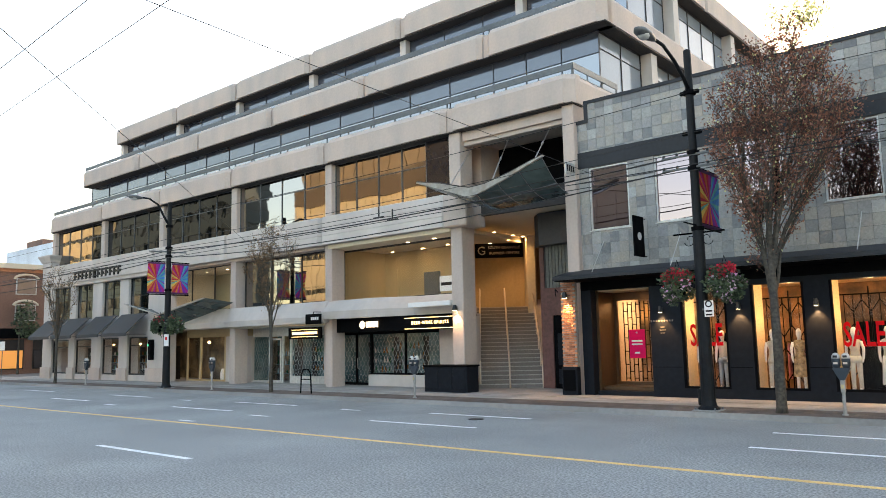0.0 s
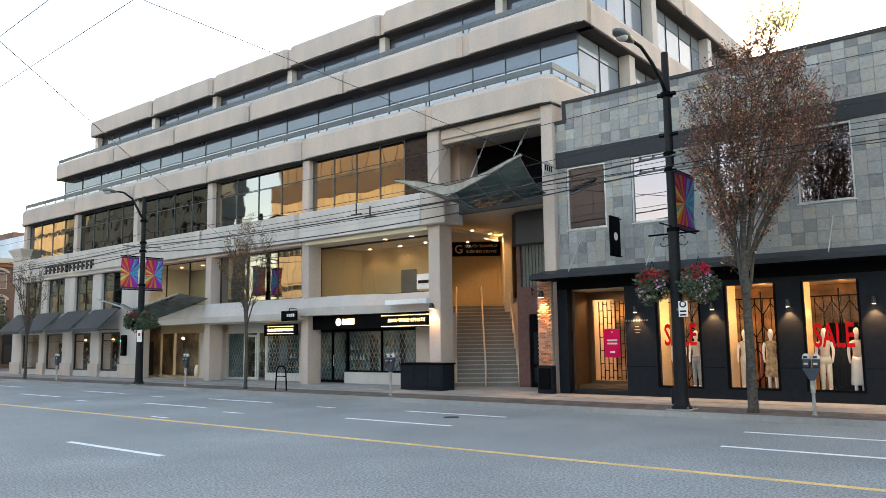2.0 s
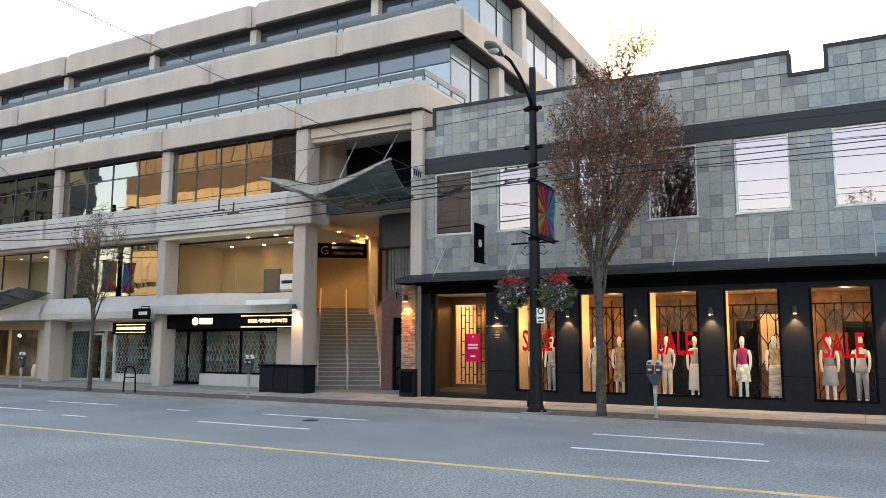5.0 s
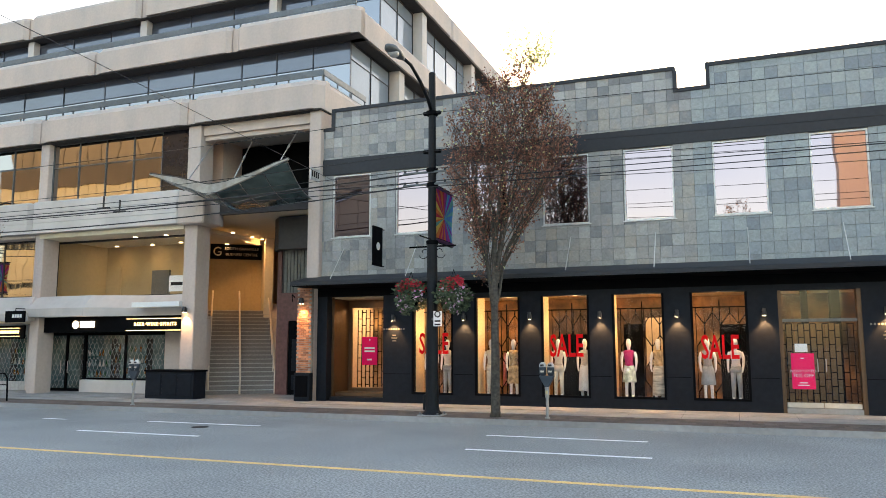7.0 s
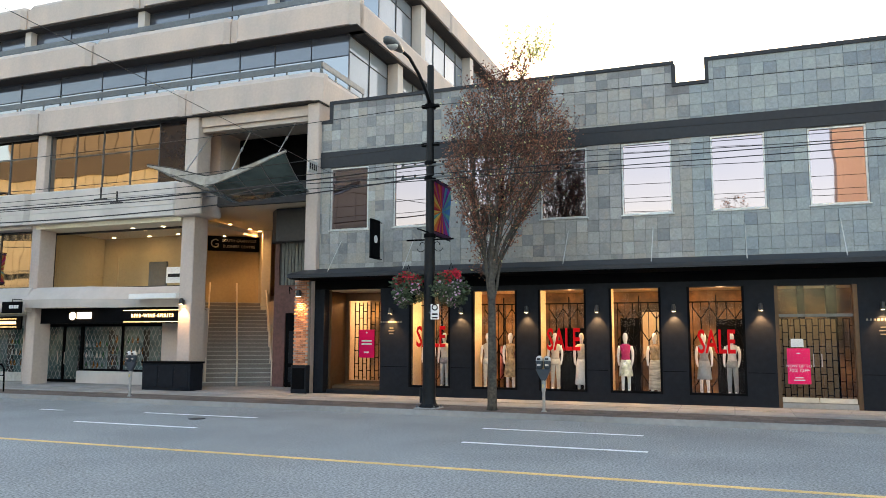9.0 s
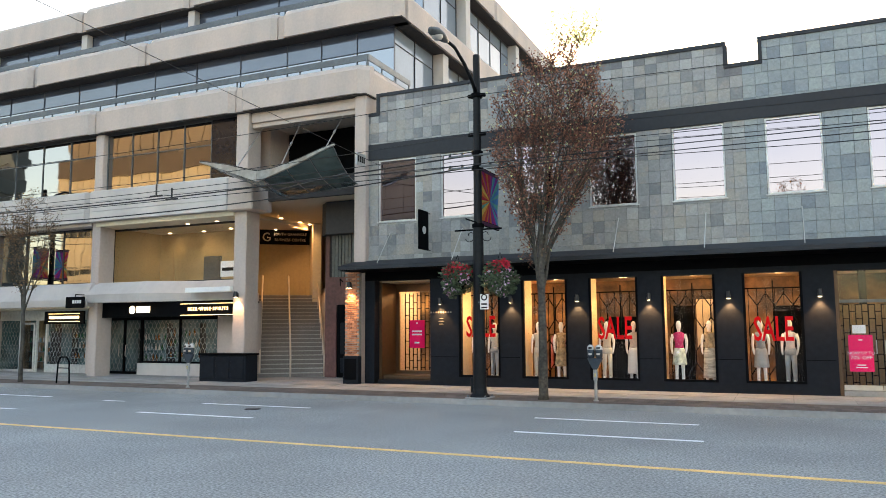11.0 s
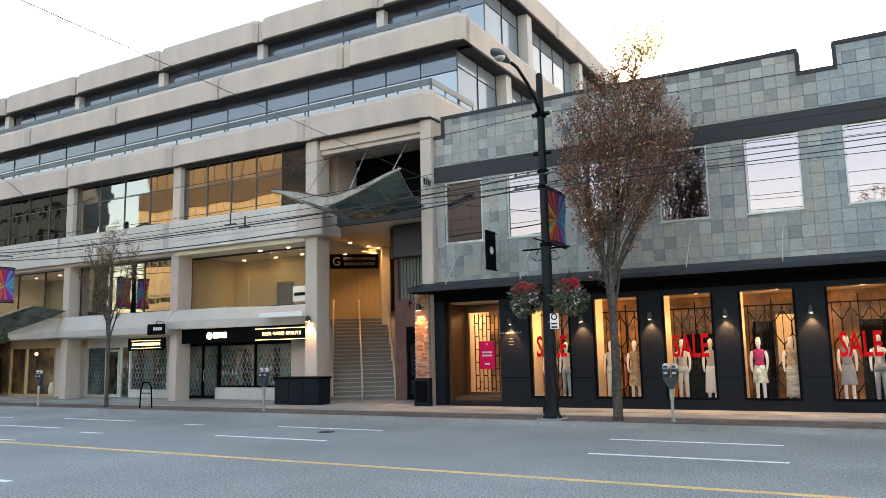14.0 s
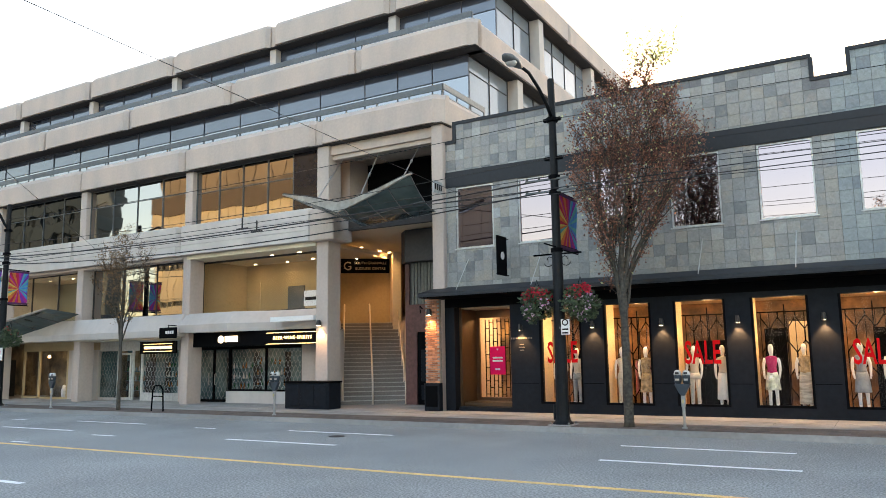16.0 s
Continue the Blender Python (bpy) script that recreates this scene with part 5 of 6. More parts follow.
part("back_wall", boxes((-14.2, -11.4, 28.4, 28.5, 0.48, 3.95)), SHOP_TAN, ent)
po = thing("door_poster", -13.0, 26.1, 1.9, "bright magenta poster hung in the shop door", "poster")
part("sheet", boxes((-13.25, -12.62, 26.16, 26.175, 1.45, 2.5)), PINK, po)
for z, w in ((2.05, 0.42), (1.93, 0.42), (2.36, 0.06), (1.62, 0.2)):
    part("text_bar", boxes((-12.935 - w / 2, -12.935 + w / 2, 26.15, 26.158, z, z + 0.06)), WHITE, po)
lamp("entrance_light", "AREA", (-12.8, 25.4, 3.9), (-12.8, 25.4, 0), 7, (1, 0.56, 0.23), 0.7)
lamp("entrance_light", "AREA", (-12.9, 27.4, 3.86), (-12.9, 27.4, 0), 20, (1, 0.6, 0.26), 0.8)

pt = thing("plant_pot", -12.35, 26.9, 0.48, "pale tub with a small green plant inside the shop door", "plant pot")
part("tub", solid(prism_at, -12.35, 26.9, [(0.48, 0.17), (0.78, 0.22), (0.82, 0.22)], 14), CREAM, pt, smooth=False)
bm = bmesh.new()
rr = random.Random(12)
for k in range(60):
    a = rr.uniform(0, 2 * math.pi)
    tip = Vector((-12.35 + 0.22 * math.cos(a), 26.9 + 0.22 * math.sin(a), rr.uniform(0.95, 1.3)))
    side = Vector((-math.sin(a), math.cos(a), 0)) * 0.025
    root = Vector((-12.35, 26.9, 0.8))
    mid = root.lerp(tip, 0.55) + Vector((0, 0, 0.08))
    vs = [bm.verts.new(q) for q in (root, mid - side, tip, mid + side)]
    bm.faces.new(vs)
tagged(part("foliage", bm, shader("pot_plant_leaf", (0.05, 0.09, 0.035), 0.5, vary=0.2), pt), kind="stuff")

# second entrance: pair of glass doors
de = thing("glass_door", 2.3, 24.9, 0.19, "pair of frameless glass shop doors with steel rails", "door")
part("jamb", boxes((1.22, 1.32, FACE, FACE + 0.35, 0.19, 3.77), (3.3, 3.42, FACE, FACE + 0.35, 0.19, 3.77)), BRONZE, de)
part("threshold", bevelled(boxes((1.32, 3.3, FACE, FACE + 0.4, 0.19, 0.34)), 0.01), KERB, de)
part("head_rail", bevelled(boxes((1.32, 3.3, FACE + 0.1, FACE + 0.2, 2.84, 2.93)), 0.01), GALV, de)
part("transom_pane", boxes((1.32, 3.3, FACE + 0.14, FACE + 0.15, 2.93, 3.77)), CLEAR, de).visible_shadow = False
for x0, x1, hx in ((1.33, 2.3, 2.2), (2.32, 3.29, 2.42)):
    lf = part("leaf", boxes((x0, x1, FACE + 0.14, FACE + 0.152, 0.5, 2.84)), CLEAR, de)
    lf.visible_shadow = False
    part("bottom_rail", bevelled(boxes((x0, x1, FACE + 0.12, FACE + 0.17, 0.35, 0.5)), 0.008), STEEL, lf)
    part("handle", solid(tube, [(hx, FACE + 0.13, 1.4), (hx, FACE + 0.07, 1.4), (hx, FACE + 0.07, 1.75), (hx, FACE + 0.13, 1.75)], 0.015, 6), STEEL, lf)
bm = bmesh.new()
for k in range(13):
    x = 1.3 + 0.17 * k
    box(bm, x - 0.014, x + 0.014, 26.0, 26.03, 0.35, 2.82)
    for j in range(6):
        z = 0.5 + 0.42 * j + (0.21 if k % 2 else 0)
        box(bm, x + 0.014, x + 0.156, 26.0, 26.03, z - 0.013, z + 0.013)
part("lattice_screen", bm, BLACK, stone, "black metal screen of staggered bars")
GOLD_PANEL = shader("golden_screen_panel", (0.2, 0.125, 0.055), 0.5, vary=0.15, stain=0.3)
for k in range(4):
    part("screen_panel", boxes((1.32 + 0.42 * k, 1.71 + 0.42 * k, 26.06, 26.1, 0.35, 2.82)), GOLD_PANEL, stone)
part("inner_post", boxes((1.95, 2.15, 26.2, 26.4, 0.35, 3.9)), BLACK, stone)
part("inner_post", boxes((2.75, 3.05, 26.2, 26.4, 0.35, 3.9)), BLACK, stone)
po = thing("door_poster", 1.8, 24.8, 1.4, "magenta sale poster on the glass door", "poster")
part("sheet", boxes((1.5, 2.12, FACE + 0.165, FACE + 0.175, 0.88, 1.92)), PINK, po)
words("lettering", "NOW UP TO", 0.12, pose(1.81, FACE + 0.162, 1.4, 90), WHITE, po, 1.0, 0.001)
words("lettering", "70% OFF", 0.15, pose(1.81, FACE + 0.162, 1.27, 90), WHITE, po, 1.0, 0.001)
for z, w in ((1.76, 0.1), (1.05, 0.22), (0.98, 0.3)):
    part("text_bar", boxes((1.81 - w / 2, 1.81 + w / 2, FACE + 0.155, FACE + 0.163, z, z + 0.03)), WHITE, po)
no = thing("door_notice", 1.8, 24.8, 2.05, "small white paper notice on the glass door", "notice")
part("sheet", boxes((1.62, 1.96, FACE + 0.165, FACE + 0.175, 1.96, 2.2)), WHITE, no)
lamp("door_light", "AREA", (2.3, 25.5, 3.86), (2.2, 26.1, 0), 4.0, (1, 0.6, 0.27), 0.9)
# small raised shop name and address, kept as bars
for cx in (-11.24, 4.02):
    s = thing("name_plate", cx, FACE - 0.03, 2.7, "small pale raised shop lettering kept as bars", "sign")
    for k in range(9):
        part("name_bar", boxes((cx - 0.42 + 0.095 * k, cx - 0.37 + 0.095 * k, FACE - 0.03, FACE - 0.021, 2.72, 2.78)), NAME_MAT, s)
    for k, w in enumerate((0.14, 0.22, 0.16)):
        part("text_bar", boxes((cx - w / 2, cx + w / 2, FACE - 0.03, FACE - 0.021, 2.52 - 0.1 * k, 2.55 - 0.1 * k)), NAME_MAT, s)
s = thing("hanging_sign", -11.7, 24.3, 5.6, "tall black hanging shop sign with a small pale mark", "sign")
part("board", bevelled(boxes((-11.7, -11.64, 23.75, 24.5, 4.95, 6.35)), 0.012), BLACK, s)
part("mark", solid(lambda bm: bmesh.ops.create_cone(bm, cap_ends=True, segments=14, radius1=0.14, radius2=0.14, depth=0.012, matrix=pose(-11.63, 24.12, 5.65, 0, 90))), WHITE, s)
for z in (4.98, 6.3):
    part("bracket", solid(tube, [(-11.67, 24.69, z), (-11.67, 23.7, z)], 0.018, 6), BLACK, s)
# interior lamps of the other shops
lamp("shop_light", "AREA", (-25.5, 27.8, 3.25), (-25.5, 27.8, 0), 1.9, (0.85, 0.95, 1.0), 1.5)
lamp("shop_light", "AREA", (-32, 27.8, 3.1), (-32, 27.8, 0), 5, (0.7, 0.95, 1.0), 1.5)
lamp("shop_light", "AREA", (-39.6, 26.8, 3.2), (-39.6, 26.8, 0), 6, (1, 0.75, 0.45), 1.2)
for x in (-57, -53.4, -49.5, -45.9):
    lamp("shop_light", "AREA", (x, 26.6, 3.25), (x, 26.6, 0), 1.1, (1, 0.72, 0.4), 1.2)


# stock seen through the shop glass
BOTTLES = [shader("bottle_" + n, c, 0.25, vary=0.1) for n, c in (("green", (0.03, 0.12, 0.06)), ("amber", (0.25, 0.1, 0.02)), ("clear", (0.2, 0.3, 0.32)), ("pale", (0.5, 0.5, 0.45)))]


def stock_shelf(x0, x1, y, zs, rng, label):
    t = thing("display_shelf", (x0 + x1) / 2, y, 0.19, label, "shelf", "shop shelves")
    for x in (x0, x1):
        part("upright", boxes((x - 0.02, x + 0.02, y, y + 0.35, 0.19, zs[-1] + 0.6)), FRAME_D, t)
    for z in zs:
        part("board", boxes((x0 + 0.02, x1 - 0.02, y, y + 0.35, z, z + 0.03)), SHOP_TEAL, t)
        x = x0 + 0.12
        while x < x1 - 0.1:
            h = rng.uniform(0.24, 0.34)
            b = thing("bottle", x, y + 0.15, z + 0.03, "small glass bottle standing on a shop shelf", "bottle", "shelf bottles")
            part("glass", solid(prism_at, x, y + 0.15, [(z + 0.03, 0.045), (z + 0.03 + h * 0.6, 0.045), (z + 0.03 + h * 0.75, 0.018), (z + 0.03 + h, 0.018)]), rng.choice(BOTTLES), b)
            x += rng.uniform(0.16, 0.3)


rs = random.Random(4)
stock_shelf(-29.0, -27.0, 28.0, (0.7, 1.2, 1.7), rs, "shop shelf stocked with bottles behind the grille")
stock_shelf(-26.6, -24.6, 27.4, (0.9, 1.4, 1.9), rs, "shop shelf stocked with bottles behind the grille")
stock_shelf(-36.4, -34.6, 27.6, (0.6, 1.1, 1.6), rs, "shop shelf stocked with bottles behind the grille")
stock_shelf(-32.6, -30.4, 27.2, (0.8, 1.3, 1.8), rs, "shop shelf stocked with bottles behind the grille")
for x0, x1 in ((-58.4, -57.0), (-54.6, -53.4), (-50.6, -49.6), (-47.0, -46.0)):
    stock_shelf(x0, x1, 26.9, (0.75, 1.25, 1.75), rs, "shop shelf with small wares in the furniture shop")
for x in (-53.6, -49.8, -39.2, -41.5):
    pd = thing("pendant_lamp", x, 26.5, 2.6, "small glowing pendant lamp in the furniture shop", "pendant lamp", "pendant lamps")
    part("cord", solid(tube, [(x, 26.5, 3.3), (x, 26.5, 2.6)], 0.01, 4), FITTING, pd)
    part("globe", solid(lambda bm: bmesh.ops.create_uvsphere(bm, u_segments=10, v_segments=6, radius=0.09, matrix=Matrix.Translation((x, 26.5, 2.5)))), glow("pendant_globe", (1.0, 0.62, 0.25), 1.6), pd, smooth=True)
sgl = thing("signal_box", -44.3, 24.3, 2.2, "black wall box with a small green light", "signal")
part("box", bevelled(boxes((-44.45, -44.15, 24.12, 24.38, 1.5, 2.75)), 0.02), BLACK, sgl)
part("light", solid(lambda bm: bmesh.ops.create_uvsphere(bm, u_segments=8, v_segments=6, radius=0.06, matrix=Matrix.Translation((-44.4, 24.1, 2.4)))), glow("green_signal", (0.05, 1.0, 0.5), 0.12), sgl)

for k in range(3):
    v = thing("vase", -40.6 + 0.5 * k, 26.9, 0.2, "tall white vase inside the furniture shop entrance", "vase", "shop vases")
    part("body", solid(prism_at, -40.6 + 0.5 * k, 26.9, [(0.15, 0.12), (0.6, 0.16), (0.8, 0.1), (0.9, 0.07)]), WHITE, v, smooth=True)

# ---- street furniture ----
def prism(bm, x, y, rows, k=12):
    """A turned shape about an upright axis: rows of height and radius."""
    loft(bm, [[(x + r * math.cos(2 * math.pi * i / k), y + r * math.sin(2 * math.pi * i / k), z) for i in range(k)] for z, r in rows])


POLE = shader("dark_green_pole_paint", (0.009, 0.0105, 0.0125), 0.5, ior=1.25, vary=0.2, grain=8, stain=0.4, stain_scale=1.5)
RAINBOW = [shader("banner_" + n, c, 0.7, vary=0.12, stain=0.3, stain_scale=6) for n, c in (("red", (0.5, 0.012, 0.05)), ("orange", (0.6, 0.16, 0.03)), ("yellow", (0.65, 0.48, 0.1)), ("green", (0.08, 0.36, 0.36)), ("blue", (0.04, 0.22, 0.55)), ("violet", (0.2, 0.02, 0.34)), ("magenta", (0.42, 0.015, 0.24)))]
LEAF_G = shader("basket_foliage", (0.035, 0.06, 0.03), 0.6, vary=0.3, spread=0.5, tint=(0.075, 0.105, 0.055))
BLOOM_W = shader("pale_blossom", (0.62, 0.55, 0.6), 0.6, vary=0.1, spread=0.2, tint=(0.5, 0.22, 0.42))
BLOOM_R = shader("red_blossom", (0.5, 0.015, 0.04), 0.6, vary=0.15, spread=0.3)
BANNER_EDGE = shader("dark_banner_edge", (0.08, 0.02, 0.08), 0.7)


def flakes(bm, centre, spread, n, size, rng, squash=1.0, keep=None):
    """Loose leaves or petals: small folded quads scattered in a ball."""
    c = Vector(centre)
    for _ in range(n):
        v = Vector((rng.gauss(0, 1), rng.gauss(0, 1), rng.gauss(0, 1))).normalized() * spread * rng.uniform(0.55, 1.0)
        v.z *= squash
        if keep and not keep(v):
            continue
        leaf(bm, c + v, size * rng.uniform(0.6, 1.2), rng)


def leaf(bm, p, s, rng, down=0.0):
    a = Vector((rng.gauss(0, 1), rng.gauss(0, 1), rng.gauss(0, 0.7) - down)).normalized()
    b = a.cross(Vector((rng.gauss(0, 1), rng.gauss(0, 1), rng.gauss(0, 1)))).normalized()
    n = a.cross(b) * s * 0.2
    vs = [bm.verts.new(q) for q in (p, p + a * s * 0.5 + b * s * 0.32 + n, p + a * s, p + a * s * 0.5 - b * s * 0.32 + n)]
    bm.faces.new((vs[0], vs[1], vs[2]))
    bm.faces.new((vs[0], vs[2], vs[3]))


def basket(x, y, z, r, n, bloom=1.0):
    """A pot hidden by leaves in uneven clumps, pale blossom hanging low and red blossom on top."""
    rng = random.Random(int(x * 100))
    b = thing("hanging_basket", x, y, z, "hanging flower basket with red, pink and white blossom", "flower basket", "hanging baskets")
    bm = bmesh.new()
    prism(bm, x, y, [(z - r * 0.6, 0.05), (z - r * 0.5, r * 0.3), (z - r * 0.2, r * 0.5), (z, r * 0.55)])
    part("pot", bm, BLACK, b)
    green, pale, red = bmesh.new(), bmesh.new(), bmesh.new()
    for k in range(26):
        a, e = rng.uniform(0, 2 * math.pi), rng.uniform(-1.15, 1.1)
        c = (x + r * 0.68 * math.cos(a) * math.cos(e), y + r * 0.68 * math.sin(a) * math.cos(e), z + r * 0.75 * math.sin(e))
        flakes(green, c, r * rng.uniform(0.3, 0.45), n // 13, r * 0.27, rng)
        if e < 0.35 and rng.random() < 0.55:
            flakes(pale, c, r * 0.42, int(n * 0.035 * bloom), r * 0.19, rng)
        elif e > 0.5:
            flakes(red, c, r * 0.34, int(n * 0.07 * bloom), r * 0.2, rng)
    for k in range(3):
        flakes(red, (x + rng.uniform(-0.4, 0.4) * r, y - rng.uniform(0, 0.4) * r, z + r * 0.72), r * 0.3, int(n * 0.09 * bloom), r * 0.2, rng)
    tagged(part("foliage", green, LEAF_G, b), kind="stuff")
    tagged(part("pale_blossom", pale, BLOOM_W, b), kind="stuff")
    tagged(part("red_blossom", red, BLOOM_R, b), kind="stuff")
    for dx in (-0.12, 0.12):
        part("chain", solid(tube, [(x + dx * 2, y, z), (x, y, z + r + 0.25)], 0.008, 4), BLACK, b)
    return b


# order of the rays, once round: red, orange, yellow, green, blue, violet, magenta
BURST = (4, 3, 4, 3, 5, 4, 3, 5, 6, 0, 1, 0, 6, 1, 0, 2, 1, 0, 2, 1, 3, 2, 1, 0, 1, 6, 0, 1, 5, 6, 4, 3, 5, 4, 3, 4)


def banner(x, y0, y1, z0, z1):
    b = thing("street_banner", x, y0, z0, "rainbow starburst banner hung from the lamp post", "banner", "street banners")
    bm = bmesh.new()
    cy, cz = (y0 + y1) / 2, (z0 + z1) / 2 - 0.05
    c = [bm.verts.new((x + d, cy, cz)) for d in (-0.006, 0.006)]
    ring = []
    n = 36
    for i in range(n):
        a = 2 * math.pi * (i + 0.5 + 0.32 * math.sin(i * 5.3)) / n
        dy, dz = math.cos(a), math.sin(a)
        k = min((y1 - y0) / 2 / max(abs(dy), 1e-6), (z1 - z0) / 2 / max(abs(dz), 1e-6))
        ring.append((cy + dy * k, (z0 + z1) / 2 + dz * k))
    for s, d in enumerate((-0.006, 0.006)):
        vs = [bm.verts.new((x + d + 0.03 * math.sin(3 * q[1]), q[0], q[1])) for q in ring]
        for i in range(n):
            f = bm.faces.new((c[s], vs[i], vs[(i + 1) % n]))
            f.material_index = BURST[(i * len(BURST)) // n]
    part("cloth", bm, RAINBOW, b)
    for z_, w_ in ((z0, 0.09), (z1 - 0.09, 0.09)):
        part("hem", boxes((x - 0.045, x + 0.045, min(y0, y1), max(y0, y1), z_, z_ + w_)), BANNER_EDGE, b)
    for z in (z0 - 0.03, z1 + 0.03):
        part("rod", solid(tube, [(x, min(y0, y1), z), (x, max(y0, y1), z)], 0.02, 6), BLACK, b)
    return b


def street_lamp(x, y, h, head_y, head_z, r0, label):
    p = thing("street_lamp", x, y, 0.15, label, "street lamp", "street lamps")
    bm = bmesh.new()
    prism(bm, x, y, [(0.15, r0 * 1.75), (0.22, r0 * 1.75), (0.3, r0 * 1.3), (0.42, r0 * 1.15), (3.6, r0 * 0.95), (5.2, r0 * 0.9), (5.25, r0 * 0.75), (h - 0.02, r0 * 0.62), (h, r0 * 0.5)], 16)
    part("post", bm, POLE, p, smooth=False)
    part("foot", bevelled(boxes((x - r0 * 2, x + r0 * 2, y - r0 * 2, y + r0 * 2, 0.15, 0.19)), 0.01), KERB, p)
    for a in range(4):
        cx, cy = x + r0 * 1.6 * (1 if a % 2 else -1), y + r0 * 1.6 * (1 if a > 1 else -1)
        part("bolt", solid(prism, cx, cy, [(0.19, 0.03), (0.25, 0.03)], 6), GALV, p)
    d = y - head_y
    arm = [(x, y, h - 1.25), (x, y - d * 0.12, h - 0.95), (x, y - d * 0.35, head_z - 0.15), (x, y - d * 0.6, head_z + 0.1), (x, y - d * 0.8, head_z + 0.1)]
    part("arm", solid(tube, arm, [0.065, 0.06, 0.055, 0.05, 0.045], 8), POLE, p, smooth=True)
    hd = part("lamp_head", solid(lambda bm: loft(bm, [[(x + w * math.cos(a), yy, head_z + 0.08 + hh * math.sin(a)) for a in (2 * math.pi * i / 12 for i in range(12))] for yy, w, hh in ((y - d * 0.78, 0.04, 0.04), (y - d * 0.85, 0.11, 0.08), (y - d * 0.98, 0.19, 0.12), (y - d * 1.1, 0.18, 0.11), (y - d * 1.17, 0.08, 0.05))])), GALV, p, smooth=True)
    part("lens", solid(lambda bm: bmesh.ops.create_uvsphere(bm, u_segments=12, v_segments=6, radius=0.16, matrix=Matrix.Translation((x, y - d * 1.03, head_z + 0.02)) @ Matrix.Diagonal((1, 1.3, 0.8, 1)))), FRAME_L, hd, smooth=True)
    for z in (h - 1.35, 7.35, 6.9, 5.15):
        part("collar", solid(prism, x, y, [(z, r0 * 1.05), (z + 0.12, r0 * 1.05)], 12), BLACK, p)
    return p


LX, LY = -8.33, 20.97
lampR = street_lamp(LX, LY, 10.48, 18.2, 10.05, 0.17, "tall dark steel street lamp post with a curved arm")
for z in (7.35, 6.98):
    part("cross_arm", solid(tube, [(LX - 0.9, LY - 0.1, z), (LX + 0.9, LY - 0.1, z)], 0.035, 6), GALV, lampR)
    for dx in (-0.85, -0.45, 0.45, 0.85):
        part("insulator", solid(prism, LX + dx, LY - 0.1, [(z + 0.02, 0.02), (z + 0.04, 0.04), (z + 0.09, 0.04), (z + 0.11, 0.02)], 8), FITTING, lampR)
for z in (9.2, 8.0):
    part("clamp", bevelled(boxes((LX - 0.28, LX + 0.28, LY - 0.06, LY + 0.06, z - 0.05, z + 0.05)), 0.015), BLACK, lampR)
for dy, z in ((1.65, 5.4), (1.65, 7.03), (-0.95, 5.3)):
    part("banner_arm", solid(tube, [(LX, LY, z), (LX, LY + dy, z)], 0.022, 6), BLACK, lampR)
banner(LX, LY + 0.25, LY + 1.75, 5.3, 7.0)
part("basket_arm", solid(tube, [(LX - 0.75, LY, 5.1), (LX + 0.75, LY, 5.1)], 0.025, 6), BLACK, lampR)
for sg in (-1, 1):
    bm = bmesh.new()
    tube(bm, [(LX + sg * (0.2 + 0.1 * k / 10 + 0.12 * math.cos(k * 0.7)), LY, 4.93 + 0.12 * math.sin(k * 0.7) - 0.01 * k) for k in range(10)], 0.012, 5)
    part("scroll", bm, BLACK, lampR)
basket(LX - 0.68, LY, 3.6, 0.52, 900)
basket(LX + 0.68, LY, 3.62, 0.52, 900)
sg = thing("parking_sign", LX + 0.25, LY - 0.2, 3.0, "white no-parking sign plate with a black ring", "sign")
part("plate", bevelled(boxes((LX + 0.14, LX + 0.4, LY - 0.26, LY - 0.24, 2.72, 3.16)), 0.004), WHITE, sg)
bm = bmesh.new()
tube(bm, [(LX + 0.27 + 0.08 * math.cos(a), LY - 0.265, 3.07 + 0.08 * math.sin(a)) for a in [i * math.pi / 8 for i in range(17)]], 0.018, 6)
part("ring", bm, DARK_L, sg)
for z in (2.85, 2.75):
    part("text_bar", boxes((LX + 0.18, LX + 0.36, LY - 0.268, LY - 0.261, z, z + 0.045)), DARK_L, sg)
part("strap", boxes((LX + 0.08, LX + 0.14, LY - 0.25, LY, 2.9, 2.95)), GALV, sg)
bx = part("control_box", bevelled(boxes((LX - 0.26, LX - 0.12, LY - 0.1, LY + 0.1, 0.3, 0.75)), 0.02), POLE, lampR)

PX_, PY_ = -36.69, 20.95
lampL = street_lamp(PX_, PY_, 9.85, 19.0, 9.8, 0.17, "tall dark steel street lamp post with two banners")
banner(PX_, PY_ - 1.15, PY_ - 0.2, 5.0, 6.62)
banner(PX_, PY_ + 0.2, PY_ + 1.15, 5.0, 6.62)
for z in (4.95, 6.67):
    part("banner_arm", solid(tube, [(PX_, PY_ - 1.2, z), (PX_, PY_ + 1.2, z)], 0.022, 6), BLACK, lampL)
part("cross_arm", solid(tube, [(PX_ - 0.2, PY_ - 1.0, 7.2), (PX_ + 0.2, PY_ + 0.9, 7.2)], 0.035, 6), GALV, lampL)
basket(PX_ - 0.7, PY_, 3.35, 0.5, 700, 0.15)
basket(PX_ + 0.7, PY_, 3.38, 0.5, 700, 0.15)
sg = thing("parking_sign", PX_, PY_ - 0.2, 2.6, "small white street sign plate on the lamp post", "sign")
part("plate", boxes((PX_ + 0.15, PX_ + 0.6, PY_ - 0.26, PY_ - 0.24, 2.3, 2.9)), WHITE, sg)
part("mark", boxes((PX_ + 0.3, PX_ + 0.45, PY_ - 0.275, PY_ - 0.262, 2.6, 2.75)), SALE, sg)


METER_GREY = shader("pale_meter_post", (0.34, 0.34, 0.33), 0.5, metal=0.3)
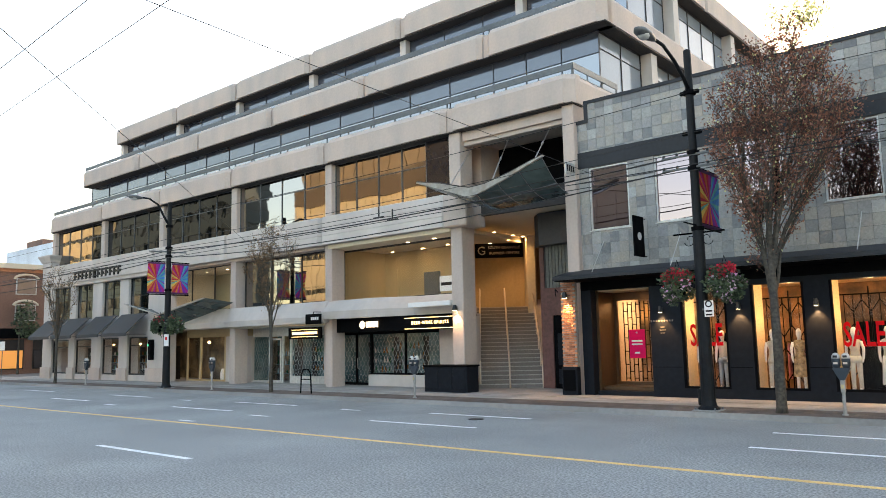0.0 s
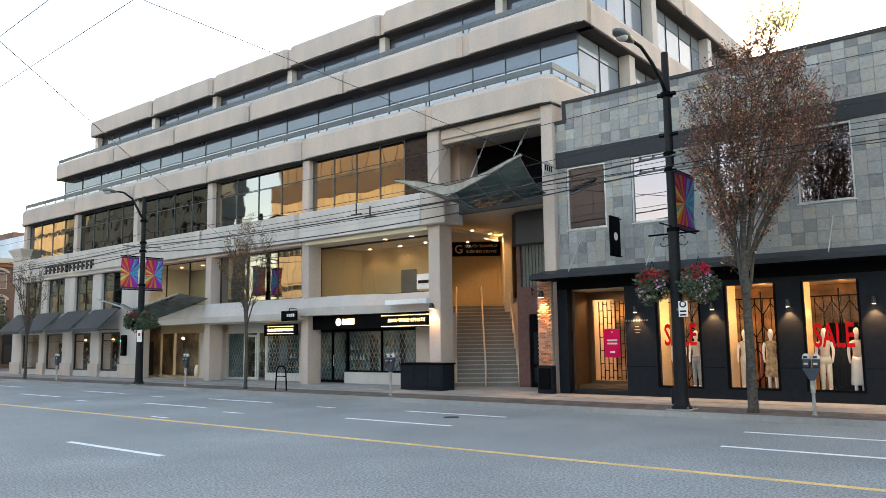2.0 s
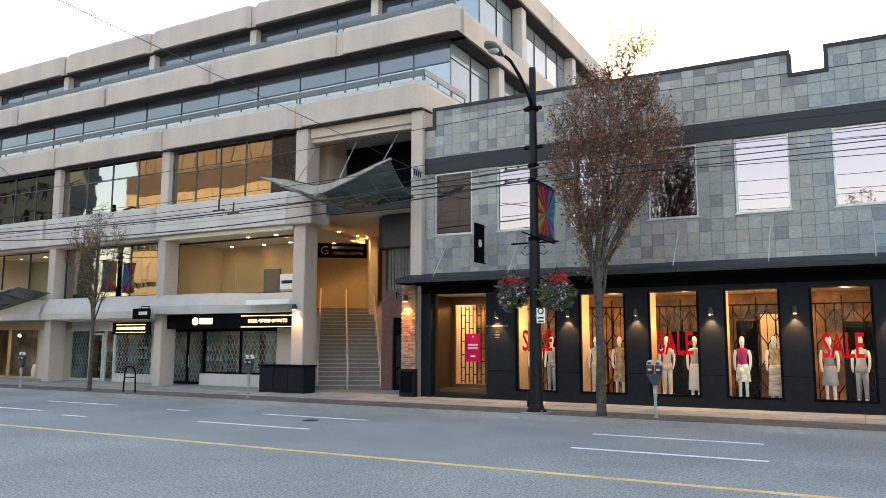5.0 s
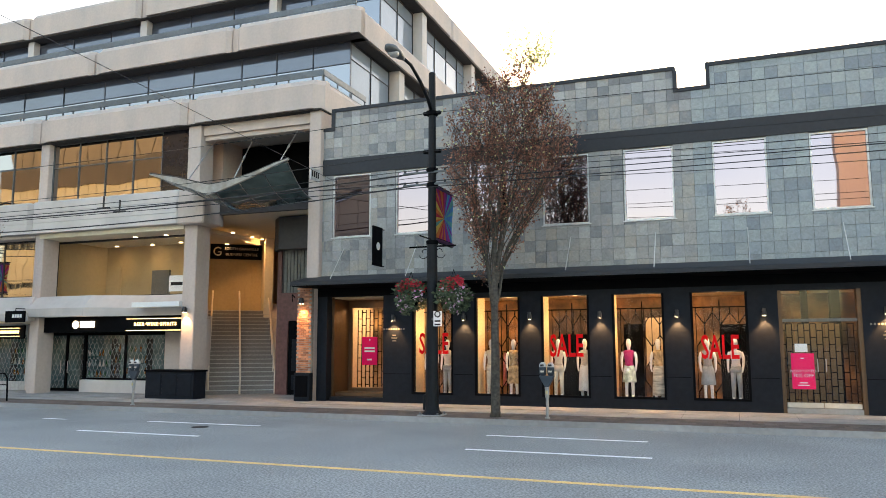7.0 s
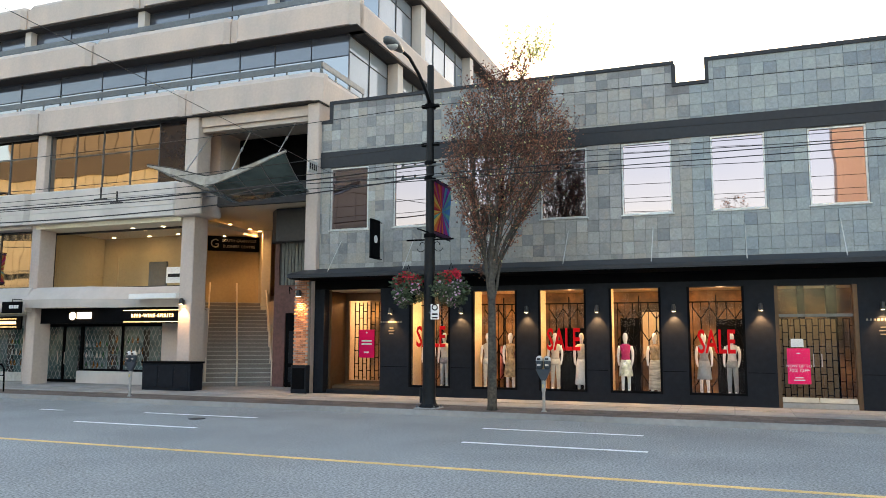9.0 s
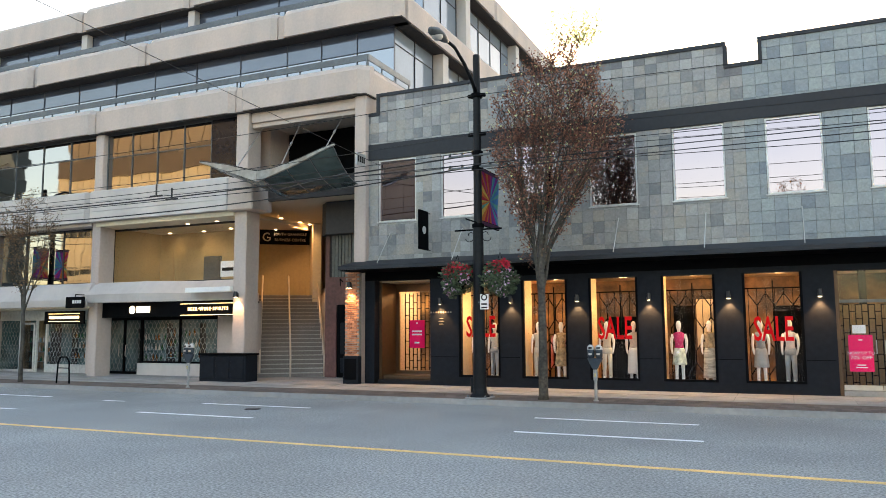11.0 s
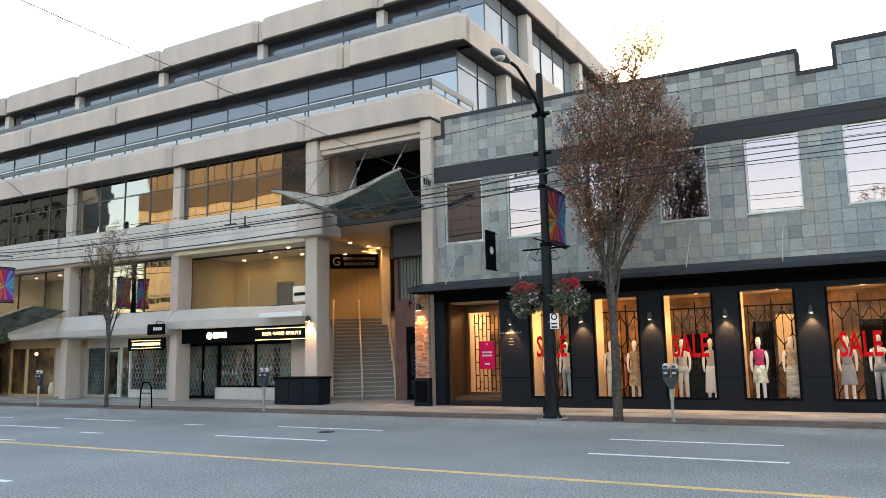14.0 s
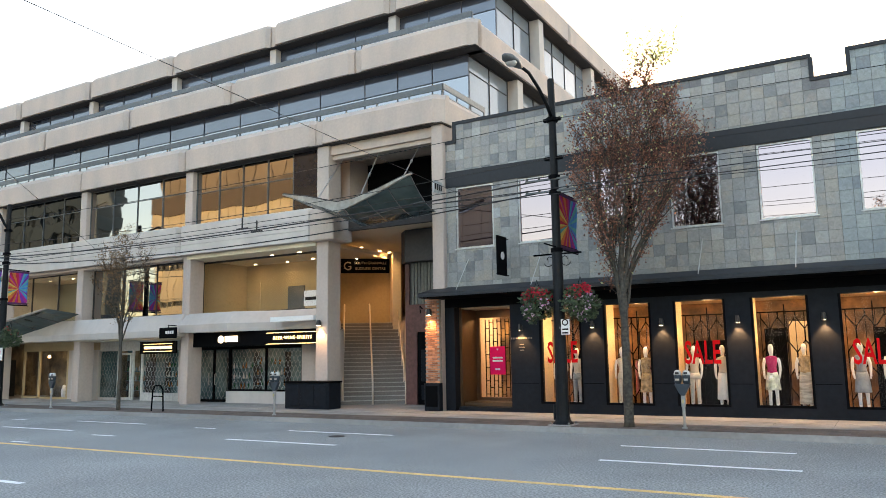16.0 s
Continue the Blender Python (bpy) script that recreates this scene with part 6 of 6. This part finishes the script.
METER_BLUE = shader("blue_grey_meter", (0.035, 0.05, 0.065), 0.4, metal=0.3)
METER_NOTE = shader("yellow_sticker", (0.5, 0.42, 0.22), 0.6)


def meter(x, y):
    m = thing("parking_meter", x, y, 0.16, "grey twin-headed parking meter on a steel post", "parking meter", "parking meters")
    part("post", solid(prism, x, y, [(0.16, 0.075), (0.19, 0.075), (0.2, 0.045), (0.72, 0.042), (0.73, 0.06), (1.02, 0.06), (1.03, 0.04)], 10), METER_GREY, m)
    part("sticker", boxes((x - 0.03, x + 0.03, y - 0.068, y - 0.061, 0.82, 0.92)), METER_NOTE, m)
    bm = bmesh.new()
    loft(bm, [[(x - w, y - 0.06, z), (x + w, y - 0.06, z), (x + w, y + 0.06, z), (x - w, y + 0.06, z)] for z, w in ((1.02, 0.05), (1.1, 0.1), (1.24, 0.17), (1.33, 0.215))])
    part("yoke", bevelled(bm, 0.008), METER_BLUE, m)
    for dx in (-0.112, 0.112):
        bm = bmesh.new()
        loft(bm, [[(x + dx + w * math.cos(a), y + d * math.sin(a), z) for a in (2 * math.pi * i / 14 for i in range(14))] for z, w, d in ((1.33, 0.075, 0.06), (1.38, 0.098, 0.08), (1.52, 0.104, 0.088), (1.56, 0.1, 0.085))])
        hd = part("head", bm, METER_BLUE, m, smooth=True)
        bm = bmesh.new()
        loft(bm, [[(x + dx + w * math.cos(a), y + d * math.sin(a), z) for a in (2 * math.pi * i / 14 for i in range(14))] for z, w, d in ((1.561, 0.106, 0.09), (1.6, 0.105, 0.088), (1.66, 0.085, 0.072), (1.7, 0.04, 0.035))])
        part("cap", bm, FRAME_L, hd, "pale domed cap", smooth=True)
        part("display", bevelled(boxes((x + dx - 0.05, x + dx + 0.05, y - 0.1, y - 0.086, 1.585, 1.64)), 0.005), FITTING, hd)
        part("plate", boxes((x + dx - 0.05, x + dx + 0.05, y - 0.096, y - 0.083, 1.42, 1.47)), STEEL, hd)
    return m


m0 = meter(-4.95, 21.1)
for x in (-19.45, -32.75, -46.0, 5.5):
    copy_thing(m0, Matrix.Translation((x, 21.1, 0.16)))

rack = thing("bike_rack", -25.7, 21.1, 0.16, "black steel hoop bicycle rack on the sidewalk", "bike rack")
part("hoop", solid(tube, [(-26.05, 21.1, 0.16), (-26.0, 21.1, 1.0), (-25.85, 21.1, 1.17), (-25.55, 21.1, 1.17), (-25.4, 21.1, 1.0), (-25.35, 21.1, 0.16)], 0.03, 8), BLACK, rack)
part("cross_bar", solid(tube, [(-26.01, 21.1, 0.75), (-25.39, 21.1, 0.75)], 0.02, 6), BLACK, rack)


# ---- trees ----
BARK = shader("grey_brown_bark", (0.062, 0.054, 0.043), 0.9, vary=0.4, grain=12, stain=0.5, stain_scale=3, bump=0.6, bump_scale=30)
LEAF_R = shader("dark_red_leaf", (0.125, 0.042, 0.03), 0.6, vary=0.25, spread=0.5, tint=(0.255, 0.108, 0.062))
LEAF_Y = shader("yellow_green_leaf", (0.42, 0.44, 0.2), 0.6, vary=0.2, spread=0.2, tint=(0.55, 0.5, 0.26))
nt = LEAF_Y.node_tree  # thin leaves let the light through
see, both = nt.nodes.new("ShaderNodeBsdfTranslucent"), nt.nodes.new("ShaderNodeMixShader")
see.inputs[0].default_value, both.inputs[0].default_value = (0.75, 0.78, 0.4, 1), 0.6
nt.links.new(nt.nodes["Principled BSDF"].outputs[0], both.inputs[1])
nt.links.new(see.outputs[0], both.inputs[2])
nt.links.new(both.outputs[0], nt.nodes["Material Output"].inputs[0])
LEAF_B = shader("brown_leaf", (0.14, 0.07, 0.03), 0.6, vary=0.25, spread=0.4, tint=(0.24, 0.13, 0.05))


def tree(x, y, top, fork, low, half, stems, trunk_r, twigs, per_twig, size, seed, mats, label, sprig=0):
    rng = random.Random(seed)
    t = thing("street_tree", x, y, 0.16, label, "tree", "street trees")
    bm = bmesh.new()
    trunk = [(x + rng.uniform(-0.03, 0.03), y, z) for z in (0.1, 0.3, fork * 0.35, fork * 0.7, fork, fork + 3.5)]
    tube(bm, trunk, [trunk_r * 1.3, trunk_r * 1.05, trunk_r, trunk_r * 0.92, trunk_r * 0.85, trunk_r * 0.35], 12)
    wood = part("trunk", bm, BARK, t, smooth=True)
    limbs = bmesh.new()
    red, alt = bmesh.new(), bmesh.new()

    def reach(z):
        """Half the crown's width at a height: narrow at the foot, widest past the middle, round at the top."""
        u = max(0.0, min(1.0, (z - low) / (top - low)))
        rows = ((0.0, 0.42), (0.12, 0.68), (0.25, 0.86), (0.4, 0.96), (0.6, 1.0), (0.78, 0.88), (0.9, 0.64), (1.0, 0.3))
        for (a0, w0), (a1, w1) in zip(rows, rows[1:]):
            if u <= a1:
                return half * (w0 + (w1 - w0) * (u - a0) / (a1 - a0))

    mains = []
    for k in range(stems):
        a = 2 * math.pi * (k * 0.618 + rng.uniform(-0.08, 0.08))
        out = (0.08, 0.55, 0.75, 0.35, 0.85, 0.6, 0.45)[k] if k < 7 else math.sqrt((k - 6.5) / (stems - 7)) * rng.uniform(0.85, 1.0)
        z_end = low + (top - low) * (1.0 - 0.42 * out ** 2 - rng.uniform(0, 0.16))
        if k < 7:
            start = Vector((x, y, fork + (0.0, 0.1, 0.35, 0.6, 0.0, 0.9, 1.3)[k]))
        else:
            home = min(mains, key=lambda q: abs(math.remainder(q[0] - a, 2 * math.pi)) + 0.5 * rng.random())
            start = home[1][rng.choice((1, 2, 2, 3, 3, 4))]
            z_end = max(z_end, start.z + 1.0)
        pts, rad = [], []
        for i in range(9):
            u = i / 8
            z = start.z + (z_end - start.z) * u
            w = min(reach(z), half * 1.2 * max(0.0, (z - fork) / (top - fork)) ** 0.6 * 1.3) * out * 0.92
            goal = Vector((x + (0.62 * min(1, 1.5 * (z - fork) / (top - fork)) if sprig else 0) + w * math.cos(a), y + w * math.sin(a), z))
            p = start.lerp(goal, min(1.0, 1.7 * u) ** 0.9) + Vector((rng.gauss(0, 0.02), rng.gauss(0, 0.02), 0))
            p.z = z
            pts.append(p if i else start.copy())
            rad.append(trunk_r * ((0.42 if k < 7 else 0.15) * (1 - u) ** 1.1 + 0.03))
        if k < 7:
            mains.append((a, pts))
        tube(limbs, pts, rad, 6)
        for j in range(twigs):
            u = rng.uniform(0.2, 1.0) * 8
            i = min(7, int(u))
            p = pts[i].lerp(pts[i + 1], u - i)
            b = a + rng.gauss(0, 1.0)
            ln = rng.uniform(0.35, 1.0) * half * 0.42
            q = p + Vector((math.cos(b) * ln * 0.62, math.sin(b) * ln * 0.62, ln * rng.uniform(0.5, 1.1)))
            if q.z > top:
                q.z = top
            m = p.lerp(q, 0.5) + Vector((0, 0, -0.04))
            tube(limbs, [p, m, q], [0.009, 0.007, 0.004], 4)
            for _ in range(per_twig):
                v = p.lerp(q, rng.uniform(0.15, 1.1)) + Vector((rng.gauss(0, 0.09), rng.gauss(0, 0.09), rng.gauss(0, 0.09)))
                leaf(alt if rng.random() < (0.04 if sprig else 0.16) else red, v, size * rng.uniform(0.6, 1.3), rng, 0.3)
    for _ in range(sprig):
        g = Vector((x + rng.uniform(0.5, 1.75), y + rng.uniform(-0.3, 0.3), top - rng.uniform(0.3, 0.75)))
        e = g + Vector((rng.uniform(-0.35, 0.5), rng.uniform(-0.3, 0.3), rng.uniform(0.45, 1.2)))
        tube(limbs, [g, e], [0.01, 0.004], 4)
        for _ in range(22):
            leaf(alt, g.lerp(e, rng.uniform(0.1, 1.05)) + Vector((rng.gauss(0, 0.1), rng.gauss(0, 0.1), rng.gauss(0, 0.09))), size * 1.3, rng, 0.2)
    tagged(part("branching", limbs, BARK, wood), kind="stuff")
    cr = tagged(part("crown", red, mats[0], t), kind="stuff")
    tagged(part("pale_leaves", alt, mats[1], cr), kind="stuff")
    return t


tree(-6.46, 21.1, 10.75, 2.7, 4.3, 2.02, 42, 0.13, 27, 19, 0.076, 5, (LEAF_R, LEAF_Y), "upright street tree with sparse dark red autumn leaves", 34)
tree(-28.1, 21.1, 8.1, 2.6, 3.4, 1.3, 18, 0.08, 18, 9, 0.075, 9, (LEAF_B, LEAF_B), "slim young street tree, nearly bare")
tree(-50.2, 21.1, 8.0, 2.2, 2.9, 1.3, 18, 0.09, 18, 4, 0.09, 11, (LEAF_B, LEAF_B), "slim bare street tree beside the shop awnings")
# low trees across the street, seen in the glass
tree(0.4, -9.0, 13.4, 3.0, 5.5, 1.6, 14, 0.13, 14, 8, 0.14, 21, (LEAF_B, LEAF_R), "street tree with thin brown leaves")
tree(-10.9, -9.0, 12.3, 3.0, 5.0, 1.6, 12, 0.13, 12, 6, 0.14, 22, (LEAF_B, LEAF_R), "street tree with thin brown leaves")

# ---- overhead wires ----
WIRE = shader("black_cable", (0.012, 0.012, 0.013), 0.6)


def wire(a, b, r, sag=0.0, label="black overhead cable above the street"):
    a, b = Vector(a), Vector(b)
    n = 12
    pts = [a.lerp(b, i / n) - Vector((0, 0, 4 * sag * (i / n) * (1 - i / n))) for i in range(n + 1)]
    w = part("overhead_wire", solid(tube, pts, r, 5), WIRE)
    return tagged(w, label, "cable", "overhead wires")


# feeder cables from post to post
for y, z, r, s in ((20.87, 7.36, 0.026, 0.35), (20.95, 7.02, 0.022, 0.5), (20.87, 7.45, 0.012, 0.15), (20.9, 9.2, 0.012, 0.25), (20.9, 8.0, 0.012, 0.3)):
    wire((LX, y, z), (PX_, y, z - 0.1), r, s)
    wire((PX_, y, z - 0.1), (-75, y, z - 0.2), r, s)
    wire((LX, y, z), (28, y, z - 0.1), 0.01, s * 0.7)
# trolley contact wires over the lanes
for y in (16.35, 16.95):
    wire((-75, y, 6.0), (40, y, 6.0), 0.011, 0.0, "trolley bus contact wire above the lane")
for x in (-16.45,):
    for y in (16.35, 16.95):
        h = part("wire_hanger", bevelled(boxes((x - 0.22, x + 0.22, y - 0.03, y + 0.03, 6.0, 6.04), (x - 0.02, x + 0.02, y - 0.02, y + 0.02, 6.04, 6.36)), 0.006), FITTING)
        tagged(h, "small black trolley wire hanger", "wire hanger", "wire hangers")
# span wires from the office pier and the posts across the street
wire((-7.1, -3.0, 6.0), (-8.75, 16.95, 6.0), 0.005, 0.0, "thin span wire across the street")
wire((LX, LY, 7.1), (-14.5, 24.4, 7.9), 0.012, 0.05, "thin guy wire to the building")
wire((-23.35, 16.35, 6.0), (-5.6, -0.6, 6.0), 0.006, 0.0, "thin span wire across the street")
wire((-60, 7.36, 6.0), (20, 2.56, 6.0), 0.005, 0.0, "trolley bus contact wire above the lane")
wire((-60, 6.26, 6.0), (20, 2.16, 6.0), 0.005, 0.0, "trolley bus contact wire above the lane")
for x, y in ((-5.6, -0.7), (-7.1, -3.05)):
    tp = thing("trolley_pole", x, y, 0.15, "plain dark steel trolley wire pole", "pole", "trolley poles")
    part("post", solid(prism, x, y, [(0.15, 0.13), (6.3, 0.09)], 10), POLE, tp)
wp = thing("wall_plaque", -14.2, 24.3, 8.5, "small pale framed sign plate on the pier", "sign")
part("plate", bevelled(boxes((-14.25, -14.2, 23.75, 24.4, 8.2, 8.66)), 0.01), FRAME_L, wp)
for k in range(4):
    part("text_bar", boxes((-14.195, -14.19, 23.82 + 0.14 * k, 23.9 + 0.14 * k, 8.32, 8.54)), DARK_L, wp)

# ---- far left: brick corner building ----
BRICK_D = shader("dark_red_brick", (0.2, 0.115, 0.085), 0.85, vary=0.25, grain=10, stain=0.4, bump=0.3)
br = thing("brick_building", -78, 32, 0.15, "old red brick corner building with arched windows", "building")
part("wall", boxes((-112, -75, 25.5, 50, 0.15, 10.1)), BRICK_D, br)
part("cornice", boxes((-112.2, -74.6, 25.1, 50.2, 9.75, 10.2)), CREAM, br)
part("frieze", boxes((-112.1, -74.85, 25.35, 50.1, 9.45, 9.75)), BRICK, br)
part("shop_band", boxes((-112.1, -74.8, 25.3, 50, 3.4, 4.3)), BLACK, br)
for y in (27.7, 31.6, 35.5):
    for z in (7.4, 5.0):
        w = part("window", boxes((-75, -74.93, y, y + 1.8, z, z + 1.5)), FRAME_L, br)
        part("pane", boxes((-74.93, -74.9, y + 0.1, y + 1.7, z + 0.08, z + 1.42)), GLASS_UP, w)
        bm = bmesh.new()
        tube(bm, [(-74.92, y + 0.9 + 1.05 * math.cos(a), z + 1.4 + 0.45 * math.sin(a)) for a in [math.pi * i / 10 for i in range(11)]], 0.12, 6)
        part("arch", bm, CREAM, w)
LIT = glow("lit_shop_glass", (1.0, 0.42, 0.1), 0.06)
for y in (26.2, 29.4):
    w = part("shop_window", boxes((-75, -74.9, y, y + 2.4, 0.6, 3.3)), FRAME_D, br)
    part("pane", boxes((-74.9, -74.87, y + 0.1, y + 2.3, 0.7, 2.3)), LIT if y < 27 else GLASS_DK, w)
wb = thing("white_building", -104, 45, 0.15, "pale blue-white block behind the brick building", "building")
part("wall", boxes((-112, -97.5, 40, 60, -0.4, 15.6)), shader("blue_white_render", (0.62, 0.68, 0.74), 0.8), wb)
part("chimney", boxes((-108, -103, 41, 44, 15.6, 16.7)), BRICK_D, wb)
bl = thing("far_building", -100, 80, 0.15, "plain low brick block down the side street", "building")
part("wall", boxes((-150, -58, 72, 90, -0.4, 13)), BRICK_D, bl)
bl = thing("far_building", -150, 32, 0.15, "plain low brick block down the street", "building")
part("wall", boxes((-230, -114, 27.5, 60, -0.4, 11)), BRICK_D, bl)
sd = thing("street_sign", -58.5, 22.5, 0.17, "small white street sign on a thin post", "sign")
part("post", solid(tube, [(-61.5, 22.0, 0.15), (-61.5, 22.0, 2.9)], 0.03, 6), GALV, sd)
part("plate", boxes((-61.9, -61.0, 21.95, 21.98, 2.3, 2.95)), WHITE, sd)
bush = thing("street_shrub", -72, 27, 0.15, "dark green leafy shrub by the brick wall", "shrub")
bm = bmesh.new()
rr = random.Random(8)
for k in range(9):
    flakes(bm, (-73.2 + rr.uniform(-0.8, 0.8), 27.6 + rr.uniform(-1, 1), 4.9 + rr.uniform(-1.2, 1.6)), 0.8, 70, 0.3, rr)
tagged(part("foliage", bm, LEAF_G, bush), kind="stuff")
part("stem", solid(tube, [(-73.2, 27.5, 0.15), (-73.2, 27.5, 5.5)], [0.12, 0.05], 6), BARK, bush)

# ---- paving, tiles ----
rng = random.Random(3)
x = -66.0
while x < 14:
    w = 1.5
    for y0, y1 in ((22.15, 23.42), (23.42, FACE - 0.05)):
        b = boxes((x + 0.008, x + w - 0.008, y0 + 0.008, y1 - 0.008, 0.1, 0.155 + (y0 - 20.6) / 4.1 * 0.05 + rng.uniform(0, 0.004)))
        part("paving_slab", b, SLAB, pavement)
    x += w
bm = bmesh.new()
x = -66.0
while x < 14:
    for k in range(5):
        y0 = KY + 0.17 + k * 0.3
        d = 0.15 if k % 2 else 0
        box(bm, x + d + 0.004, x + d + 0.296, y0 + 0.004, y0 + 0.296, 0.1, 0.152 + k * 0.0036 + rng.uniform(0, 0.003))
    x += 0.3
tagged(part("paver", bm, PAVER, pavement), kind="stuff")
box_far = boxes((-140, -66, KY + 0.17, FACE, 0.1, 0.2), (14, 70, KY + 0.17, FACE, 0.1, 0.2), (-66, -14.3, FACE, 30, 0.1, 0.195))
part("paving_field", box_far, SLAB, pavement)

# slate tiles on the shop building
TX, TZ = 0.366, 0.377


def cut(rect, hole):
    """What is left of a rectangle (x0, x1, z0, z1) beside a hole."""
    a, b, c, d = rect
    e, f, g, h = hole
    if b <= e or a >= f or d <= g or c >= h:
        return [rect]
    out = []
    if a < e:
        out.append((a, e, c, d))
    if b > f:
        out.append((f, b, c, d))
    m, n = max(a, e), min(b, f)
    if c < g:
        out.append((m, n, c, g))
    if d > h:
        out.append((m, n, h, d))
    return out


HOLES = [(w - 0.01, w + WW + 0.01, WZ0 - 0.045, WZ1 + 0.03) for w in WIN] + [(-20, 40, 8.5, 9.1), (-1.47, -0.41, 10.2, 12), (-14.4, -13.8, 10.2, 12)]
SLATES = (SLATE_W, SLATE_B, SLATE_D)
full = [mesh_of("slate_tile", bevelled(boxes((-TX / 2 + 0.004, TX / 2 - 0.004, -0.016, 0.014, -TZ / 2 + 0.004, TZ / 2 - 0.004)), 0.004), m) for m in SLATES]
rest = [bmesh.new() for m in SLATES]
count = 0
for i in range(84):
    for z0 in [4.503 + TZ * j for j in range(11)] + [8.798 + TZ * j for j in range(6)]:
        x0 = -14.516 + i * TX
        x1, z1 = x0 + TX, z0 + TZ
        tone = 1 if x0 > -1.1 else 2 if (z0 > 10.5 and rng.random() < 0.6) or (-1.85 < x0 < -0.8 and 9.8 < z0 < 10.1) else 0
        left = [(max(x0, -14.35), x1, max(z0, 4.68), min(z1, 10.94) if z0 > 8.6 else min(z1, 8.5))]
        for h in HOLES:
            left = [q for p in left for q in cut(p, h)]
        for a, b, c, d in left:
            if b - a < 0.03 or d - c < 0.03:
                continue
            out = rng.uniform(-0.004, 0.004)
            if b - a > TX - 0.001 and d - c > TZ - 0.001 and -6.4 < x0 < 4.0 and count < 300:
                shared("slate_tile", full[tone], pose((a + b) / 2, FACE + out, (c + d) / 2, rng.uniform(-0.5, 0.5), 0, rng.uniform(-0.5, 0.5)), stone)
                count += 1
            else:
                box(rest[tone], a + 0.004, b - 0.004, FACE - 0.016 + out, FACE + 0.0115, c + 0.004, d - 0.004)
for bm, m in zip(rest, SLATES):
    tagged(part("slate_tiles", bm, m, stone), kind="stuff")
